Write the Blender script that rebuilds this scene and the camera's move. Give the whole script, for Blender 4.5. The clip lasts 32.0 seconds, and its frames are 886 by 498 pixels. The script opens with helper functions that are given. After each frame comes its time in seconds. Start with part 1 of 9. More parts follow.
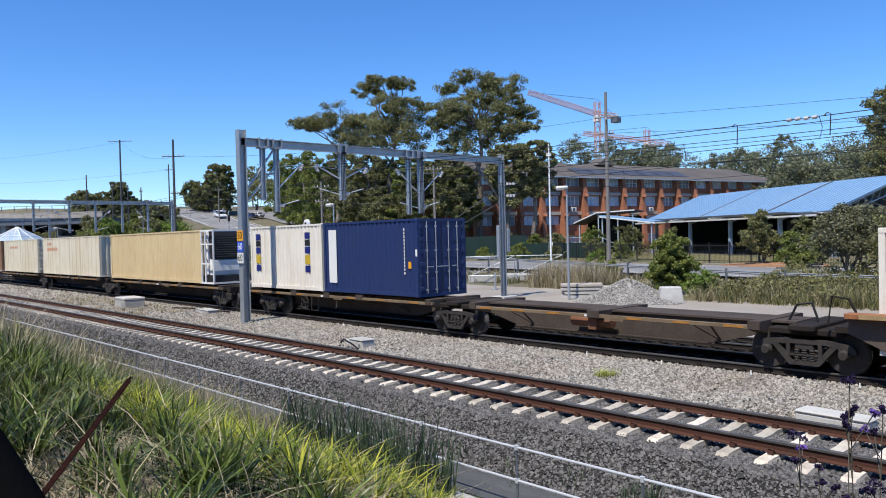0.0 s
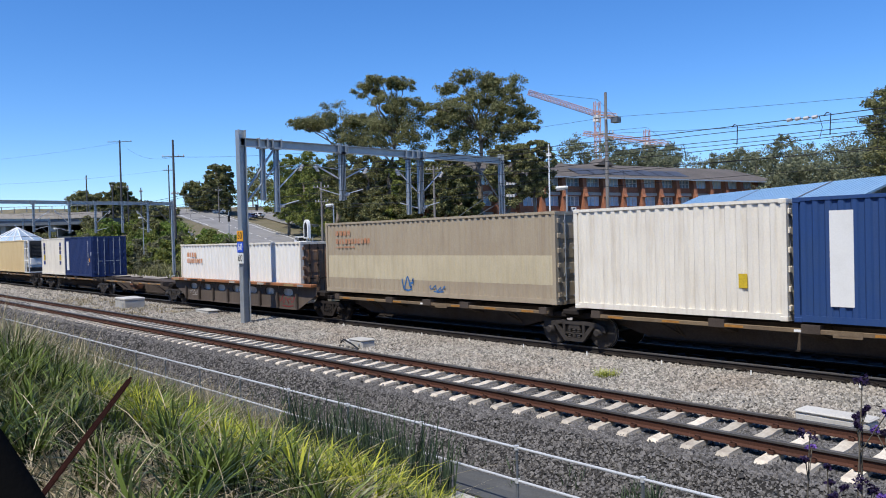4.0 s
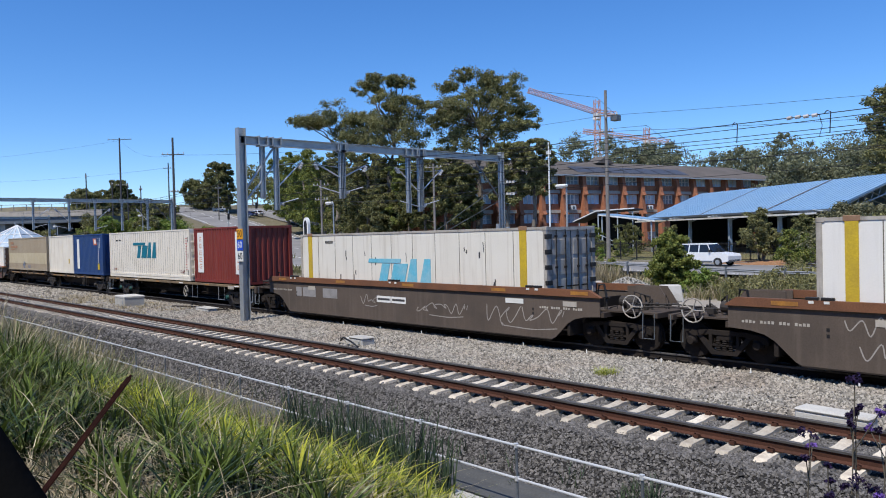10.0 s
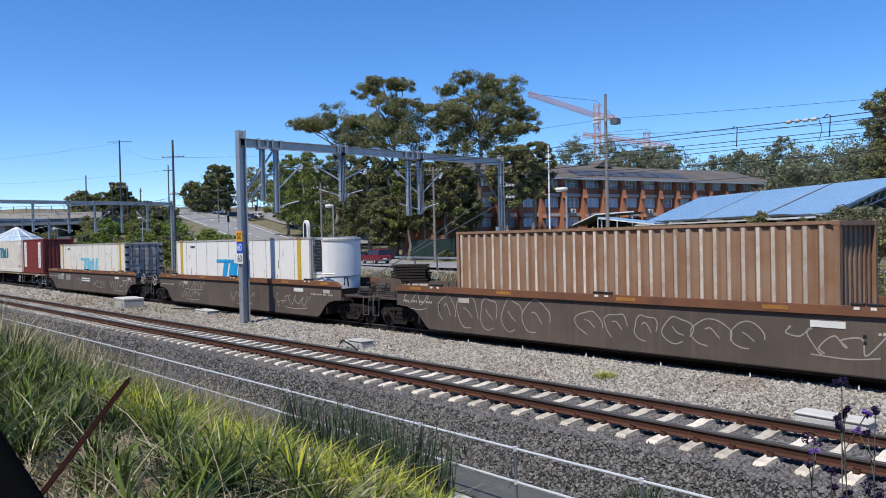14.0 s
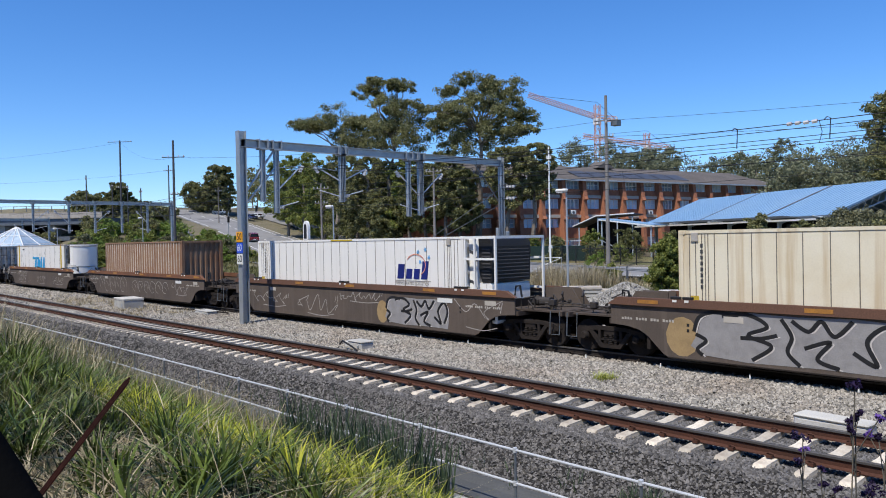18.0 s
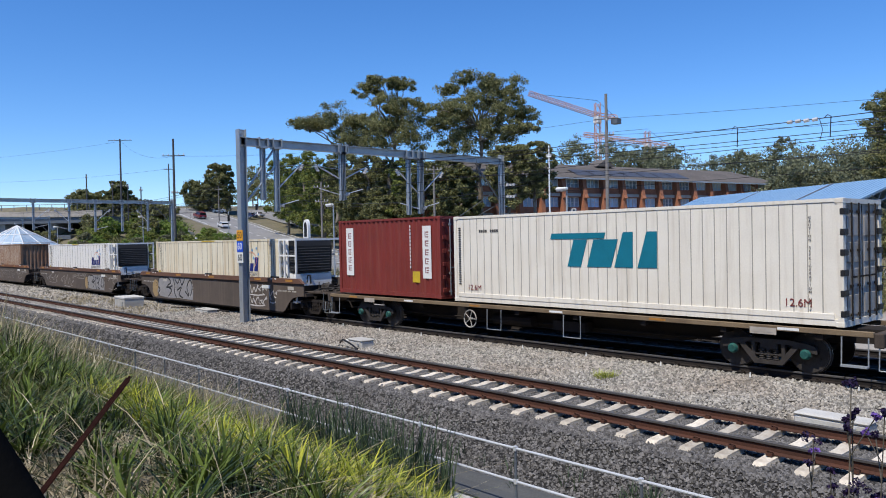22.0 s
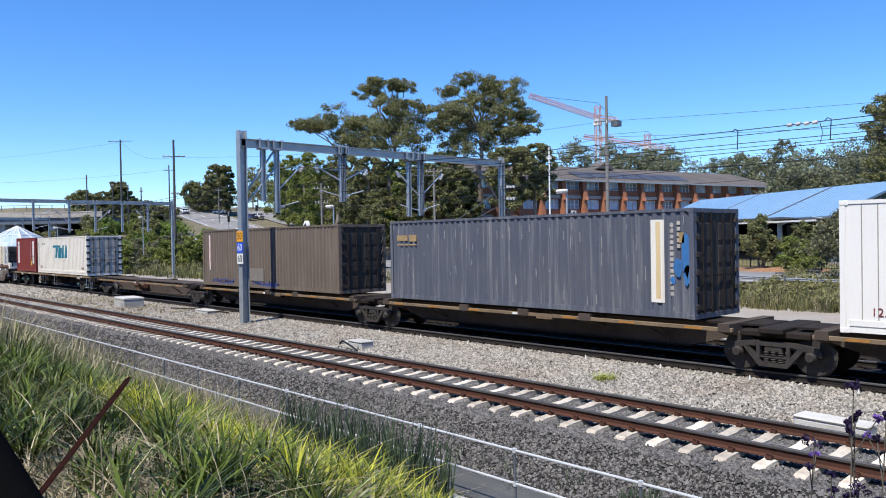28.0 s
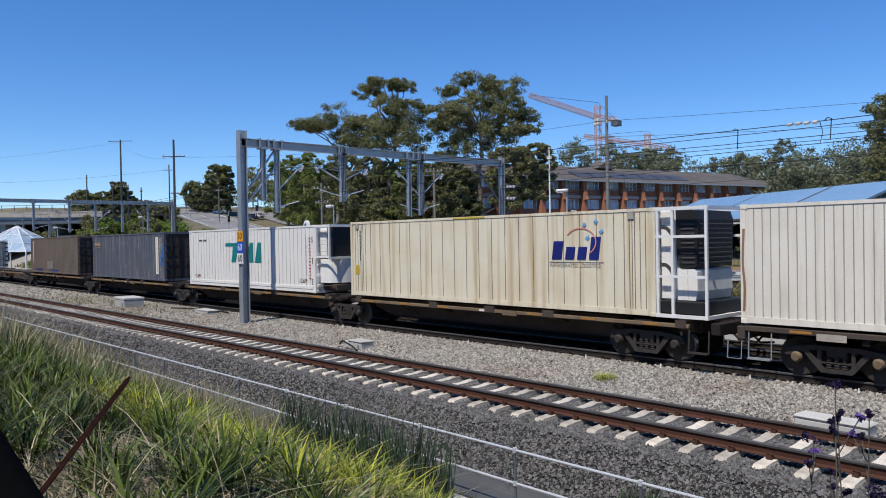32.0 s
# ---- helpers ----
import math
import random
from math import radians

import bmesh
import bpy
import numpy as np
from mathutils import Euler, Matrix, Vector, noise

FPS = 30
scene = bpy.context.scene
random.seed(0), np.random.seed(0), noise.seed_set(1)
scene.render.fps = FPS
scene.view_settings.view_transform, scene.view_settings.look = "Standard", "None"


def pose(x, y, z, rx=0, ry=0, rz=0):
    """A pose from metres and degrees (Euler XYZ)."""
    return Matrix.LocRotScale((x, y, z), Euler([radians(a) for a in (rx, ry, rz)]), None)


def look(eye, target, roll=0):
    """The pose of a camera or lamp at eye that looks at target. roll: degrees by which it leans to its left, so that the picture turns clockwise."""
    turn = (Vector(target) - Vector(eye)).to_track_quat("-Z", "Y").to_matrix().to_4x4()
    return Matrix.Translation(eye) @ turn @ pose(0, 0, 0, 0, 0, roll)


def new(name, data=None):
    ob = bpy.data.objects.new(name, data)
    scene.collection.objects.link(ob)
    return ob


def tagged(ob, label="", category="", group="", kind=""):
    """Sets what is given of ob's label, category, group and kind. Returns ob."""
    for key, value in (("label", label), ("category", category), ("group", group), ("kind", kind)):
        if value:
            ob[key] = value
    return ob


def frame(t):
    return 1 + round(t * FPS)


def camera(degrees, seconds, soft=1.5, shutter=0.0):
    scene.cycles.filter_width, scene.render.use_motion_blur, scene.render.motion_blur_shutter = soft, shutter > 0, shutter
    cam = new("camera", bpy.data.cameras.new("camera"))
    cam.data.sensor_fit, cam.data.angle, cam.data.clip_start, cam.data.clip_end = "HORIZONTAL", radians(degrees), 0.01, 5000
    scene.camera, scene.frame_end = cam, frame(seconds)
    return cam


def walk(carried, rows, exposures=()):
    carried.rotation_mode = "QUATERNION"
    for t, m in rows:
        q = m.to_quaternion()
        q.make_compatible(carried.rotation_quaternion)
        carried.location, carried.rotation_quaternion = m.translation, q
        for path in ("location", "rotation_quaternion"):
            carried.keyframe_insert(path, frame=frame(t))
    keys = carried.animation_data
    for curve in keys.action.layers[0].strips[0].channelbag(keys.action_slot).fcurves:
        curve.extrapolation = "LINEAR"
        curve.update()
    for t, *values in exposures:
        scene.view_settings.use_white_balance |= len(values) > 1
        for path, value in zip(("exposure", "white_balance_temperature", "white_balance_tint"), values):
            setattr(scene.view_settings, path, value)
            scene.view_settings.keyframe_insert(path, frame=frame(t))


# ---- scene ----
# The camera stands on the bank beside the line; it is held by hand and sways a little.
cam = camera(60.84, 32.0, soft=1.0)
EYE = (0.0, 0.0, 3.19)
SWAY = [(0, 89.106, -1.425, 47.5), (1, 89.102, -1.421, 47.488), (2, 89.126, -1.401, 47.489), (3, 89.134, -1.443, 47.501),
        (3.5, 89.122, -1.441, 47.5), (5.5, 89.102, -1.558, 47.495), (6, 89.078, -1.574, 47.492), (7, 89.009, -1.528, 47.483),
        (8, 88.987, -1.474, 47.473), (9, 88.969, -1.477, 47.476), (10, 88.969, -1.43, 47.487), (11, 89.016, -1.372, 47.483),
        (12, 89.068, -1.372, 47.479), (13, 89.129, -1.341, 47.478), (14, 89.195, -1.293, 47.456), (14.5, 89.212, -1.267, 47.448),
        (16.5, 89.295, -1.223, 47.452), (17, 89.296, -1.199, 47.451), (18, 89.272, -1.131, 47.456), (19, 89.235, -1.123, 47.459),
        (20, 89.2, -1.145, 47.465), (21, 89.181, -1.137, 47.476), (22, 89.152, -1.157, 47.477), (23, 89.145, -1.13, 47.48),
        (24, 89.171, -1.097, 47.486)]
SWAY += [(25, 89.193, -1.075, 47.491), (25.5, 89.206, -1.068, 47.492), (27.5, 89.282, -0.967, 47.473), (28, 89.285, -0.98, 47.47),
         (29, 89.294, -1.006, 47.456), (30, 89.296, -0.995, 47.459), (31, 89.271, -0.998, 47.474), (32, 89.266, -1.007, 47.48)]
walk(cam, [(t, pose(*EYE, tilt, 0, yaw) @ pose(0, 0, 0, 0, 0, roll)) for t, tilt, roll, yaw in SWAY], exposures=[(0, 0.15), (1, 0.18), (2, 0.07), (3, 0.07), (6, 0.03), (7, -0.13), (8, -0.03), (10, -0.03), (13, -0.04), (14, 0.07), (17, -0.05), (18, 0.03), (20, 0.03), (21, 0.07), (22, -0.01), (24, 0.15), (25, 0.21), (28, 0.35), (29, 0.15), (30, 0.0), (31, -0.14), (32, -0.17)])

# ---- light: clear sky, sun high behind the camera ----
SUN_FROM = Vector((0.22, -0.975, 0.0)).normalized()
SUN_EL = radians(60)
sun_dir = Vector((SUN_FROM.x * math.cos(SUN_EL), SUN_FROM.y * math.cos(SUN_EL), math.sin(SUN_EL)))
world = bpy.data.worlds.new("world")
scene.world = world
world.use_nodes = True
wn = world.node_tree.nodes
sky = wn.new("ShaderNodeTexSky")
sky.sky_type, sky.sun_disc, sky.sun_elevation = "NISHITA", False, SUN_EL
sky.sun_rotation = math.atan2(SUN_FROM.x, SUN_FROM.y)
sky.air_density, sky.dust_density, sky.ozone_density, sky.altitude = 1.0, 0.0, 7.0, 800
wn["Background"].inputs[1].default_value = 0.11
tone = wn.new("ShaderNodeHueSaturation")
tone.inputs["Saturation"].default_value, tone.inputs["Value"].default_value = 1.2, 1.53
tone.inputs["Hue"].default_value = 0.507
# clear dry air: the pale band at the horizon stays low
lift = wn.new("ShaderNodeMapping")
lift.inputs["Location"].default_value = (0, 0, 0.012)
lift.inputs["Scale"].default_value = (1, 1, 0.98)
world.node_tree.links.new(wn.new("ShaderNodeTexCoord").outputs["Generated"], lift.inputs[0])
world.node_tree.links.new(lift.outputs[0], sky.inputs["Vector"])
world.node_tree.links.new(sky.outputs[0], tone.inputs["Color"])
world.node_tree.links.new(tone.outputs[0], wn["Background"].inputs[0])
sun = new("sun", bpy.data.lights.new("sun", "SUN"))
sun.data.energy, sun.data.angle, sun.data.color = 5.0, radians(0.53), (1.0, 0.945, 0.85)
sun.matrix_world = look(sun_dir * 50, (0, 0, 0))

# ---- materials ----
def nd(nt, kind, **values):
    n = nt.nodes.new(kind)
    for k, val in values.items():
        n.inputs[k.replace("_", " ")].default_value = val
    return n


def surface(name, base, rough=0.6, metal=0.0, fine=(60, 0.12), broad=(1.2, 0.2), tint=None, streak=None, bump=(80, 0.15, 0.01), vary=0.0, island=0.0, spec=0.4):
    """Procedural surface: fine grain, broad stains towards tint, optional downward streaks, bump, and variation from piece to piece."""
    m = bpy.data.materials.new(name)
    m.use_nodes = True
    nt = m.node_tree
    lk = nt.links.new
    b = nt.nodes["Principled BSDF"]
    b.inputs["Roughness"].default_value, b.inputs["Metallic"].default_value = rough, metal
    b.inputs["Specular IOR Level"].default_value = spec
    co = nt.nodes.new("ShaderNodeTexCoord")
    tint = tint or tuple(c * 0.45 for c in base)

    def noise_tex(scale, detail=4.0, stretch=None):
        n = nd(nt, "ShaderNodeTexNoise", Scale=scale, Detail=detail, Roughness=0.6)
        if stretch:
            mp = nt.nodes.new("ShaderNodeMapping")
            mp.inputs["Scale"].default_value = stretch
            lk(co.outputs["Object"], mp.inputs[0])
            lk(mp.outputs[0], n.inputs["Vector"])
        else:
            lk(co.outputs["Object"], n.inputs["Vector"])
        return n

    def ramp(src, lo, hi):
        r = nt.nodes.new("ShaderNodeMapRange")
        r.inputs["From Min"].default_value, r.inputs["From Max"].default_value = lo, hi
        lk(src, r.inputs["Value"])
        return r.outputs[0]

    def blend(fac, amount, a, bcol, mode="MIX"):
        x = nt.nodes.new("ShaderNodeMix")
        x.data_type, x.blend_type = "RGBA", mode
        mul = nd(nt, "ShaderNodeMath")
        mul.operation = "MULTIPLY"
        lk(fac, mul.inputs[0])
        mul.inputs[1].default_value = amount
        lk(mul.outputs[0], x.inputs[0])
        if isinstance(a, tuple):
            x.inputs[6].default_value = (*a, 1)
        else:
            lk(a, x.inputs[6])
        x.inputs[7].default_value = (*bcol, 1)
        return x.outputs[2]

    col = blend(ramp(noise_tex(broad[0]).outputs[0], 0.42, 0.68), min(1, broad[1] * 2), base, tint)
    g = noise_tex(fine[0], 2.0)
    col = blend(ramp(g.outputs[0], 0.35, 0.7), fine[1] * 2, col, tuple(c * 0.35 for c in base))
    if streak:
        s = noise_tex(1.0, 5.0, (streak[1], streak[1], streak[2]))
        col = blend(ramp(s.outputs[0], 0.5, 0.72), streak[0], col, streak[3])
    if vary or island:
        if vary:
            rnd = nt.nodes.new("ShaderNodeObjectInfo").outputs["Random"]
        else:
            rnd = nt.nodes.new("ShaderNodeNewGeometry").outputs["Random Per Island"]
        hsv = nt.nodes.new("ShaderNodeHueSaturation")
        lk(ramp(rnd, 0, 1), hsv.inputs["Value"])
        r = nt.nodes.new("ShaderNodeMapRange")
        a = vary or island
        r.inputs["To Min"].default_value, r.inputs["To Max"].default_value = 1 - a, 1 + a
        lk(rnd, r.inputs["Value"])
        lk(r.outputs[0], hsv.inputs["Value"])
        lk(col, hsv.inputs["Color"])
        col = hsv.outputs[0]
    lk(col, b.inputs["Base Color"])
    rr = nt.nodes.new("ShaderNodeMapRange")
    rr.inputs["To Min"].default_value, rr.inputs["To Max"].default_value = max(0.05, rough - 0.12), min(1, rough + 0.15)
    lk(g.outputs[0], rr.inputs["Value"])
    lk(rr.outputs[0], b.inputs["Roughness"])
    if bump:
        bp = nd(nt, "ShaderNodeBump", Strength=bump[1], Distance=bump[2])
        lk(noise_tex(bump[0], 3.0).outputs[0], bp.inputs["Height"])
        lk(bp.outputs[0], b.inputs["Normal"])
    return m


def leafy(name, base, tip, amount=0.3, gloss=0.5):
    """Foliage: colour varies leaf by leaf, a little light passes through."""
    m = bpy.data.materials.new(name)
    m.use_nodes = True
    nt = m.node_tree
    lk = nt.links.new
    b = nt.nodes["Principled BSDF"]
    b.inputs["Roughness"].default_value = gloss
    b.inputs["Specular IOR Level"].default_value = 0.22
    rnd = nt.nodes.new("ShaderNodeNewGeometry").outputs["Random Per Island"]
    mix = nt.nodes.new("ShaderNodeMix")
    mix.data_type = "RGBA"
    mix.inputs[6].default_value, mix.inputs[7].default_value = (*base, 1), (*tip, 1)
    lk(rnd, mix.inputs[0])
    lk(mix.outputs[2], b.inputs["Base Color"])
    tr = nt.nodes.new("ShaderNodeBsdfTranslucent")
    lk(mix.outputs[2], tr.inputs[0])
    ms = nt.nodes.new("ShaderNodeMixShader")
    ms.inputs[0].default_value = amount
    lk(b.outputs[0], ms.inputs[1])
    lk(tr.outputs[0], ms.inputs[2])
    lk(ms.outputs[0], nt.nodes["Material Output"].inputs[0])
    return m


RUST = (0.16, 0.065, 0.03)
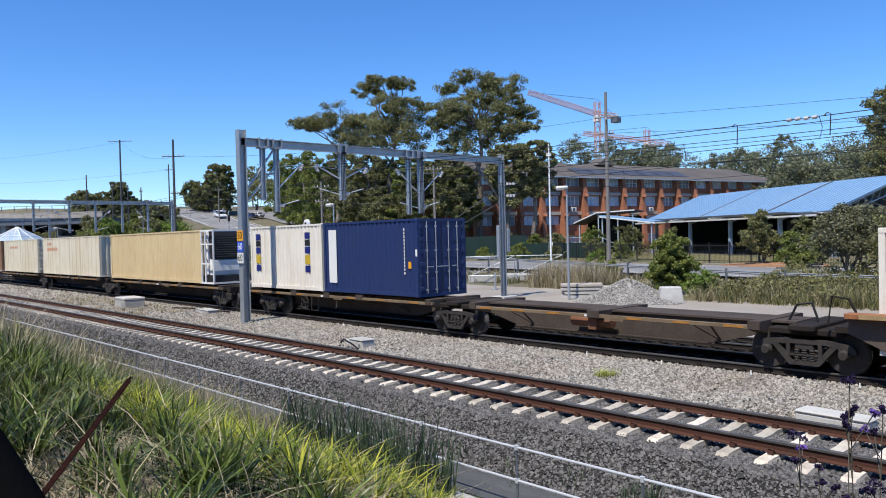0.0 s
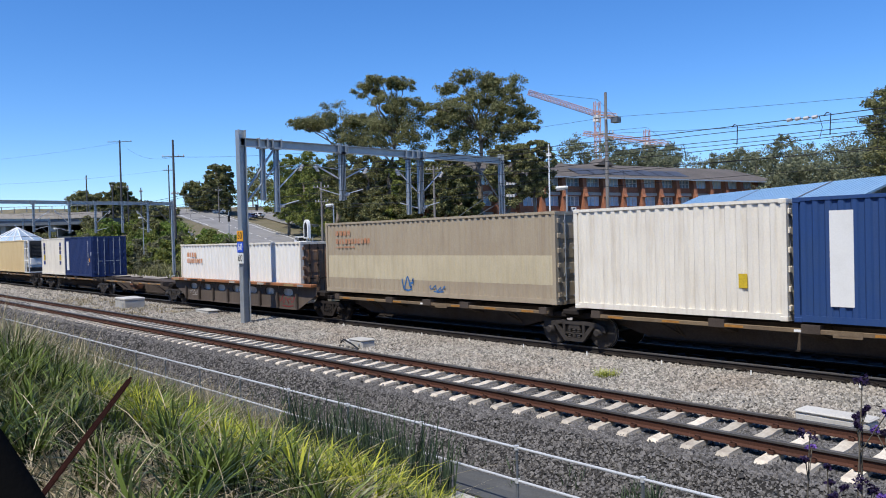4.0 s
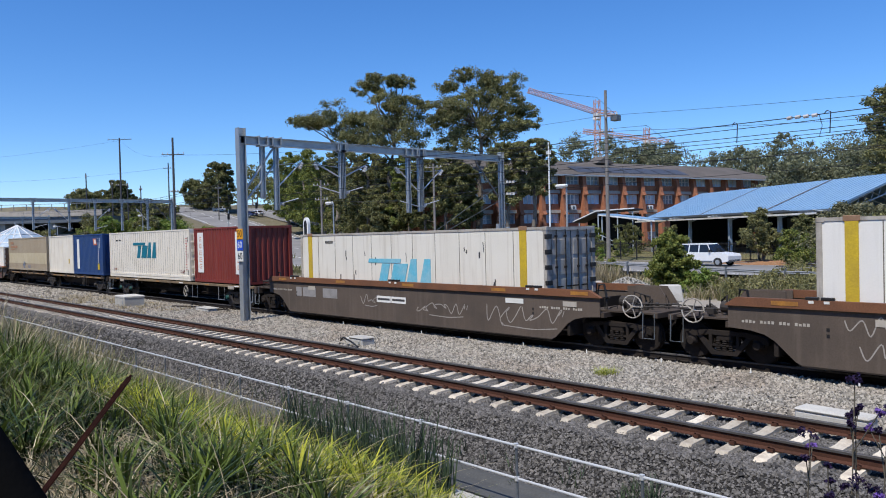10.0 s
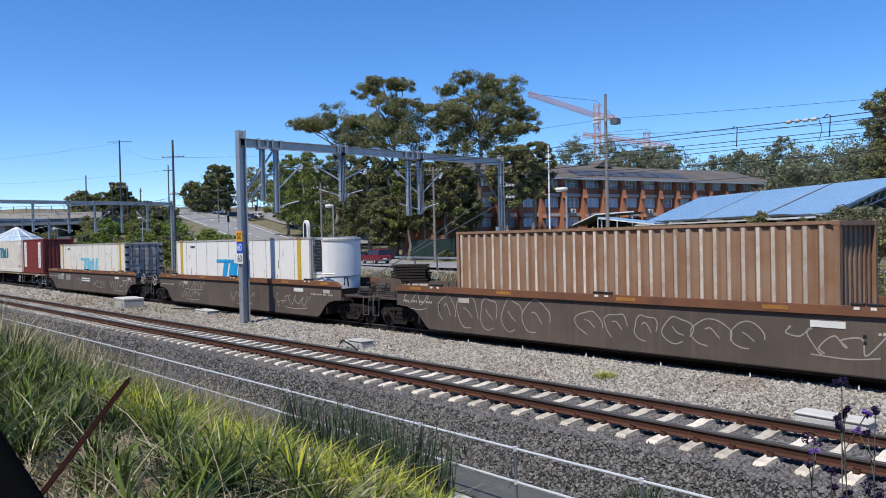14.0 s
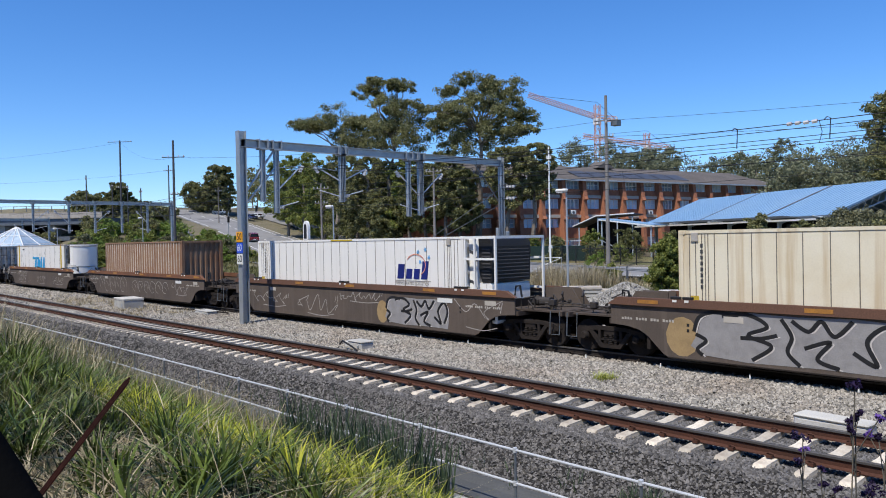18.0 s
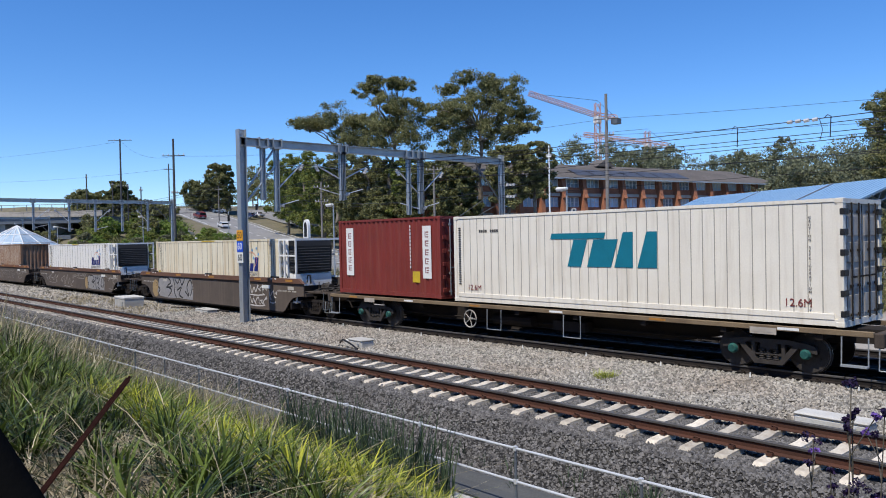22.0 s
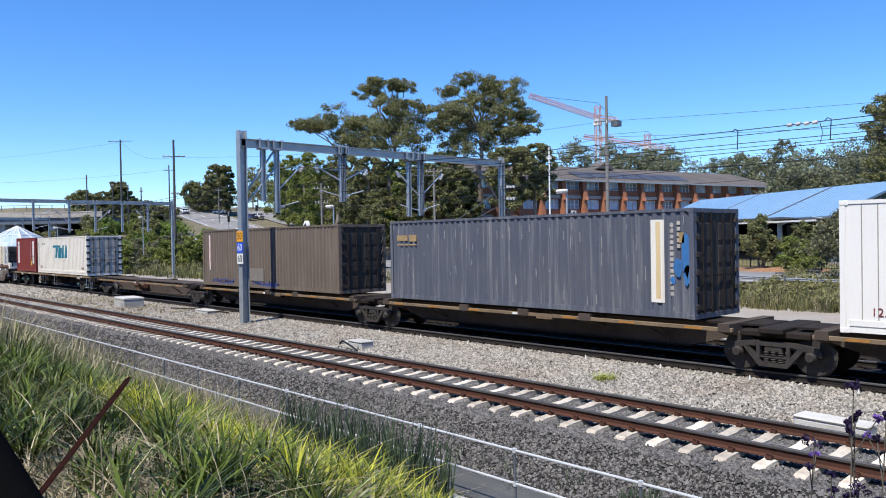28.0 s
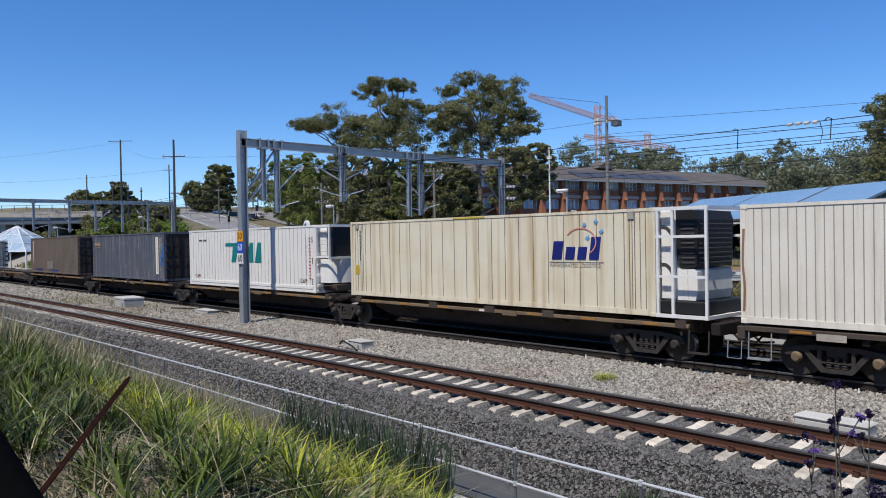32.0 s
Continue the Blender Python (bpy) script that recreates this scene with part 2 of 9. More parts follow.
MAT = dict(
    ballast_dark=surface("ballast_dark", (0.138, 0.131, 0.126), 0.9, fine=(45, 0.3), broad=(0.6, 0.15), bump=None, island=0.65),
    # Beds far darker than their stones: shade in the gaps put into colour.
    ballast_bed_shade=surface("ballast_bed_shade", (0.034, 0.032, 0.031), 0.95, fine=(30, 0.35), broad=(0.8, 0.2), bump=(38, 1.0, 0.05)),
    pale_bed_shade=surface("pale_ballast_bed_shade", (0.05, 0.044, 0.038), 0.95, fine=(30, 0.35), broad=(0.7, 0.25), tint=(0.10, 0.075, 0.055), bump=(38, 1.0, 0.05)),
    # Flat black for the bar that stands in for a near shadow.
    shadow_black=surface("shadow_bar_black", (0.006, 0.006, 0.006), 0.95, fine=(40, 0.1), spec=0.02),
    ballast_light=surface("ballast_light", (0.305, 0.285, 0.25), 0.9, fine=(45, 0.25), broad=(0.5, 0.25), tint=(0.24, 0.185, 0.14), bump=None, island=0.6),
    # Near-black ground: the train's shadow put into the ballast colour.
    train_shade=surface("train_shade_ballast", (0.032, 0.028, 0.025), 0.95, fine=(20, 0.25), broad=(0.6, 0.3), tint=(0.06, 0.052, 0.045), bump=(25, 0.8, 0.04), spec=0.1),
    yard=surface("yard_gravel", (0.37, 0.335, 0.285), 0.95, fine=(14, 0.22), broad=(0.18, 0.3), tint=(0.27, 0.22, 0.17), bump=(30, 0.5, 0.03)),
    earth=surface("earth", (0.085, 0.07, 0.045), 0.95, fine=(9, 0.25), broad=(0.4, 0.3), tint=(0.045, 0.05, 0.022), bump=(8, 0.7, 0.05)),
    verge=surface("verge_grass", (0.20, 0.17, 0.105), 0.95, fine=(6, 0.35), broad=(0.12, 0.45), tint=(0.105, 0.105, 0.05), bump=(5, 0.8, 0.08)),
    asphalt=surface("asphalt", (0.25, 0.245, 0.24), 0.9, fine=(40, 0.15), broad=(0.25, 0.2), bump=(60, 0.3, 0.01)),
    line_paint=surface("line_paint", (0.75, 0.75, 0.72), 0.7, fine=(20, 0.2)),
    concrete=surface("concrete", (0.50, 0.49, 0.46), 0.85, fine=(30, 0.12), broad=(1.5, 0.22), tint=(0.28, 0.26, 0.22), bump=(40, 0.3, 0.01), vary=0.12),
    sleeper=surface("sleeper_concrete", (0.62, 0.56, 0.46), 0.85, fine=(30, 0.15), broad=(3, 0.32), tint=(0.28, 0.20, 0.135), bump=(40, 0.3, 0.01), vary=0.25),
    drain=surface("drain_concrete", (0.085, 0.088, 0.09), 0.8, fine=(25, 0.15), broad=(0.7, 0.25), tint=(0.05, 0.052, 0.05), bump=(30, 0.3, 0.02)),
    rail_rust=surface("rail_rust", (0.090, 0.038, 0.025), 0.85, fine=(40, 0.25), broad=(2, 0.3), tint=(0.055, 0.030, 0.022), spec=0.2),
    rail_head=surface("rail_head", (0.115, 0.112, 0.112), 0.55, 0.35, fine=(40, 0.2), broad=(1, 0.3), tint=(0.05, 0.035, 0.027)),
    pipe=surface("bright_galvanised_pipe", (0.56, 0.58, 0.60), 0.5, 0.2, fine=(30, 0.1), broad=(2.2, 0.15), tint=(0.45, 0.47, 0.49)),
    galv=surface("galvanised_steel", (0.42, 0.45, 0.47), 0.5, 0.55, fine=(30, 0.1), broad=(2.2, 0.18), tint=(0.26, 0.28, 0.30), bump=(30, 0.1, 0.005)),
    galv_dark=surface("weathered_steel", (0.16, 0.18, 0.20), 0.6, 0.4, fine=(30, 0.15), broad=(2, 0.2)),
    wood_pole=surface("grey_timber", (0.24, 0.22, 0.20), 0.85, fine=(30, 0.2), broad=(1.5, 0.25), bump=(40, 0.5, 0.02)),
    pole_dark=surface("dark_timber", (0.075, 0.075, 0.08), 0.85, fine=(30, 0.2), broad=(1.5, 0.25)),
    lawn=surface("lawn", (0.17, 0.165, 0.065), 0.95, fine=(5, 0.3), broad=(0.25, 0.5), tint=(0.24, 0.19, 0.085), bump=(6, 0.8, 0.06)),
    bare_soil=surface("bare_soil", (0.36, 0.19, 0.095), 0.95, fine=(6, 0.25), broad=(0.7, 0.4), tint=(0.22, 0.13, 0.07), bump=(8, 0.6, 0.05)),
    heap_stone=surface("heap_stone", (0.34, 0.325, 0.295), 0.9, fine=(45, 0.2), broad=(0.5, 0.2), bump=None, island=0.45),
    guard_steel=surface("guard_rail_steel", (0.30, 0.32, 0.34), 0.6, 0.3, fine=(20, 0.15), broad=(1.5, 0.3)),
    wire=surface("wire", (0.03, 0.03, 0.035), 0.5, 0.5),
    insulator=surface("insulator", (0.62, 0.60, 0.58), 0.25, fine=(20, 0.05)),
    black=surface("black_paint", (0.016, 0.016, 0.017), 0.55, fine=(40, 0.1)),
    grime=surface("wagon_grime", (0.026, 0.022, 0.020), 0.9, fine=(40, 0.25), broad=(2, 0.3), tint=(0.045, 0.034, 0.027), spec=0.15),
    bogie=surface("bogie_grime", (0.048, 0.041, 0.036), 0.7, fine=(40, 0.25), broad=(4, 0.4), tint=(0.024, 0.02, 0.018), spec=0.4),
    tread=surface("wheel_tread", (0.34, 0.32, 0.30), 0.4, 0.5, fine=(40, 0.1)),
    brown=surface("wagon_brown", (0.112, 0.086, 0.068), 0.8, fine=(30, 0.12), broad=(0.6, 0.35), tint=(0.070, 0.056, 0.046), streak=(0.4, 5, 0.3, (0.15, 0.12, 0.095))),
    sill_rust=surface("sill_rust", (0.205, 0.088, 0.043), 0.8, fine=(30, 0.2), broad=(1.0, 0.35), tint=(0.11, 0.052, 0.032)),
    brown_rail=surface("brown_rail", (0.15, 0.075, 0.048), 0.8, fine=(30, 0.2), broad=(1.0, 0.3), tint=(0.10, 0.055, 0.038)),
    bright_rust=surface("bright_rust", (0.33, 0.135, 0.055), 0.8, fine=(30, 0.2), broad=(2.5, 0.4), tint=(0.16, 0.07, 0.035)),
    picket_rust=surface("picket_rust", (0.026, 0.009, 0.007), 0.9, fine=(40, 0.25), broad=(6, 0.3), tint=(0.055, 0.018, 0.011), spec=0.1),
    # Brown-black doors, lowered further to put the end's shade into the colour.
    shaded_door=surface("shaded_door", (0.045, 0.037, 0.031), 0.8, fine=(25, 0.1), broad=(1.5, 0.3), tint=(0.026, 0.02, 0.017), streak=(0.4, 6, 0.4, (0.13, 0.10, 0.08))),
    sill_cream=surface("sill_cream", (0.22, 0.160, 0.095), 0.75, fine=(30, 0.2), broad=(1.2, 0.4), tint=(0.12, 0.08, 0.05)),
    skeletal=surface("skeletal_brown", (0.088, 0.070, 0.058), 0.9, fine=(30, 0.2), broad=(1.0, 0.3), tint=(0.04, 0.03, 0.025), spec=0.15),
    amber=surface("amber_marker", (0.44, 0.20, 0.04), 0.5, fine=(30, 0.2), broad=(4, 0.35), tint=(0.2, 0.1, 0.04)),
    white=surface("white_paint", (0.78, 0.78, 0.75), 0.55, fine=(40, 0.05), broad=(1.5, 0.1), tint=(0.55, 0.53, 0.48)),
    sign_white=surface("sign_white", (0.72, 0.72, 0.68), 0.5, fine=(30, 0.03), broad=(2, 0.06)),
    sign_amber=surface("sign_amber", (0.80, 0.36, 0.02), 0.5, fine=(30, 0.03), broad=(2, 0.08)),
    sign_blue=surface("sign_blue", (0.02, 0.09, 0.60), 0.5, fine=(30, 0.03), broad=(2, 0.08)),
    c_white=surface("container_white", (0.80, 0.755, 0.655), 0.5, fine=(25, 0.05), broad=(0.8, 0.12), tint=(0.54, 0.48, 0.39), streak=(0.45, 5, 0.35, (0.46, 0.39, 0.30))),
    c_cleanwhite=surface("container_clean_white", (0.80, 0.785, 0.74), 0.45, fine=(25, 0.03), broad=(0.8, 0.06), tint=(0.62, 0.62, 0.60), streak=(0.28, 5, 0.35, (0.52, 0.49, 0.43))),
    c_grubby=surface("container_grubby_white", (0.76, 0.73, 0.65), 0.5, fine=(25, 0.04), broad=(0.7, 0.12), tint=(0.56, 0.52, 0.43), streak=(0.45, 7, 0.3, (0.44, 0.39, 0.31))),
    c_cream=surface("container_cream", (0.76, 0.70, 0.54), 0.55, fine=(25, 0.05), broad=(0.7, 0.22), tint=(0.62, 0.51, 0.32), streak=(0.85, 3.2, 0.14, (0.46, 0.33, 0.17))),
    c_beige=surface("container_beige", (0.66, 0.52, 0.29), 0.6, fine=(25, 0.05), broad=(0.6, 0.18), tint=(0.52, 0.36, 0.18), streak=(0.4, 4, 0.3, (0.45, 0.30, 0.14))),
    c_tan=surface("container_faded_tan", (0.40, 0.335, 0.24), 0.6, fine=(25, 0.08), broad=(0.6, 0.22), tint=(0.31, 0.24, 0.17), streak=(0.4, 4, 0.3, (0.26, 0.20, 0.14))),
    c_band=surface("repainted_band", (0.56, 0.49, 0.34), 0.6, fine=(25, 0.08), broad=(0.6, 0.25), tint=(0.42, 0.36, 0.24), streak=(0.35, 5, 0.3, (0.34, 0.28, 0.18))),
    c_blue=surface("container_blue", (0.022, 0.062, 0.19), 0.5, fine=(25, 0.06), broad=(0.8, 0.2), tint=(0.035, 0.07, 0.15), streak=(0.15, 6, 0.4, (0.10, 0.12, 0.18))),
    c_navy=surface("container_navy", (0.016, 0.034, 0.12), 0.5, fine=(25, 0.06), broad=(0.8, 0.2), tint=(0.025, 0.04, 0.10), streak=(0.12, 6, 0.4, (0.06, 0.07, 0.12))),
    c_red=surface("container_red", (0.205, 0.032, 0.025), 0.55, fine=(25, 0.06), broad=(0.8, 0.25), tint=(0.14, 0.028, 0.02), streak=(0.45, 7, 0.35, (0.25, 0.085, 0.06))),
    c_rust=surface("container_rusted", (0.30, 0.19, 0.12), 0.8, fine=(25, 0.10), broad=(0.8, 0.40), tint=(0.22, 0.105, 0.052), streak=(0.8, 5.5, 0.12, (0.20, 0.095, 0.048))),
    pale_rib=surface("pale_rib", (0.60, 0.54, 0.46), 0.8, fine=(25, 0.1), broad=(2.0, 0.35), tint=(0.38, 0.23, 0.14), streak=(0.5, 6, 0.3, (0.34, 0.19, 0.11)), vary=0.25),
    c_greybrown=surface("container_grey_brown", (0.145, 0.112, 0.086), 0.75, fine=(25, 0.1), broad=(0.6, 0.25), tint=(0.095, 0.072, 0.056), streak=(0.6, 6, 0.25, (0.215, 0.175, 0.14))),
    c_slate=surface("container_slate", (0.085, 0.095, 0.125), 0.65, fine=(25, 0.1), broad=(0.7, 0.25), tint=(0.115, 0.12, 0.135), streak=(0.7, 7, 0.3, (0.24, 0.24, 0.25))),
    seam_pale=surface("pale_joint", (0.36, 0.34, 0.30), 0.8, fine=(25, 0.15)),
    c_seam=surface("container_seam", (0.17, 0.15, 0.125), 0.8, fine=(25, 0.15)),
    # Stained grey; on doors its darker tone also stands for end-face shade.
    doorgrey=surface("container_door_grey", (0.46, 0.43, 0.385), 0.65, fine=(25, 0.1), broad=(1.6, 0.4), tint=(0.28, 0.25, 0.21), streak=(0.6, 6, 0.5, (0.17, 0.14, 0.115))),
    teal=surface("logo_teal", (0.006, 0.17, 0.245), 0.5, fine=(25, 0.05), broad=(2, 0.1)),
    teal_green=surface("logo_teal_green", (0.006, 0.20, 0.20), 0.5, fine=(25, 0.05), broad=(2, 0.1)),
    sky_blue=surface("logo_bright_blue", (0.015, 0.33, 0.66), 0.5, fine=(25, 0.05), broad=(2, 0.15)),
    pale_blue=surface("logo_faded_blue", (0.14, 0.50, 0.66), 0.6, fine=(25, 0.12), broad=(2, 0.25), tint=(0.42, 0.58, 0.62)),
    logo_navy=surface("logo_navy", (0.012, 0.022, 0.17), 0.5, fine=(25, 0.05)),
    logo_orange=surface("logo_orange", (0.62, 0.13, 0.03), 0.55, fine=(25, 0.1), broad=(3, 0.25), tint=(0.6, 0.4, 0.3)),
    faded_red=surface("faded_red", (0.22, 0.11, 0.085), 0.75, fine=(25, 0.2), broad=(3, 0.5), tint=(0.2, 0.155, 0.125)),
    ink_blue=surface("ink_blue", (0.04, 0.065, 0.26), 0.7, fine=(30, 0.2), broad=(3, 0.4), tint=(0.12, 0.11, 0.14)),
    rubbed=surface("rubbed_paint", (0.21, 0.195, 0.175), 0.75, fine=(25, 0.2), broad=(2.5, 0.5), tint=(0.2, 0.165, 0.135), streak=(0.6, 6, 0.4, (0.17, 0.135, 0.11))),
    worn_orange=surface("worn_orange", (0.50, 0.22, 0.11), 0.6, fine=(25, 0.2), broad=(5, 0.5), tint=(0.45, 0.33, 0.23)),
    logo_coral=surface("logo_coral", (0.72, 0.26, 0.17), 0.55, fine=(25, 0.1), broad=(3, 0.3), tint=(0.75, 0.5, 0.4)),
    star_blue=surface("star_blue", (0.16, 0.40, 0.68), 0.5, fine=(25, 0.08)),
    faded_orange=surface("faded_orange", (0.62, 0.28, 0.14), 0.6, fine=(25, 0.15), broad=(3, 0.4), tint=(0.64, 0.50, 0.38)),
    arrow_red=surface("arrow_red", (0.48, 0.03, 0.035), 0.55, fine=(25, 0.05)),
    dark_red=surface("dark_red_mark", (0.20, 0.03, 0.03), 0.6),
    dark_mark=surface("dark_mark", (0.06, 0.06, 0.065), 0.6),
    yellow=surface("strap_yellow", (0.62, 0.44, 0.03), 0.55, fine=(25, 0.15), broad=(2, 0.25), tint=(0.40, 0.28, 0.05)),
    chalk=surface("chalk_scrawl", (0.40, 0.365, 0.33), 0.85, fine=(30, 0.2)),
    chalk_white=surface("white_scrawl", (0.62, 0.58, 0.54), 0.85, fine=(30, 0.2)),
    piece_grey=surface("sprayed_grey", (0.30, 0.29, 0.285), 0.7, fine=(30, 0.1), broad=(3, 0.2)),
    piece_tan=surface("sprayed_tan", (0.36, 0.25, 0.12), 0.7, fine=(30, 0.1), broad=(3, 0.2)),
    blue_scrawl=surface("blue_scrawl", (0.04, 0.17, 0.42), 0.7, fine=(30, 0.2), broad=(3, 0.3)),
    axle_green=surface("axle_cap_green", (0.018, 0.11, 0.095), 0.6, fine=(30, 0.25), broad=(6, 0.4)),
    brick=surface("orange_brick", (0.43, 0.175, 0.095), 0.9, fine=(9, 0.25), broad=(0.9, 0.3), tint=(0.25, 0.10, 0.06), bump=(14, 0.3, 0.02)),
    spandrel=surface("concrete_spandrel", (0.50, 0.46, 0.40), 0.9, fine=(6, 0.1), broad=(0.3, 0.2)),
    # Pale blue base: the reflected sky is put into the glass colour.
    glass=surface("sky_reflection_glass", (0.40, 0.52, 0.62), 0.08, fine=(2, 0.1), broad=(0.4, 0.5), tint=(0.62, 0.70, 0.76), bump=None, spec=0.9, vary=0.5),
    car_glass=surface("car_glass", (0.012, 0.014, 0.018), 0.1, fine=(5, 0.02), broad=(1, 0.03), bump=None, spec=0.6),
    solar=surface("solar_panel", (0.075, 0.08, 0.095), 0.45, fine=(3, 0.1), broad=(0.5, 0.2), bump=None, spec=0.4),
    roof_grey=surface("grey_roof_sheet", (0.135, 0.118, 0.105), 0.85, fine=(3, 0.2), broad=(0.25, 0.35), tint=(0.08, 0.07, 0.06)),
    roof_blue=surface("blue_roof_sheet", (0.19, 0.33, 0.50), 0.5, fine=(3, 0.06), broad=(0.15, 0.2), tint=(0.25, 0.37, 0.50)),
    steel_blue=surface("pale_steel", (0.40, 0.46, 0.52), 0.55, fine=(10, 0.1)),
    trim_white=surface("white_trim", (0.75, 0.76, 0.76), 0.6, fine=(10, 0.06)),
    # Near-black walls: the shade under roofs and deck put into their colour.
    shaded_inside=surface("shaded_wall", (0.02, 0.019, 0.018), 0.9, fine=(4, 0.2)),
    crane=surface("crane_orange", (0.55, 0.30, 0.22), 0.7, fine=(4, 0.1)),
    green_fence=surface("green_fence", (0.009, 0.030, 0.024), 0.75, fine=(10, 0.2)),
    house=surface("render_wall", (0.45, 0.40, 0.34), 0.85, fine=(6, 0.1)),
    tile_roof=surface("tile_roof", (0.20, 0.10, 0.07), 0.85, fine=(4, 0.2)),
    bark=surface("pale_bark", (0.25, 0.21, 0.17), 0.9, fine=(8, 0.2), broad=(1.0, 0.4), tint=(0.11, 0.09, 0.07), bump=(10, 0.6, 0.05)),
    car_white=surface("car_white", (0.75, 0.76, 0.77), 0.25, fine=(5, 0.02), broad=(1, 0.03), bump=None, spec=0.6),
    car_red=surface("car_red", (0.16, 0.012, 0.018), 0.25, fine=(5, 0.02), broad=(1, 0.03), bump=None, spec=0.6),
    car_silver=surface("car_silver", (0.40, 0.41, 0.43), 0.3, 0.5, fine=(5, 0.02), broad=(1, 0.03), bump=None),
    car_blue=surface("car_blue", (0.03, 0.05, 0.14), 0.3, fine=(5, 0.02), broad=(1, 0.03), bump=None),
    tyre=surface("tyre", (0.02, 0.02, 0.02), 0.85, fine=(30, 0.1)),
    scrub_leaf=leafy("scrub_leaf", (0.10, 0.10, 0.04), (0.36, 0.34, 0.15), 0.3),
    # Paler, greyer leaf: the haze of distance put into its colour.
    leaf_hazed=leafy("hazed_leaf", (0.085, 0.098, 0.062), (0.29, 0.30, 0.175), 0.3),
    lamp_red=surface("tail_lamp", (0.35, 0.01, 0.01), 0.3, fine=(30, 0.02)),
    grass=leafy("grass_blade", (0.005, 0.014, 0.003), (0.165, 0.22, 0.042), 0.16, 0.35),
    # Dark weeds, taken near black to paint the shade between tussocks.
    grass_dark_shade=leafy("dark_grass_shade_blade", (0.005, 0.010, 0.003), (0.030, 0.042, 0.013), 0.1, 0.6),
    grass_bright=leafy("bright_grass_blade", (0.08, 0.125, 0.008), (0.56, 0.55, 0.07), 0.28, 0.4),
    grass_dry=leafy("dry_grass", (0.15, 0.12, 0.065), (0.56, 0.48, 0.32), 0.18),
    grass_olive=leafy("olive_weed", (0.05, 0.058, 0.02), (0.26, 0.25, 0.10), 0.2),
    tuft=leafy("yellow_tuft", (0.22, 0.26, 0.03), (0.46, 0.48, 0.12), 0.2),
    reed=leafy("reed_blade", (0.018, 0.038, 0.022), (0.10, 0.14, 0.075), 0.2),
    weed=leafy("weed_stem", (0.07, 0.065, 0.05), (0.26, 0.23, 0.18)),
    flower=leafy("purple_flower", (0.12, 0.06, 0.30), (0.24, 0.14, 0.46), 0.2),
    seedhead=leafy("dark_seedhead", (0.012, 0.008, 0.028), (0.035, 0.02, 0.07), 0.1),
    leaf_gum=leafy("gum_leaf", (0.055, 0.066, 0.026), (0.34, 0.325, 0.14), 0.35, 0.42),
    leaf_bush=leafy("bush_leaf", (0.06, 0.092, 0.020), (0.31, 0.33, 0.085), 0.32),
    leaf_light=leafy("light_leaf", (0.08, 0.14, 0.025), (0.26, 0.33, 0.07), 0.25),
    leaf_dark=leafy("dark_leaf", (0.04, 0.052, 0.02), (0.25, 0.245, 0.095), 0.33),
    leaf_grey=leafy("grey_leaf", (0.07, 0.076, 0.040), (0.29, 0.28, 0.16), 0.32),
)


# ---- mesh building ----
class Geo:
    """Collects faces of one mesh: boxes, tubes and extruded outlines."""

    def __init__(self):
        self.v, self.f = [], []

    def add(self, verts, faces):
        o = len(self.v)
        self.v += [tuple(p) for p in verts]
        self.f += [tuple(o + i for i in q) for q in faces]
        return self

    def box(self, x0, x1, y0, y1, z0, z1, c=0.0):
        if c <= 0:
            return self.add([(x, y, z) for z in (z0, z1) for y in (y0, y1) for x in (x0, x1)],
                            [(0, 2, 3, 1), (4, 5, 7, 6), (0, 1, 5, 4), (2, 6, 7, 3), (0, 4, 6, 2), (1, 3, 7, 5)])
        ring = lambda z, d: [(x0 + d, y0 + c, z), (x0 + c, y0 + d, z), (x1 - c, y0 + d, z), (x1 - d, y0 + c, z),
                             (x1 - d, y1 - c, z), (x1 - c, y1 - d, z), (x0 + c, y1 - d, z), (x0 + d, y1 - c, z)]
        vs = ring(z0, c) + ring(z0 + c, 0) + ring(z1 - c, 0) + ring(z1, c)
        fs = [tuple(range(7, -1, -1)), tuple(range(24, 32))]
        for k in range(3):
            fs += [(8 * k + i, 8 * k + (i + 1) % 8, 8 * k + 8 + (i + 1) % 8, 8 * k + 8 + i) for i in range(8)]
        return self.add(vs, fs)

    def tube(self, pts, r, n=8, r1=None):
        pts = [Vector(p) for p in pts]
        rings = []
        for i, p in enumerate(pts):
            a, b = pts[max(0, i - 1)], pts[min(len(pts) - 1, i + 1)]
            d = (b - a).normalized()
            u = d.cross(Vector((0, 0, 1)) if abs(d.z) < 0.95 else Vector((1, 0, 0))).normalized()
            w = d.cross(u)
            rr = r if r1 is None else r + (r1 - r) * i / (len(pts) - 1)
            rings.append([p + (u * math.cos(2 * math.pi * k / n) + w * math.sin(2 * math.pi * k / n)) * rr for k in range(n)])
        vs = [q for g in rings for q in g]
        fs = [tuple(range(n)), tuple(range(len(vs) - 1, len(vs) - n - 1, -1))]
        for i in range(len(pts) - 1):
            fs += [(i * n + k, (i + 1) * n + k, (i + 1) * n + (k + 1) % n, i * n + (k + 1) % n) for k in range(n)]
        return self.add(vs, fs)

    def ext(self, prof, axis, a, b):
        """Extrudes a closed outline along x (outline y, z), y (outline x, z) or z (outline x, y)."""
        put = {"x": lambda p, t: (t, p[0], p[1]), "y": lambda p, t: (p[0], t, p[1]), "z": lambda p, t: (p[0], p[1], t)}[axis]
        n = len(prof)
        vs = [put(p, a) for p in prof] + [put(p, b) for p in prof]
        fs = [tuple(range(n)), tuple(range(2 * n - 1, n - 1, -1))] + [(i, i + n, (i + 1) % n + n, (i + 1) % n) for i in range(n)]
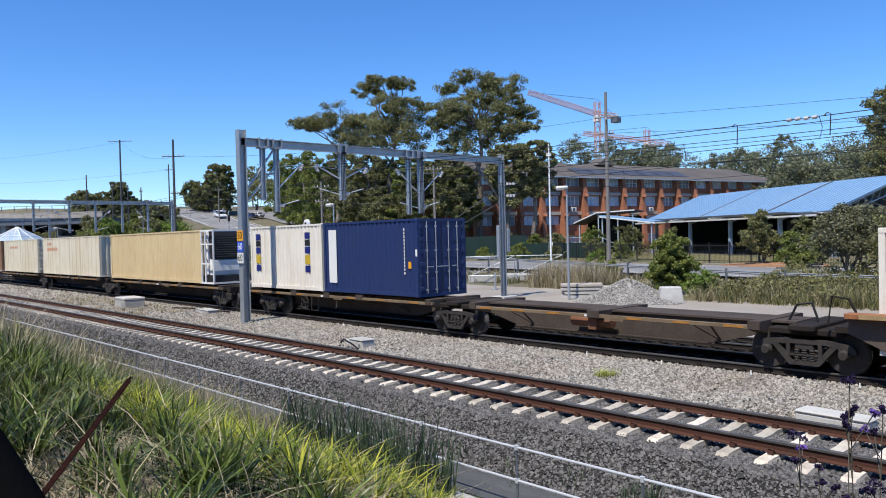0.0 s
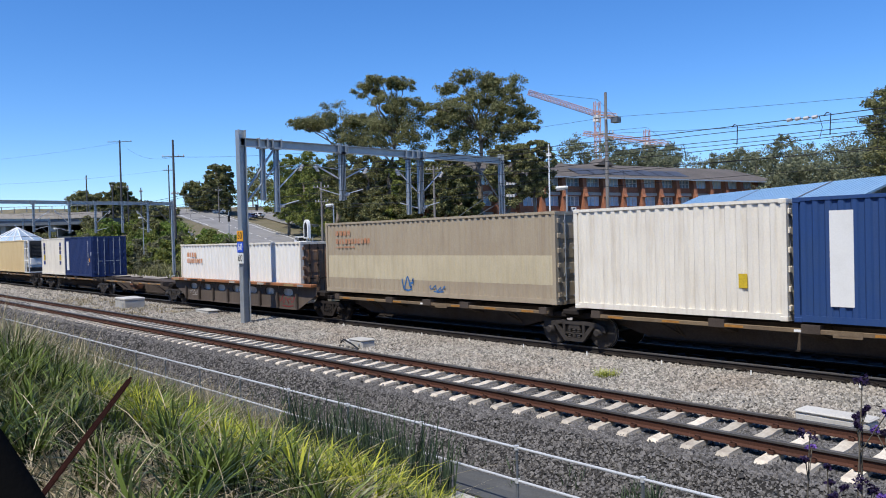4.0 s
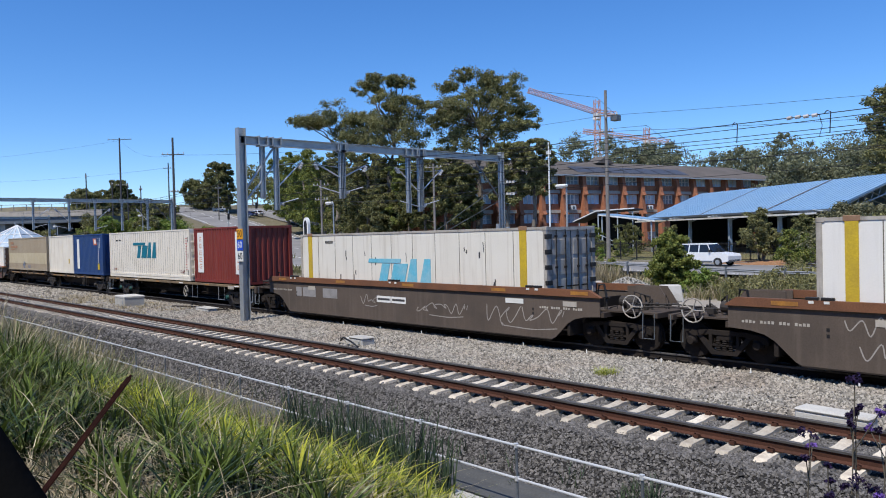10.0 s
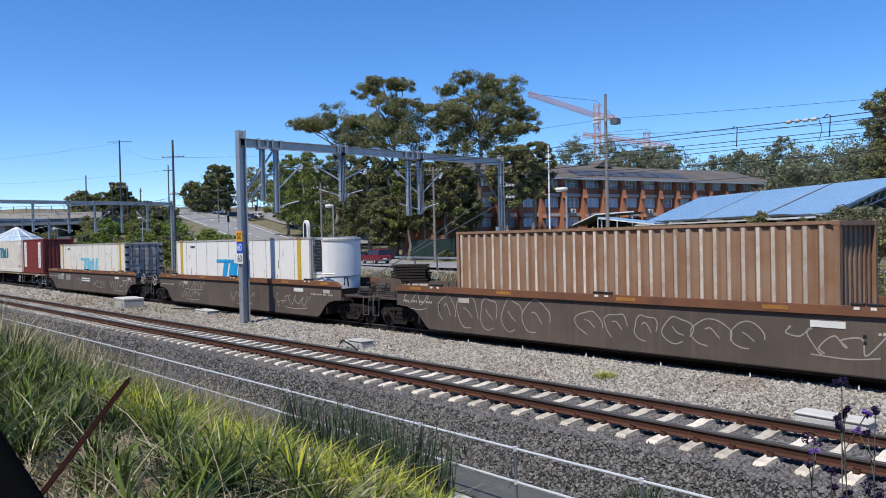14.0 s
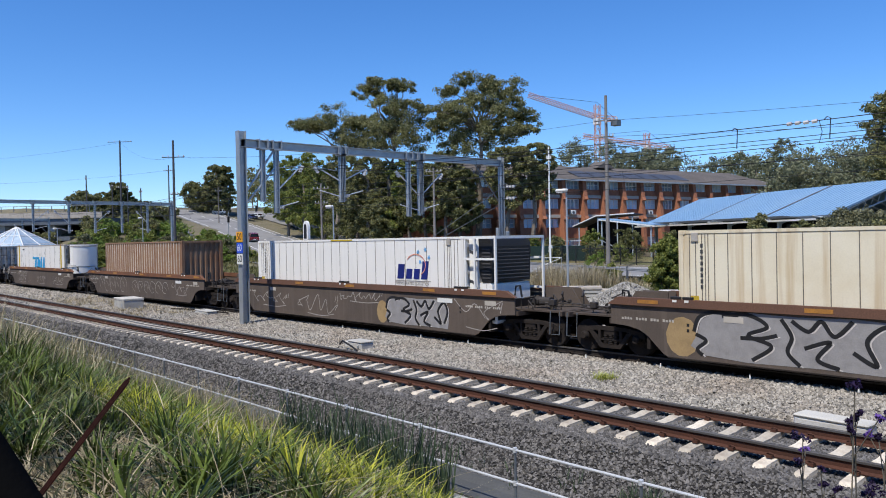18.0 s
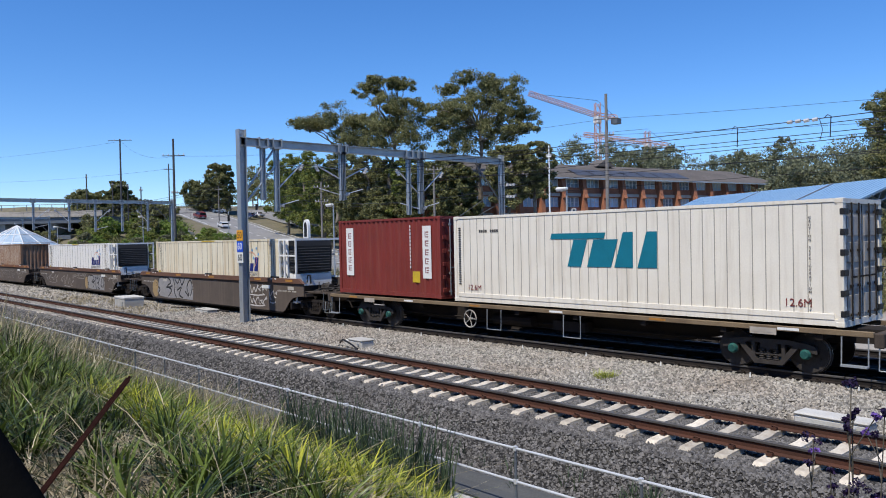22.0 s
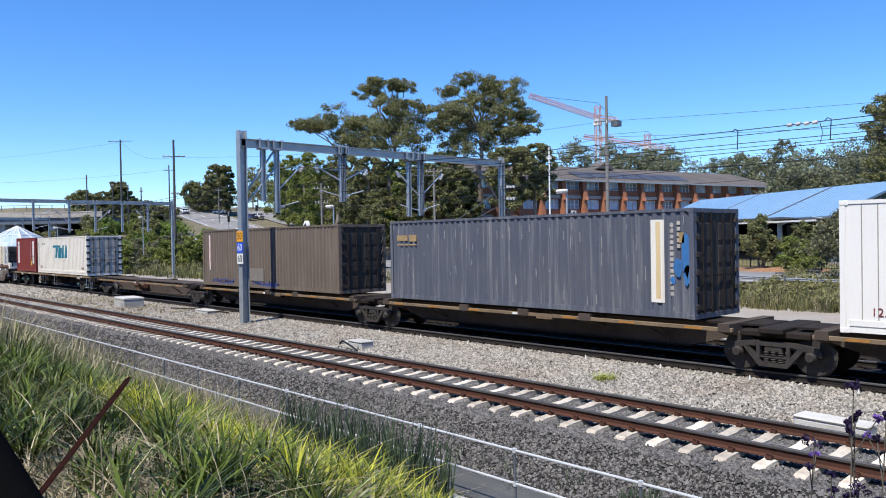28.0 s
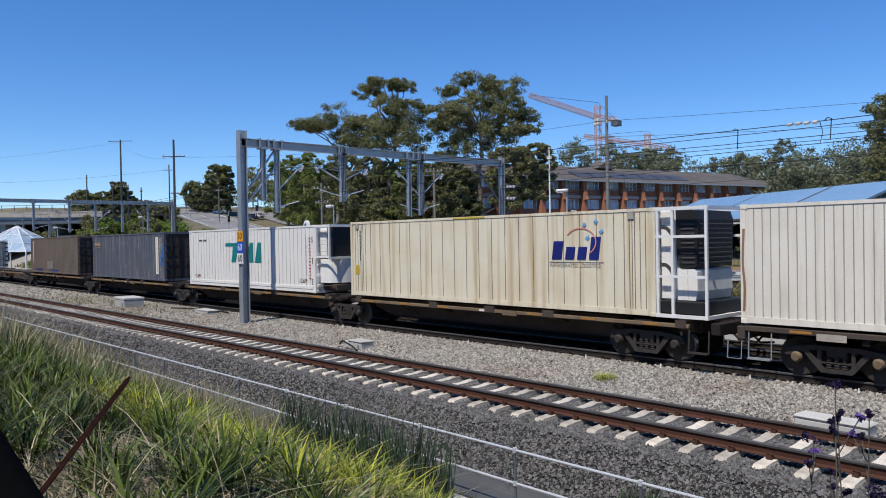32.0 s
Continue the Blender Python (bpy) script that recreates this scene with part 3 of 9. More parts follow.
        return self.add(vs, fs)

    def ribbon(self, pts, y, w):
        """A flat stroke of width w in an upright plane at y, through points (x, z)."""
        vs, fs = [], []
        for i, p in enumerate(pts):
            a, b = pts[max(0, i - 1)], pts[min(len(pts) - 1, i + 1)]
            dx, dz = b[0] - a[0], b[1] - a[1]
            l = math.hypot(dx, dz) or 1
            nx, nz = -dz / l * w / 2, dx / l * w / 2
            vs += [(p[0] + nx, y, p[1] + nz), (p[0] - nx, y, p[1] - nz)]
        for i in range(len(pts) - 1):
            fs.append((2 * i, 2 * i + 1, 2 * i + 3, 2 * i + 2))
        return self.add(vs, fs)

    def mesh(self, name, smooth=False):
        me = bpy.data.meshes.new(name)
        me.from_pydata(self.v, [], self.f)
        bm = bmesh.new()
        bm.from_mesh(me)
        bmesh.ops.recalc_face_normals(bm, faces=bm.faces)
        bm.to_mesh(me)
        bm.free()
        if smooth:
            me.polygons.foreach_set("use_smooth", [True] * len(me.polygons))
            me.set_sharp_from_angle(angle=radians(40))
        return me


def part(name, geo, material, parent=None, label="", at=None, smooth=False):
    """Links a mesh as one object under a thing or a part."""
    me = geo.mesh(name, smooth) if isinstance(geo, Geo) else geo
    if not me.materials:
        me.materials.append(MAT[material])
    ob = new(name, me)
    if parent:
        ob.parent = parent
    if at is not None:
        ob.matrix_basis = at if isinstance(at, Matrix) else Matrix.Translation(at)
    if label:
        ob["label"] = label
    return ob


def thing(name, label, category, at=(0, 0, 0), group="", kind=""):
    ob = new(name)
    ob.empty_display_size = 0.3
    ob.matrix_basis = at if isinstance(at, Matrix) else Matrix.Translation(at)
    return tagged(ob, label, category, group, kind)


def numpy_mesh(name, verts, faces):
    """A mesh from arrays: verts (n, 3), faces (m, 3) or (m, 4)."""
    me = bpy.data.meshes.new(name)
    me.vertices.add(len(verts))
    me.vertices.foreach_set("co", np.ascontiguousarray(verts, np.float32).ravel())
    k = faces.shape[1]
    me.loops.add(faces.size)
    me.loops.foreach_set("vertex_index", np.ascontiguousarray(faces, np.int32).ravel())
    me.polygons.add(len(faces))
    me.polygons.foreach_set("loop_start", np.arange(0, faces.size, k, dtype=np.int32))
    me.update(calc_edges=True)
    me.validate()
    return me


def letters(text, size, material, parent, at, align="CENTER", name="lettering"):
    """Flat raised characters in the built-in font, as a mesh that faces -y at rz = 0."""
    cu = bpy.data.curves.new(name, "FONT")
    cu.body, cu.size, cu.extrude, cu.align_x, cu.align_y = text, size, 0.002, align, "CENTER"
    tmp = bpy.data.objects.new(name, cu)
    scene.collection.objects.link(tmp)
    me = bpy.data.meshes.new_from_object(tmp.evaluated_get(bpy.context.evaluated_depsgraph_get()))
    bpy.data.objects.remove(tmp)
    bpy.data.curves.remove(cu)
    return part(name, me, material, parent, at=at @ pose(0, 0, 0, 90, 0, 0))


# ---- ground: one sheet to the horizon ----
def smooth(t):
    t = np.clip(t, 0, 1)
    return t * t * (3 - 2 * t)


# Behind the camera an unseen rise is added to block low sky light.
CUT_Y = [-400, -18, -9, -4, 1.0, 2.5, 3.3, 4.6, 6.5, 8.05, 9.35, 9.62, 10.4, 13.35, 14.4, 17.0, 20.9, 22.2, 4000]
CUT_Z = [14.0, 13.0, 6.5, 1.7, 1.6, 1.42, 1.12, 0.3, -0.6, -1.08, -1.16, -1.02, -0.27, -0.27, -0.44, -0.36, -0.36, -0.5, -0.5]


def ground_z(x, y):
    """Added unseen rise behind the camera, bank, drain, two ballasted tracks, the yard, then the road and the hill that
    climbs away to the west.
    """
    x, y = np.asarray(x, float), np.asarray(y, float)
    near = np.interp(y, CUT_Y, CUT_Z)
    w = np.clip(-x - 75, 0, 130)
    far = 0.1 + 0.00075 * w ** 2 + 0.03 * np.clip(-x - 205, 0, 120) + 0.5 * smooth((y - 60) / 10) * smooth((x + 90) / 20)
    far = far + 3 * smooth((np.hypot(x, y) - 190) / 160) * smooth((y - 80) / 60)
    b = smooth((y - (42 - 9 * smooth((-x - 75) / 20))) / 16)
    return near * (1 - b) + far * b


def grid_sheet():
    xs = np.unique(np.concatenate([np.linspace(-130, 12, 143), np.linspace(-420, -130, 59), np.linspace(12, 120, 28), [-4000, -2500, -1500, -900, -600, 200, 350, 600, 1000, 2000, 4000]]))
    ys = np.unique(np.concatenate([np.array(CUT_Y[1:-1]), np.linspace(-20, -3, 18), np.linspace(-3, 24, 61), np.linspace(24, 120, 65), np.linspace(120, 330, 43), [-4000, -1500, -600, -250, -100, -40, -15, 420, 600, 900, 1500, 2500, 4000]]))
    gx, gy = np.meshgrid(xs, ys)
    gz = ground_z(gx, gy)
    jit = np.random.RandomState(4).normal(0, 1, gx.shape)
    gz = gz + jit * np.where((gy < 7) & (gy > -20), 0.035, np.where(gy < 24, 0.003, 0.012)) * (np.abs(gx) < 200)
    verts = np.stack([gx, gy, gz], -1).reshape(-1, 3)
    nx, ny = len(xs), len(ys)
    i = (np.arange(ny - 1)[:, None] * nx + np.arange(nx - 1)).ravel()
    faces = np.stack([i, i + 1, i + nx + 1, i + nx], -1)
    me = numpy_mesh("ground", verts, faces)
    cy = verts[faces].mean(1)
    idx = np.zeros(len(faces), np.int32)
    # The last band, under and behind the train, carries the painted shadow.
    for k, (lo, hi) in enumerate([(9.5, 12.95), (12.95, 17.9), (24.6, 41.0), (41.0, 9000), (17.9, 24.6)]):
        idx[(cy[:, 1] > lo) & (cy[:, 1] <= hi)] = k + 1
    for m in ("earth", "ballast_bed_shade", "pale_bed_shade", "yard", "verge", "train_shade"):
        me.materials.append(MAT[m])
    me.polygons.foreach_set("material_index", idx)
    me.polygons.foreach_set("use_smooth", [True] * len(faces))
    return tagged(new("ground", me), "grassy bank, ballast, gravel yard and sloping verge", "ground", kind="structure")


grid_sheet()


def stones(name, label, material, seed, bands):
    """Loose ballast: angular stones, densest where the line passes the bank."""
    rng = np.random.RandomState(seed)
    cs, rs = [], []
    for x0, x1, y0, y1, dens, size in bands:
        n = int((x1 - x0) * (y1 - y0) * dens)
        x, y = rng.uniform(x0, x1, n), rng.uniform(y0, y1, n)
        keep = np.ones(n, bool)
        for ry in (11.29, 12.795, 18.22, 19.73):
            keep &= np.abs(y - ry) > 0.1
        x, y = x[keep], y[keep]
        r = size * rng.uniform(0.6, 1.35, len(x))
        cs.append(np.stack([x, y, ground_z(x, y) + r * rng.uniform(0.05, 0.6, len(x))], -1))
        rs.append(r)
    c, r = np.concatenate(cs), np.concatenate(rs)
    n = len(c)
    wedge = np.array([(1, 0, -0.45), (0, 0.9, -0.45), (-1, 0, -0.45), (0, -0.9, -0.45), (0.42, 0.1, 0.65), (-0.42, -0.1, 0.6)], float)
    v = wedge[None] * (1 + rng.uniform(-0.4, 0.35, (n, 6, 1))) + rng.normal(0, 0.2, (n, 6, 3))
    a, e = rng.uniform(0, 6.28, n), rng.uniform(-0.7, 0.7, n)
    ca, sa, ce, se = np.cos(a), np.sin(a), np.cos(e), np.sin(e)
    x, y, z = v[..., 0], v[..., 1], v[..., 2] * 0.8
    x, z = x * ce[:, None] - z * se[:, None], x * se[:, None] + z * ce[:, None]
    x, y = x * ca[:, None] - y * sa[:, None], x * sa[:, None] + y * ca[:, None]
    v = np.stack([x, y, z], -1) * r[:, None, None] + c[:, None]
    f = np.array([(0, 1, 4), (1, 5, 4), (1, 2, 5), (2, 3, 5), (3, 4, 5), (3, 0, 4)])
    faces = (f[None] + 6 * np.arange(n)[:, None, None]).reshape(-1, 3)
    me = numpy_mesh(name, v.reshape(-1, 3), faces)
    me.materials.append(MAT[material])
    return tagged(new(name, me), label, "ballast", kind="stuff")


stones("dark_ballast", "dark grey crushed stone ballast round the track", "ballast_dark", 11,
       [(-15, -2.4, 9.55, 12.95, 1250, 0.026), (-15, -2.4, 9.55, 12.95, 150, 0.038), (-27, -15, 9.55, 12.95, 600, 0.034), (-50, -27, 9.55, 12.95, 210, 0.045), (-90, -50, 9.4, 12.95, 45, 0.075)])
stones("pale_ballast", "pale brown grey crushed stone ballast between the tracks", "ballast_light", 12,
       [(-18, -3.0, 12.95, 18.1, 470, 0.036), (-18, -3.0, 12.95, 18.1, 90, 0.048), (-32, -18, 12.95, 18.1, 300, 0.041), (-54, -32, 12.95, 18.1, 170, 0.044), (-95, -54, 12.95, 18.1, 34, 0.085)])


# ---- tracks ----
def track(name, label, y0, ztop, x0, x1, first, sleeper_mat):
    t = thing(name, label, "railway track", kind="structure")
    for side in (0, 1.505):
        yc = y0 + side
        prof = [(-0.073, -0.17), (0.073, -0.17), (0.073, -0.158), (0.012, -0.135), (0.010, -0.05), (0.034, -0.036), (0.034, -0.004), (0.028, 0), (-0.028, 0), (-0.034, -0.004), (-0.034, -0.036), (-0.010, -0.05), (-0.012, -0.135), (-0.073, -0.158)]
        rail = part("rail", Geo().ext([(yc + a, ztop + b) for a, b in prof], "x", -140, 70), "rail_rust" if ztop == 0 else "grime", t, "rust-brown steel rail")
        part("running_surface", Geo().box(-140, 70, yc - 0.0365, yc + 0.0365, ztop - 0.040, ztop + 0.004, 0.006), "rail_head", rail, "dark worn rail head")
    s = Geo()
    s.ext([(-1.25, -0.24), (1.25, -0.24), (1.25, -0.08), (1.19, -0.035), (0.5, 0.0), (0.3, -0.03), (-0.3, -0.03), (-0.5, 0.0), (-1.19, -0.035), (-1.25, -0.08)], "x", -0.125, 0.125)
    for i, p in enumerate(s.v):
        if p[2] > -0.1:
            s.v[i] = (p[0] * 0.78, p[1], p[2])
    sm = s.mesh("sleeper")
    c = Geo()
    for side in (-0.7525, 0.7525):
        for d in (-1, 1):
            c.box(-0.045, 0.045, side + d * 0.115 - 0.04, side + d * 0.115 + 0.04, -0.002, 0.045)
            c.tube([(-0.05, side + d * 0.10, 0.05), (0, side + d * 0.135, 0.075), (0.05, side + d * 0.10, 0.05)], 0.014, 3)
    cm = c.mesh("rail_clip")
    n = 0
    x = first
    while x > x0:
        o = part("sleeper", sm, sleeper_mat, t, at=(x, y0 + 0.7525, ztop - 0.172))
        part("rail_clip", cm, "rail_rust" if ztop == 0 else "grime", o)
        x -= 0.6
    return t


track("track_near", "single railway track on pale concrete sleepers with rusty rails", 11.29, 0.0, -86, 6, 1.57, "sleeper")
far_track = track("track_far", "railway track under the freight train, bed darkened for the train's shadow", 18.22, -0.15, -60, 6, 1.4, "grime")
# The siding's sleepers take the same near-black, for the train's shadow.
track("track_yard", "rusty siding track behind the freight train", 21.75, -0.22, -60, 4, 1.1, "train_shade")
peg = Geo().tube([(0, 0, -0.02), (0, 0, 0.04), (0, 0, 0.09)], 0.024, 6, 0.012).mesh("white_marker")
for k in range(9):
    part("white_marker", peg, "white", far_track, "small white painted clip", at=(-6.0 - 1.35 * 1.8 * k, 17.72, -0.3))

# ---- drain and handrail fence at the foot of the bank ----
dr = thing("drain", "grey concrete open drain at the foot of the ballast", "drain", kind="structure")
part("channel", Geo().ext([(8.0, -1.3), (9.6, -1.3), (9.6, -1.04), (9.45, -1.05), (9.3, -1.12), (8.42, -1.13), (8.32, -1.0), (8.0, -1.0)], "x", -60, 12), "drain", dr)
for k in range(26):
    part("edge_slab", Geo().box(0, 1.15, -0.14, 0.14, -0.05, 0.06, 0.015), "concrete", dr, at=pose(-12.6 + 1.2 * k - 4.8, 8.14, -0.96, 0, 0, (k % 3 - 1) * 0.8))
fence = thing("handrail_fence", "galvanised pipe handrail fence with two rails and ball joints", "fence")
FX = [3.26 - 2.18 * k for k in range(22)]
for z in (0.0, -0.5):
    for a, b in zip(FX[:-1], FX[1:]):
        part("rail", Geo().tube([(a, 8.4, z), (b, 8.4, z)], 0.021, 8), "pipe", fence, smooth=True)
bb_ = Geo().tube([(0, 0, -0.035), (0, 0, -0.025), (0, 0, 0), (0, 0, 0.025), (0, 0, 0.035)], 0.036, 8).mesh("ball_joint", True)
ball = Geo()
ball.tube([(0, 0, -1.12), (0, 0, 0)], 0.021, 8)
ball.box(-0.06, 0.06, -0.06, 0.06, -1.14, -1.10)
bm_ = ball.mesh("post", True)
for x in FX:
    po = part("post", bm_, "galv_dark", fence, at=(x, 8.4, 0))
    for zz in (0.0, -0.5):
        part("ball_joint", bb_, "pipe", po, at=(0, 0, zz))


# ---- the freight train ----
TRACK_Y, TRACK_Z = 18.97, -0.15
MOVERS = []


def run(t):
    """Metres that the train has gone by t seconds; it slows a little."""
    return 8.9205 * t - 0.0088 * t * t


def rolling(name, label, category, u, z=0.0, group=""):
    """A thing that rides with the train; u is its place along the track at the start."""
    ob = thing(name, label, category, (u, TRACK_Y, TRACK_Z + z), group)
    MOVERS.append((ob, u, TRACK_Y, TRACK_Z + z))
    return ob


def ring(g, x, z, y, r, tube, n=16, spokes=5):
    """A spoked handwheel that faces the line's side."""
    pts = [(x + r * math.cos(2 * math.pi * k / n), y, z + r * math.sin(2 * math.pi * k / n)) for k in range(n + 1)]
    g.tube(pts, tube, 6)
    for k in range(spokes):
        a = 2 * math.pi * k / spokes
        g.tube([(x, y, z), (x + r * math.cos(a), y, z + r * math.sin(a))], tube * 0.8, 5)
    g.tube([(x, y - 0.03, z), (x, y + 0.1, z)], 0.04, 8)
    return g


def bogie_meshes():
    """Frame, one spring nest, wheelset and axle cap; the near side lies at -y."""
    f = Geo()
    for y0, y1 in ((-1.02, -0.90), (0.90, 1.02)):
        f.ext([(-1.14, 0.56), (-1.08, 0.66), (-0.9, 0.71), (-0.5, 0.76), (0.5, 0.76), (0.9, 0.71), (1.08, 0.66), (1.14, 0.56), (1.14, 0.48), (1.02, 0.5), (0.84, 0.57), (0.5, 0.65), (-0.5, 0.65), (-0.84, 0.57), (-1.02, 0.5), (-1.14, 0.48)], "y", y0, y1)
        f.ext([(-0.72, 0.60), (-0.58, 0.62), (-0.27, 0.25), (0.27, 0.25), (0.58, 0.62), (0.72, 0.60), (0.34, 0.15), (-0.34, 0.15)], "y", y0, y1)
        f.ext([(-0.30, 0.36), (0.30, 0.36), (0.34, 0.41), (-0.34, 0.41)], "y", y0 + 0.02, y1 - 0.02)
        for d in (-1, 1):
            f.box(d * 0.36 - 0.045, d * 0.36 + 0.045, y0, y1, 0.2, 0.7, 0.01)
            f.box(d * 0.875 - 0.13, d * 0.875 + 0.13, y0, y1, 0.38, 0.6, 0.03)
    f.box(-0.22, 0.22, -1.0, 1.0, 0.5, 0.70, 0.03)
    f.tube([(-0.95, -0.6, 0.3), (0.95, -0.6, 0.3)], 0.03, 6)
    sp = Geo()
    prof = [(0.05, 0.24)]
    for k in range(5):
        z = 0.255 + 0.055 * k
        prof += [(0.052, z), (0.072, z + 0.012), (0.072, z + 0.026), (0.052, z + 0.038)]
    prof.append((0.05, 0.53))
    n = 8
    sp.add([(r * math.cos(2 * math.pi * i / n), r * math.sin(2 * math.pi * i / n), z) for r, z in prof for i in range(n)], [(k * n + i, k * n + (i + 1) % n, (k + 1) * n + (i + 1) % n, (k + 1) * n + i) for k in range(len(prof) - 1) for i in range(n)])
    w = Geo()
    w.tube([(0, -0.95, 0), (0, 0.95, 0)], 0.08, 8)
    for s in (-1, 1):
        w.tube([(0, s * 0.68, 0), (0, s * 0.705, 0)], 0.49, 24)
        w.tube([(0, s * 0.705, 0), (0, s * 0.80, 0)], 0.46, 24)
        w.tube([(0, s * 0.80, 0), (0, s * 0.812, 0)], 0.44, 24)
        w.tube([(0, s * 0.812, 0), (0, s * 0.83, 0)], 0.17, 10)
        for k in range(4):
            a = k * math.pi / 2
            w.box(0.27 * math.cos(a) - 0.03, 0.27 * math.cos(a) + 0.03, s * 0.82 - 0.008, s * 0.82 + 0.008, 0.27 * math.sin(a) - 0.03, 0.27 * math.sin(a) + 0.03)
    wm = w.mesh("wheelset")
    wm.materials.append(MAT["bogie"])
    wm.materials.append(MAT["tread"])
    for p in wm.polygons:
        r = math.hypot(p.center.x, p.center.z)
        if r > 0.42 and len(p.vertices) == 4 and abs(p.normal.y) < 0.5:
            p.material_index = 1
    cap = Geo().tube([(0, 0.0, 0), (0, -0.06, 0), (0, -0.09, 0)], 0.13, 12, 0.09)
    return f.mesh("bogie"), sp.mesh("coil_spring", True), wm, cap.mesh("axle_cap", True)


BOGIE = bogie_meshes()
WHEELS = {-0.875: [], 0.875: []}


# Darker bogie copies: shade under the wagon ends put into the colour.
BOGIE_SHADE = [me.copy() for me in BOGIE]
for me in BOGIE_SHADE:
    me.materials.clear()
    me.materials.append(MAT["grime"])
BOGIE_SHADE[2].materials.append(MAT["tread"])


def bogie(wagon, x, caps="bogie", kit=BOGIE):
    b = part("bogie", kit[0], "bogie", wagon, "grimy cast steel bogie frame", at=(x, 0, 0))
    me = kit[3].copy() if caps != "bogie" else kit[3]
    if caps != "bogie":
        me.materials.clear()
    for s in (-1, 1):
        for q in (-0.17, 0, 0.17):
            part("coil_spring", kit[1], "bogie", b, at=(q, s * 0.96, 0))
    for d in (-0.875, 0.875):
        WHEELS[d].append(part("wheelset", kit[2], "bogie", b, "dark steel wheels on an axle", at=(d, 0, 0.46)))
        for s in (-1, 1):
            part("axle_cap", me, caps, b, at=pose(d, s * 1.015, 0.46, 0, 0, 0 if s < 0 else 180))
    return b


def coupler(wagon, x, d):
    g = Geo().box(x, x + d * 0.75, -0.09, 0.09, 0.78, 0.96, 0.02) if d > 0 else Geo().box(x + d * 0.75, x, -0.09, 0.09, 0.78, 0.96, 0.02)
    g.box(x + d * 0.75 - 0.14, x + d * 0.75 + 0.14, -0.17, 0.17, 0.72, 1.02, 0.05)
    g.tube([(x, -0.4, 0.8), (x + d * 0.3, -0.45, 0.5), (x + d * 0.7, -0.35, 0.55)], 0.03, 6)
    g.tube([(x, 0.4, 0.8), (x + d * 0.3, 0.45, 0.5), (x + d * 0.7, 0.35, 0.55)], 0.03, 6)
    part("coupler", g, "grime", wagon)


def curve(pts, n=6):
    """A smooth stroke through a few points (x, z)."""
    e = [pts[0]] + list(pts) + [pts[-1]]
    out = []
    for i in range(1, len(e) - 2):
        for q in range(n):
            f = q / n
            out.append(tuple(0.5 * (2 * e[i][k] + (e[i + 1][k] - e[i - 1][k]) * f + (2 * e[i - 1][k] - 5 * e[i][k] + 4 * e[i + 1][k] - e[i + 2][k]) * f * f + (3 * e[i][k] - e[i - 1][k] - 3 * e[i + 1][k] + e[i + 2][k]) * f ** 3) for k in (0, 1)))
    return out + [e[-1]]


def scrawl(g, seed, x, z, w, h, n, y, wide):
    """Adds one running sprayed line of uneven peaks and loops that spells nothing, a few ticks and a tail stroke."""
    r = random.Random(seed)
    pts, up = [], True
    for k in range(2 * n + 1):
        px = x + w * (k + r.uniform(-0.25, 0.25)) / (2 * n)
        pz = z + h * (r.uniform(0.72, 1.05) if up else r.uniform(-0.05, 0.3)) if r.random() < 0.8 else z + h * r.uniform(0.35, 0.65)
        pts.append((px + 0.2 * (pz - z), pz))
        if r.random() < 0.35:
            d = 0.16 * h * (1 if up else -1)
            pts += [(px + 0.2 * (pz - z) + 0.14 * h, pz + d * 0.2), (px + 0.2 * (pz - z) - 0.1 * h, pz - d * 1.6)]
        up = not up
    cut = len(pts) // 2 + 1
    g.ribbon(curve(pts[:cut]), y, wide)
    g.ribbon(curve([(p[0] + 0.05, p[1]) for p in pts[cut - 1:]]), y - 0.0006, wide)
    g.ribbon(curve([(x + w * 0.3, z - h * 0.12), (x + w * 0.7, z - h * 0.2), (x + w * 1.02, z - h * 0.05)]), y - 0.0012, wide)
    for k in range(2):
        a = x + w * (1.04 + 0.05 * k)
        g.ribbon([(a, z + h * r.uniform(0.5, 0.7)), (a + 0.12 * h, z + h * r.uniform(0.85, 1.0))], y - 0.0012, wide)
    return g


def bubbles(g, seed, x, z, w, h, n, y, wide):
    """Adds n large thin-lined round outlines that lean on one another."""
    r = random.Random(seed)
    for k in range(n):
        cx, rx = x + w * (k + 0.5) / n, w / n * r.uniform(0.45, 0.6)
        a0 = r.uniform(-0.6, 0.3)
        pts = [(cx + rx * (1 - 0.25 * max(0, math.sin(2 * a + k))) * math.cos(a), z + h * (0.5 + 0.48 * math.sin(a) * (1 - 0.2 * max(0, math.cos(3 * a + k))))) for a in [a0 + 0.55 * i for i in range(r.choice((9, 10, 11)))]]
        g.ribbon(curve(pts, 4), y - 0.0003 * (k % 3), wide)
        g.ribbon(curve([(cx - rx * 0.3, z + h * 0.62), (cx, z + h * r.uniform(0.4, 0.7)), (cx + rx * 0.4, z + h * 0.35)], 4), y - 0.0012, wide)
    return g


def well_wagon(ul, ur, seed, marks):
    """Deep-sided well wagon; rust-orange top rail over brown plates that slope up over the bogies."""
    c, hl = (ul + ur) / 2, (ur - ul) / 2
    w = rolling("well_wagon", "brown deep-sided well wagon with rust-orange rail and chalky scrawls", "railway wagon", c, group="well wagons")
    for s in (-1, 1):
        y0, y1 = sorted((s * 1.36, s * 1.32))
        arch = [(1.75, 0.16), (1.62, 0.22), (1.40, 0.42), (1.15, 0.66), (0.9, 0.80), (0.55, 0.88), (0.0, 0.92)]
        prof = [(-hl, 1.45), (hl, 1.45)] + [(hl - a, z) for a, z in arch[::-1]] + [(-hl + a, z) for a, z in arch]
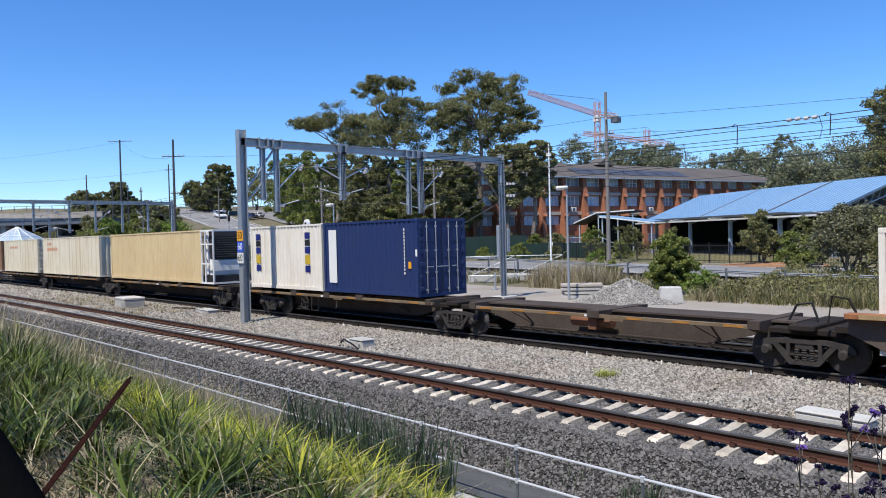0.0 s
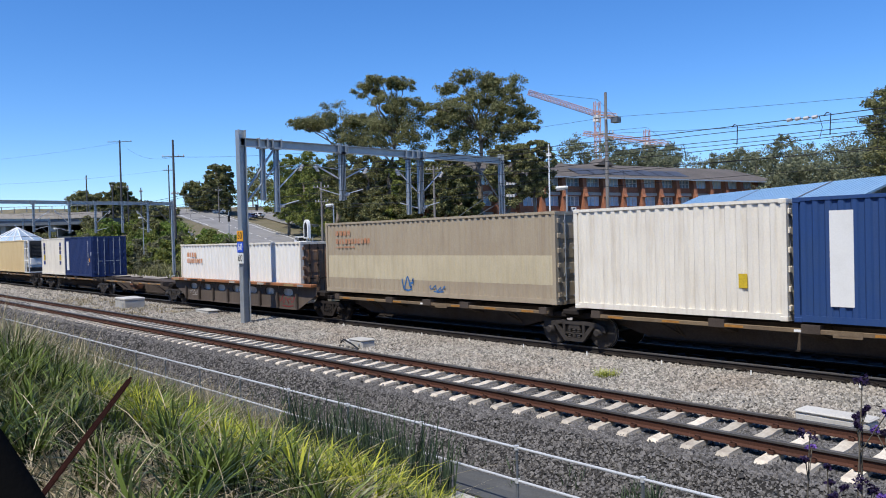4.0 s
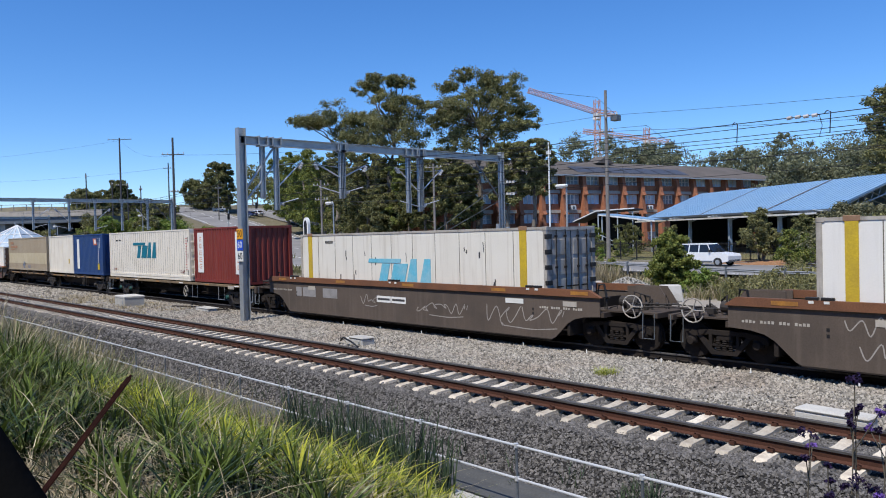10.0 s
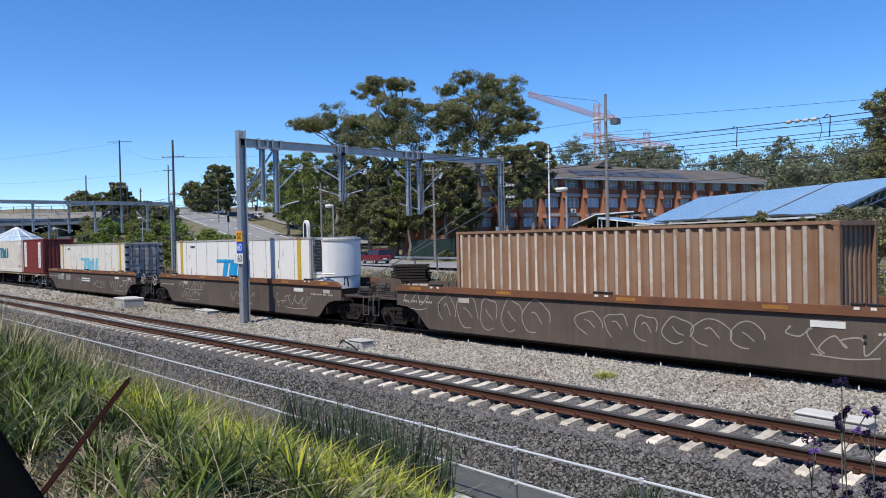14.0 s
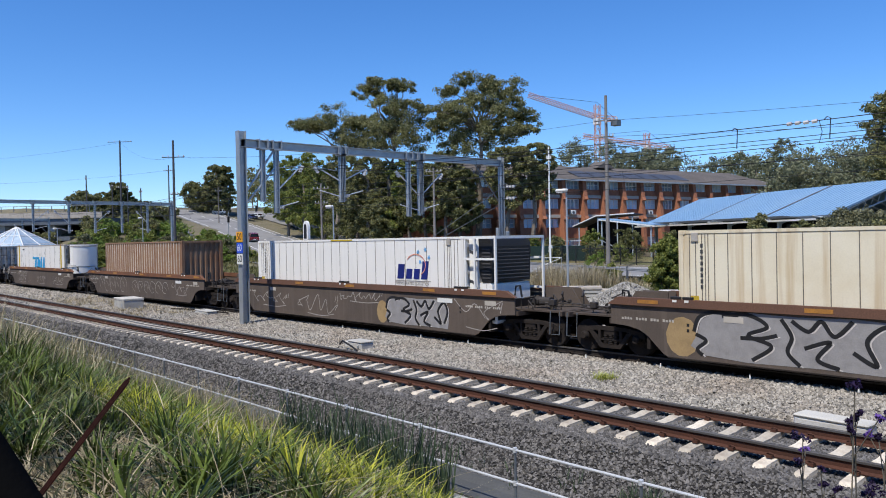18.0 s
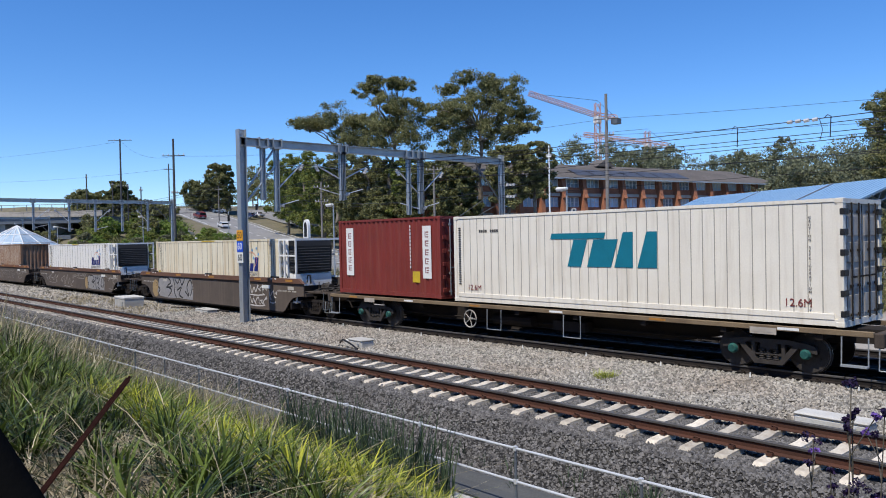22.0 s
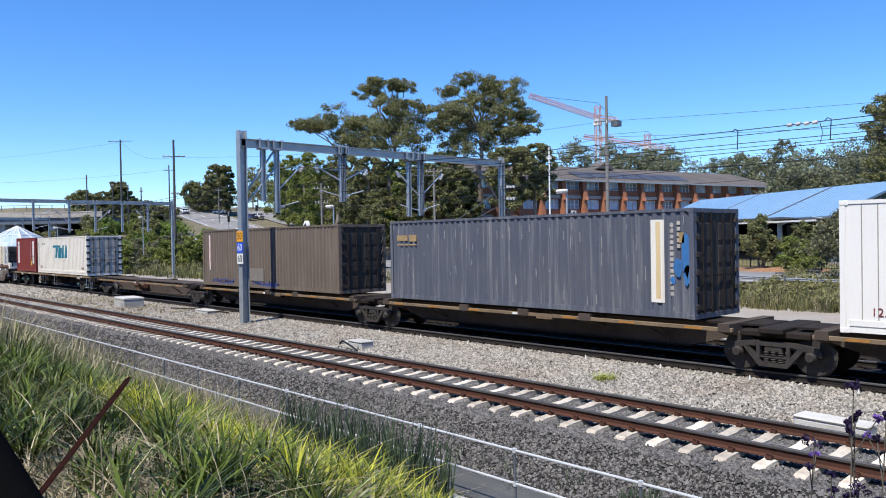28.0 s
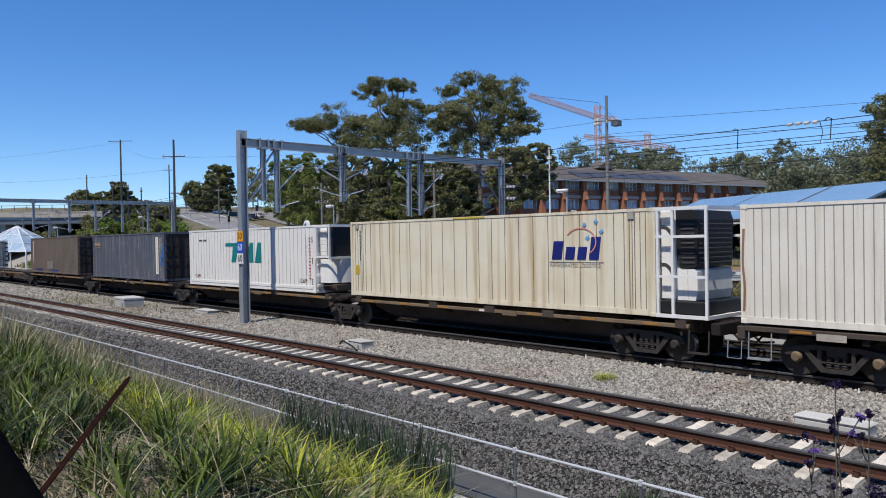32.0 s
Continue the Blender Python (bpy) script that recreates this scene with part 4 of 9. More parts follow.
        part("side_plate", Geo().ext(prof, "y", y0, y1), "brown", w, "brown steel side plate with chalky scrawls")
        r0, r1 = sorted((s * 1.43, s * 1.29))
        part("top_rail", Geo().ext([(-hl - 0.06, 1.46), (hl + 0.06, 1.46), (hl + 0.02, 1.49), (hl - 0.34, 1.67), (-hl + 0.24, 1.67), (-hl - 0.02, 1.50)], "y", r0, r1), "sill_rust" if seed < 8 else "brown_rail", w, "rust-brown top rail with sloped ends")
        part("lower_flange", Geo().box(-hl + 1.75, hl - 1.75, min(s * 1.38, s * 1.2), max(s * 1.38, s * 1.2), 0.13, 0.16), "grime", w)
    part("floor", Geo().box(-hl + 1.8, hl - 1.8, -1.31, 1.31, 0.2, 0.32), "grime", w)
    for d in (-hl + 1.1, hl - 1.2):
        part("end_bulkhead", Geo().box(d, d + 0.1, -1.31, 1.31, 0.3, 1.3), "grime", w)
    rng = random.Random(seed)
    for k, f in enumerate((0.05, 0.29, 0.52, 0.76, 0.94)):
        x = -hl + 2 * hl * f + rng.uniform(-0.3, 0.3)
        part("reflector", Geo().box(x, x + 0.62, -1.436, -1.431, 1.52, 1.62), "amber", w, "faded amber reflector strip")
    for x, l in ((-hl + 3.3, 0.5), (hl - 3.6, 0.75), (hl - 1.3, 0.5)):
        part("data_board", Geo().box(x, x + l, -1.372, -1.362, 1.16, 1.31), "sign_white" if l > 0.7 else "spandrel", w, "small pale data board")
    for x in (-hl + 0.35, hl - 2.2):
        g = Geo()
        for q in range(18):
            if q not in (4, 9, 13):
                g.box(x + 0.09 * q, x + 0.09 * q + 0.06, -1.365, -1.361, 1.06, 1.06 + (0.07 if q % 3 else 0.055))
        part("stencil_line", g, "spandrel", w, "line of small pale stencilled marks")
    for x in (-hl + 2.3, hl - 2.5):
        for z in (0.98, 0.84):
            part("drain_slot", Geo().box(x, x + 0.07, -1.366, -1.361, z, z + 0.08), "black", w)
    for x in (-hl + 2.2, 0, hl - 2.4):
        for q in (-0.2, 0.14):
            part("twistlock", Geo().box(x + q - 0.14, x + q + 0.14, -1.40, -1.30, 1.67, 1.74, 0.01), "black", w)
            part("tally", Geo().box(x + q - 0.06, x + q + 0.06, -1.437, -1.431, 1.6, 1.66), "sign_white", w, "small white tally under the lock")
    for d in (-1, 1):
        xs = lambda a, b: (min(d * (hl + a), d * (hl + b)), max(d * (hl + a), d * (hl + b)))
        part("centre_sill", Geo().box(*xs(-1.0, 2.05), -0.3, 0.3, 0.70, 1.02, 0.02), "grime", w)
        e = Geo().box(*xs(-0.6, 1.72), -1.0, 1.0, 1.04, 1.09)
        e.box(*xs(1.6, 1.74), -1.2, 1.2, 0.97, 1.12, 0.01)
        e.box(*xs(-0.2, 0.1), -1.3, 1.3, 0.9, 1.04)
        part("end_platform", e, "skeletal", w, "brown end platform over the bogie")
        for y in (0.78, 1.2):
            part("gusset", Geo().ext([(d * (hl - 0.5), 1.09), (d * (hl + 1.0), 1.09), (d * (hl + 0.6), 1.66), (d * (hl - 0.5), 1.66)], "y", y, y + 0.04), "brown", w, "brown sloped gusset plate")
        k = Geo()
        rg = random.Random(seed * 2 + d)
        for q in range(13):
            x, y = rg.uniform(-0.1, 1.3), rg.uniform(-1.0, 0.5)
            z = rg.uniform(1.16, 1.5)
            a = (d * (hl + x), y, z)
            b = (d * (hl + x + rg.uniform(-0.35, 0.45)), y + rg.uniform(-0.35, 0.35), min(1.6, max(1.1, z + rg.uniform(-0.2, 0.2))))
            k.tube([(a[0], a[1], 1.08), a, b, (b[0], b[1], 1.08)] if q % 2 else [a, b, (b[0], b[1], 1.1)], rg.choice((0.018, 0.022, 0.03)), 6)
        for q in range(7):
            x, y, z, r_ = rg.uniform(-0.1, 1.0), rg.uniform(-0.95, 0.4), rg.uniform(1.09, 1.3), rg.uniform(0.05, 0.12)
            k.box(*xs(x, x + r_ * 2), y, y + r_ * 1.6, z - 0.02, z + r_ * 1.5, 0.015)
        k.tube([(d * (hl + 0.05), -0.35, 1.3), (d * (hl + 0.65), -0.35, 1.3)], 0.15, 12)
        for q in (1.2, 1.28):
            k.tube([(d * (hl + 0.5), -0.75, q), (d * (hl + 1.95), -0.6, q + 0.04)], 0.02, 6)
        part("brake_gear", k, "bogie", w, "dark brake cylinder, valves and piping")
        part("hose", Geo().tube([(d * (hl - 0.35), -0.95, 1.5), (d * (hl - 0.3), -0.95, 1.8), (d * (hl - 0.12), -0.95, 1.82), (d * (hl - 0.05), -0.95, 1.45)], 0.035, 7), "black", w, "black looped hose")
        part("hand_rail", Geo().tube([(d * (hl + 1.3), -1.2, 1.1), (d * (hl + 1.3), -1.24, 0.42), (d * (hl + 1.66), -1.24, 0.42), (d * (hl + 1.66), -1.2, 1.1)], 0.018, 5), "galv_dark", w, "grey pipe foot step")
        if (seed, d) in ((5, 1), (6, -1)):
            part("handbrake_wheel", ring(Geo(), d * (hl + 1.0), 1.26, -1.25, 0.31, 0.02), "doorgrey", w, "pale spoked handbrake wheel", smooth=True)
            part("brake_column", Geo().tube([(d * (hl + 1.0), -1.2, 1.26), (d * (hl + 1.0), -0.9, 1.26), (d * (hl + 1.0), -0.9, 1.05)], 0.03, 6), "bogie", w)
        coupler(w, d * (hl + 2.0), d)
        bogie(w, d * (hl + 0.3), kit=BOGIE_SHADE)
    if seed == 5:
        for x, l, m in ((-hl + 2.3, 0.45, "piece_grey"), (-hl + 2.85, 1.0, "piece_grey"), (-hl + 4.4, 1.05, "piece_grey"), (-hl + 8.1, 0.85, "white"), (-hl + 8.98, 0.85, "white")):
            bd = part("stencil_board", Geo().box(x, x + l, -1.366, -1.361, 0.86, 1.1 if m == "white" else 1.25), m, w, "painted stencil panel")
            if m == "white":
                part("stencil_mark", Geo().box(x + 0.06, x + l - 0.06, -1.369, -1.366, 0.94, 1.02), "dark_mark", bd)
    for kind, x0, x1, z0, z1 in marks:
        rr = (rng.uniform(0, 6), rng.uniform(0, 6), rng.uniform(0, 6))
        a, b = x0 - c, x1 - c
        if kind == "piece":
            at = lambda p: (a + (b - a) * p[0], z0 + (z1 - z0) * p[1])
            side = [(1.0, 0.03), (1.02, 0.35), (0.99, 0.7), (1.0, 0.95), (0.8, 1.0), (0.55, 0.97), (0.3, 1.0), (0.12, 0.97), (0.04, 0.8), (0.02, 0.5), (-0.02, 0.25), (0.06, 0.08), (0.3, 0.02), (0.65, 0.05)]
            part("sprayed_cloud", Geo().ext([at((-0.07 + 0.1 * math.cos(q), 0.42 + 0.42 * math.sin(q))) for q in [0.5 * i for i in range(13)]], "y", -1.362, -1.36), "piece_tan", w, "tan sprayed cloud behind a mural")
            part("sprayed_letters", Geo().ext([at(p) for p in side], "y", -1.366, -1.36), "piece_grey", w, "silver-grey sprayed shape")
            strokes = [[(0.0, 0.55), (0.03, 0.85), (0.12, 0.97), (0.25, 0.93)], [(0.01, 0.5), (0.07, 0.38), (0.02, 0.2), (0.05, 0.08)], [(0.16, 0.9), (0.3, 0.96), (0.4, 0.75), (0.3, 0.56), (0.42, 0.38), (0.32, 0.08)],
                       [(0.26, 0.5), (0.37, 0.52), (0.45, 0.6)], [(0.47, 0.92), (0.52, 0.6), (0.5, 0.3), (0.56, 0.06)], [(0.52, 0.9), (0.6, 0.72), (0.66, 0.92), (0.72, 0.66), (0.8, 0.95)],
                       [(0.58, 0.4), (0.7, 0.55), (0.64, 0.22), (0.74, 0.08)], [(0.8, 0.4), (0.9, 0.2), (0.86, 0.62), (0.95, 0.9), (1.0, 0.6), (0.95, 0.2)]]
            for q, st in enumerate(strokes):
                e = [at(st[0])] + [at(p) for p in st] + [at(st[-1])]
                pts = []
                for i in range(1, len(e) - 2):
                    for jj in range(8):
                        f = jj / 8
                        pts.append(tuple(0.5 * (2 * e[i][k] + (e[i + 1][k] - e[i - 1][k]) * f + (2 * e[i - 1][k] - 5 * e[i][k] + 4 * e[i + 1][k] - e[i + 2][k]) * f * f + (3 * e[i][k] - e[i - 1][k] - 3 * e[i + 1][k] + e[i + 2][k]) * f ** 3) for k in (0, 1)))
                pts.append(e[-1])
                part("sprayed_outline", Geo().ribbon(pts, -1.3690 - 0.0004 * q, 0.095), "black", w, "black sprayed outline stroke")
                part("sprayed_glint", Geo().ribbon([(p[0] + 0.07, p[1] - 0.03) for p in pts], -1.3675 - 0.0001 * q, 0.03), "chalk_white", w, "thin white sprayed line")
        else:
            m = "chalk_white" if kind == "white" else "chalk"
            g, sd = Geo(), int(rr[0] * 1000)
            if kind == "bubble":
                bubbles(g, sd, a, z0, b - a, z1 - z0, max(2, int((b - a) / 0.85)), -1.3625, 0.028)
            else:
                scrawl(g, sd, a, z0, b - a, z1 - z0, max(2, int((b - a) / (0.75 * (z1 - z0) + 0.06))), -1.3625, 0.03 if kind == "chalk" else 0.055)
            part("scrawl", g, m, w, "chalky sprayed scrawl")
    return w


def flat_wagon(ul, ur, b1, b2, brake=0.0, caps="axle_green", sill="sill_cream"):
    """Conventional container flat: cream and rust sill, end steps, handbrake wheel, bogies with green axle caps."""
    c, hl = (ul + ur) / 2, (ur - ul) / 2
    w = rolling("container_flat", "container flat wagon with cream sill and green axle caps", "railway wagon", c, group="container flats")
    for s in (-1, 1):
        y0, y1 = sorted((s * 1.27, s * 1.15))
        part("side_sill", Geo().box(-hl, hl, y0, y1, 1.0, 1.12, 0.01), sill, w, "stained side sill")
    part("centre_sill", Geo().ext([(-hl, 1.08), (hl, 1.08), (hl, 0.75), (hl - 3.6, 0.7), (hl - 5.0, 0.42), (-hl + 5.0, 0.42), (-hl + 3.6, 0.7), (-hl, 0.75)], "y", -0.4, 0.4), "grime", w)
    for k in range(9):
        x = -hl + 2 * hl * (k + 0.5) / 9
        part("cross_bearer", Geo().box(x - 0.08, x + 0.08, -1.2, 1.2, 0.86, 1.0), "grime", w)
    for k in range(6):
        x = -hl + 2 * hl * (k + 0.4) / 6
        part("sill_patch", Geo().box(x, x + 0.5, -1.274, -1.269, 1.03, 1.09), "white" if k % 2 else "amber", w, "worn painted patch on the sill")
    for d in (-1, 1):
        part("headstock", Geo().box(min(d * hl, d * (hl + 0.2)), max(d * hl, d * (hl + 0.2)), -1.25, 1.25, 0.78, 1.1, 0.02), "skeletal", w, "grimy headstock")
        st = Geo()
        for x in (d * (hl - 0.1), d * (hl - 0.65)):
            st.tube([(x, -1.25, 0.98), (x, -1.28, 0.35)], 0.016, 5)
        st.box(min(d * (hl - 0.1), d * (hl - 0.65)), max(d * (hl - 0.1), d * (hl - 0.65)), -1.36, -1.2, 0.33, 0.37)
        st.tube([(d * (hl + 0.1), -1.2, 0.8), (d * (hl + 0.1), -1.25, 0.3), (d * (hl + 0.45), -1.25, 0.3), (d * (hl + 0.45), -1.2, 0.75)], 0.016, 5)
        part("foot_step", st, "galv", w, "pale metal foot step")
        coupler(w, d * (hl + 0.2), d)
    for b in (b1, b2):
        bogie(w, b - c, caps)
        part("number_board", Geo().box(b - c - 0.32, b - c + 0.32, -1.28, -1.274, 0.90, 1.06).box(b - c - 0.25, b - c + 0.25, -1.283, -1.281, 0.95, 1.01), "house", w, "grubby pale number board")
    part("handbrake_wheel", ring(Geo(), brake, 0.62, -1.3, 0.29, 0.02), "doorgrey", w, "pale spoked handbrake wheel", smooth=True)
    fr = Geo()
    for x in (brake + 0.75, brake + 3.9):
        fr.tube([(x, -1.25, 0.98), (x, -1.27, 0.33), (x + 0.62, -1.27, 0.33), (x + 0.62, -1.25, 0.98)], 0.018, 5)
    part("ladder_frame", fr, "galv", w, "pale pipe frame hung from the sill")
    part("brake_gear", Geo().tube([(-1.5, -0.6, 0.6), (0.2, -0.6, 0.6)], 0.18, 10).box(1.2, 2.4, -0.9, -0.5, 0.45, 0.75).tube([(-hl + 3, -0.5, 0.55), (hl - 3, -0.5, 0.55)], 0.03, 5), "grime", w)
    return w


def skeletal_wagon(ul, ur, bogies, empty=False, brake=None, ends=(False, False)):
    """One platform of an articulated skeletal set; the bogies between platforms belong to the platform on their left."""
    c, hl = (ul + ur) / 2, (ur - ul) / 2
    lab = "empty dark brown skeletal container wagon" if empty else "dark skeletal container wagon with amber marked sill"
    w = rolling("skeletal_wagon", lab, "railway wagon", c, group="skeletal wagons")
    h = hl - 0.6
    for s in (-1, 1):
        y0, y1 = sorted((s * 0.52, s * 0.46))
        part("spine_web", Geo().ext([(-h, 1.06), (h, 1.06), (h, 0.82), (h - 1.5, 0.42), (-h + 1.5, 0.42), (-h, 0.82)], "y", y0, y1), "skeletal", w, "dark brown spine girder web")
        a0, a1 = sorted((s * 1.24, s * 1.14))
        part("side_rail", Geo().box(-h, h, a0, a1, 0.93, 1.03, 0.008), "sill_cream", w, "stained cream and amber side rail")
    part("deck", Geo().box(-hl, hl, -0.62, 0.62, 1.06, 1.11).box(-h + 1.5, h - 1.5, -0.6, 0.6, 0.39, 0.42), "grime" if not empty else "skeletal", w)
    for f in ((-0.97, 0.02, 0.97) if empty else (-0.97, -0.36, 0.02, 0.36, 0.97)):
        x = f * h
        wd = 0.42 if abs(f) < 0.9 else 0.3
        part("outrigger", Geo().ext([(-1.26, 1.13), (1.26, 1.13), (1.26, 0.93), (0.5, 0.72), (-0.5, 0.72), (-1.26, 0.93)], "x", x - wd / 2, x + wd / 2), "skeletal", w)
    for f in (-0.66, 0.62):
        part("stay", Geo().tube([(f * h, -1.15, 0.98), (f * h + 0.5, -0.5, 0.5)], 0.03, 5).tube([(f * h + 0.55, -1.15, 0.98), (f * h + 0.5, -0.5, 0.5)], 0.03, 5), "skeletal", w)
    for k in range(7):
        x = -h + 2 * h * (k + 0.35) / 7
        part("marker", Geo().box(x, x + 0.5, -1.246, -1.241, 0.95, 1.01), "amber" if k != 3 else "white", w, "worn amber marker strip")
    part("number_board", Geo().box(h * 0.1, h * 0.1 + 0.62, -1.262, -1.25, 0.88, 1.04).box(h * 0.1 + 0.06, h * 0.1 + 0.56, -1.266, -1.263, 0.93, 0.99), "sill_cream", w, "stained cream number board")
    if empty:
        part("air_tank", Geo().tube([(-0.9, -0.85, 0.78), (0.5, -0.85, 0.78)], 0.17, 10).box(-0.2, 0.1, -1.1, -0.6, 0.55, 0.9, 0.02), "sill_rust", w, "rusty brake air tank", smooth=True)
        part("hose", Geo().tube([(hl - 0.3, -0.3, 1.1), (hl - 0.1, -0.3, 1.5), (hl + 0.25, -0.3, 1.55), (hl + 0.4, -0.3, 1.1)], 0.03, 6), "black", w)
    if brake is not None:
        part("handbrake_wheel", ring(Geo(), brake - c, 0.66, -1.28, 0.28, 0.02), "bogie", w, "spoked handbrake wheel", smooth=True)
        part("ladder_frame", Geo().tube([(brake - c + 0.5, -1.22, 0.95), (brake - c + 0.5, -1.25, 0.35), (brake - c + 1.0, -1.25, 0.35), (brake - c + 1.0, -1.22, 0.95)], 0.022, 5), "bogie", w)
    for b in bogies:
        bogie(w, b - c)
        part("articulation", Geo().box(b - c - 0.85, b - c + 0.85, -0.95, 0.95, 0.84, 1.0, 0.03).box(b - c - 0.3, b - c + 0.3, -1.15, 1.15, 0.95, 1.1, 0.03), "grime", w, "grimy articulation joint over the bogie")
    for d, on in zip((-1, 1), ends):
        if on:
            part("headstock", Geo().box(min(d * hl, d * (hl + 0.25)), max(d * hl, d * (hl + 0.25)), -1.22, 1.22, 0.8, 1.1, 0.02), "grime", w)
            st = Geo()
            for q in (0.05, 0.6):
                st.tube([(d * (hl - q), -1.2, 0.9), (d * (hl - q), -1.25, 0.32)], 0.022, 5)
            st.box(min(d * (hl - 0.6), d * (hl - 0.05)), max(d * (hl - 0.6), d * (hl - 0.05)), -1.32, -1.18, 0.3, 0.34)
            part("foot_step", st, "bogie", w)
            coupler(w, d * (hl + 0.2), d)
    return w


def slotted_wagon(ul, ur):
    """Well platform whose brown side plates have a row of oval holes between upright ribs."""
    c, hl = (ul + ur) / 2, (ur - ul) / 2
    w = rolling("slotted_well_wagon", "brown well wagon with oval holes, orange sill and upright ribs", "railway wagon", c)
    bays = 7
    x0, x1 = -hl + 1.5, hl - 1.5
    bw = (x1 - x0) / bays
    for s in (-1, 1):
        y0, y1 = s * 1.29, s * 1.255
        for k in range(bays):
            g = Geo()
            cx = x0 + bw * (k + 0.5)
            cz, hw = 1.06, bw / 2
            o, r = [], []
            n = 28
            for i in range(n):
                a = 2 * math.pi * (i + 0.5) / n
                ca, sa = math.cos(a), math.sin(a)
                rx, rz = 0.42, 0.155
                e = 1 / (abs(ca / rx) ** 3 + abs(sa / rz) ** 3) ** (1 / 3)
                o.append((cx + e * ca, cz + e * sa))
                top, bot = 1.34 - cz, cz - 0.32
                q = min(hw / max(abs(ca), 1e-6), (top if sa > 0 else bot) / max(abs(sa), 1e-6))
                r.append((cx + q * ca, cz + q * sa))
            vs = [(p[0], y0, p[1]) for p in o] + [(p[0], y0, p[1]) for p in r] + [(p[0], y1, p[1]) for p in o]
            fs = [(i, (i + 1) % n, n + (i + 1) % n, n + i) for i in range(n)] + [(i, (i + 1) % n, 2 * n + (i + 1) % n, 2 * n + i) for i in range(n)]
            g.add(vs, fs)
            part("side_plate", g, "brown", w, "brown side plate with an oval hole")
        for d in (-1, 1):
            prof = [(d * (hl - 1.5), 1.34), (d * hl, 1.34), (d * hl, 1.0), (d * (hl - 1.5), 0.32)]
            part("end_plate", Geo().ext(prof, "y", min(y0, y1), max(y0, y1)), "brown", w)
        part("sill", Geo().box(-hl, hl, min(s * 1.56, s * 1.23), max(s * 1.56, s * 1.23), 1.35, 1.47, 0.012), "bright_rust", w, "rust-orange top sill")
        part("lower_chord", Geo().box(x0, x1, min(s * 1.33, s * 1.2), max(s * 1.33, s * 1.2), 0.30, 0.36), "brown", w)
    for k in range(bays + 1):
        x = x0 + bw * k
        part("rib", Geo().ext([(x - 0.06, 1.02), (x + 0.06, 1.02), (x + 0.06, 0.36), (x - 0.06, 0.36)], "y", -1.40, -1.29), "skeletal", w, "upright steel rib")
    for x, l, m in ((-hl + 0.3, 0.7, "piece_tan"), (-hl + 1.7, 0.35, "piece_grey"), (-hl + 2.5, 0.9, "grime"), (-hl + 3.9, 0.4, "grime"), (-0.2, 0.55, "spandrel"), (0.9, 1.1, "grime"), (hl - 4.6, 0.6, "spandrel"), (hl - 2.2, 0.8, "piece_tan"), (hl - 1.1, 0.5, "piece_grey")):
        part("sill_patch", Geo().box(x, x + l, -1.566, -1.561, 1.362, 1.458), m, w, "painted or grimy patch on the sill")
    part("floor", Geo().box(x0, x1, -1.26, 1.26, 0.3, 0.42), "grime", w)
    part("scrawl", scrawl(Geo(), 5, hl - 3.2, 0.5, 1.3, 0.4, 4, -1.294, 0.05), "dark_red", w, "dull red sprayed scrawl")
    part("scrawl", scrawl(Geo(), 9, -hl + 1.75, 0.62, 1.0, 0.26, 5, -1.294, 0.025), "chalk", w, "small chalky scrawl")
    for d in (-1, 1):
        part("end_platform", Geo().box(min(d * (hl - 0.9), d * (hl + 0.35)), max(d * (hl - 0.9), d * (hl + 0.35)), -1.1, 1.1, 0.98, 1.12), "grime", w)
        part("hoop", Geo().tube([(d * (hl - 0.1), -1.1, 1.45), (d * (hl + 0.05), -1.1, 1.75), (d * (hl + 0.4), -1.1, 1.8), (d * (hl + 0.5), -1.1, 1.15)], 0.03, 6), "grime", w)
    bogie(w, 8.63 - c, kit=BOGIE_SHADE)
    part("articulation", Geo().box(8.63 - c - 0.85, 8.63 - c + 0.85, -0.95, 0.95, 0.84, 1.0, 0.03), "grime", w)
    return w


# ---- containers ----
def corrugated(x0, x1, y, z0, z1, pitch, depth, s, flat=0.36):
    """A trapezoid-corrugated wall in the plane y, ridges towards s * y, straight inner face."""
    n = max(4, round((x1 - x0) / pitch))
    p = (x1 - x0) / n
    out = []
    for k in range(n):
        a = x0 + k * p
        out += [(a, y - s * depth), (a + p * 0.14, y), (a + p * (0.14 + flat), y), (a + p * (0.28 + flat), y - s * depth)]
    out += [(x1, y - s * depth), (x1, y - s * (depth + 0.03)), (x0, y - s * (depth + 0.03))]
    return Geo().ext(out, "z", z0, z1)


def container(u0, u1, ztop, zbot, paint, style="corr", label="", doors="paint", left_end="corr", unit=None, fittings="paint", group="shipping containers"):
    """One container: posts, rails, castings, walls, roof, doors with lock rods, and a cooling unit where it has one."""
    L, H = u1 - u0, ztop - zbot
    c = rolling("container", label, "container", (u0 + u1) / 2, zbot - TRACK_Z, group)
    h = L / 2
    fm = paint if fittings == "paint" else fittings
    for sx in (-1, 1):
        for sy in (-1, 1):
            a, b = sorted((sx * h, sx * (h - 0.13)))
            p, q = sorted((sy * 1.22, sy * 1.06))
            part("corner_post", Geo().box(a, b, p, q, 0.1, H - 0.1), fm, c)
            for z0, z1 in ((0, 0.118), (H - 0.118, H)):
                a2, b2 = sorted((sx * (h + 0.006), sx * (h - 0.178)))
                p2, q2 = sorted((sy * 1.228, sy * 1.06))
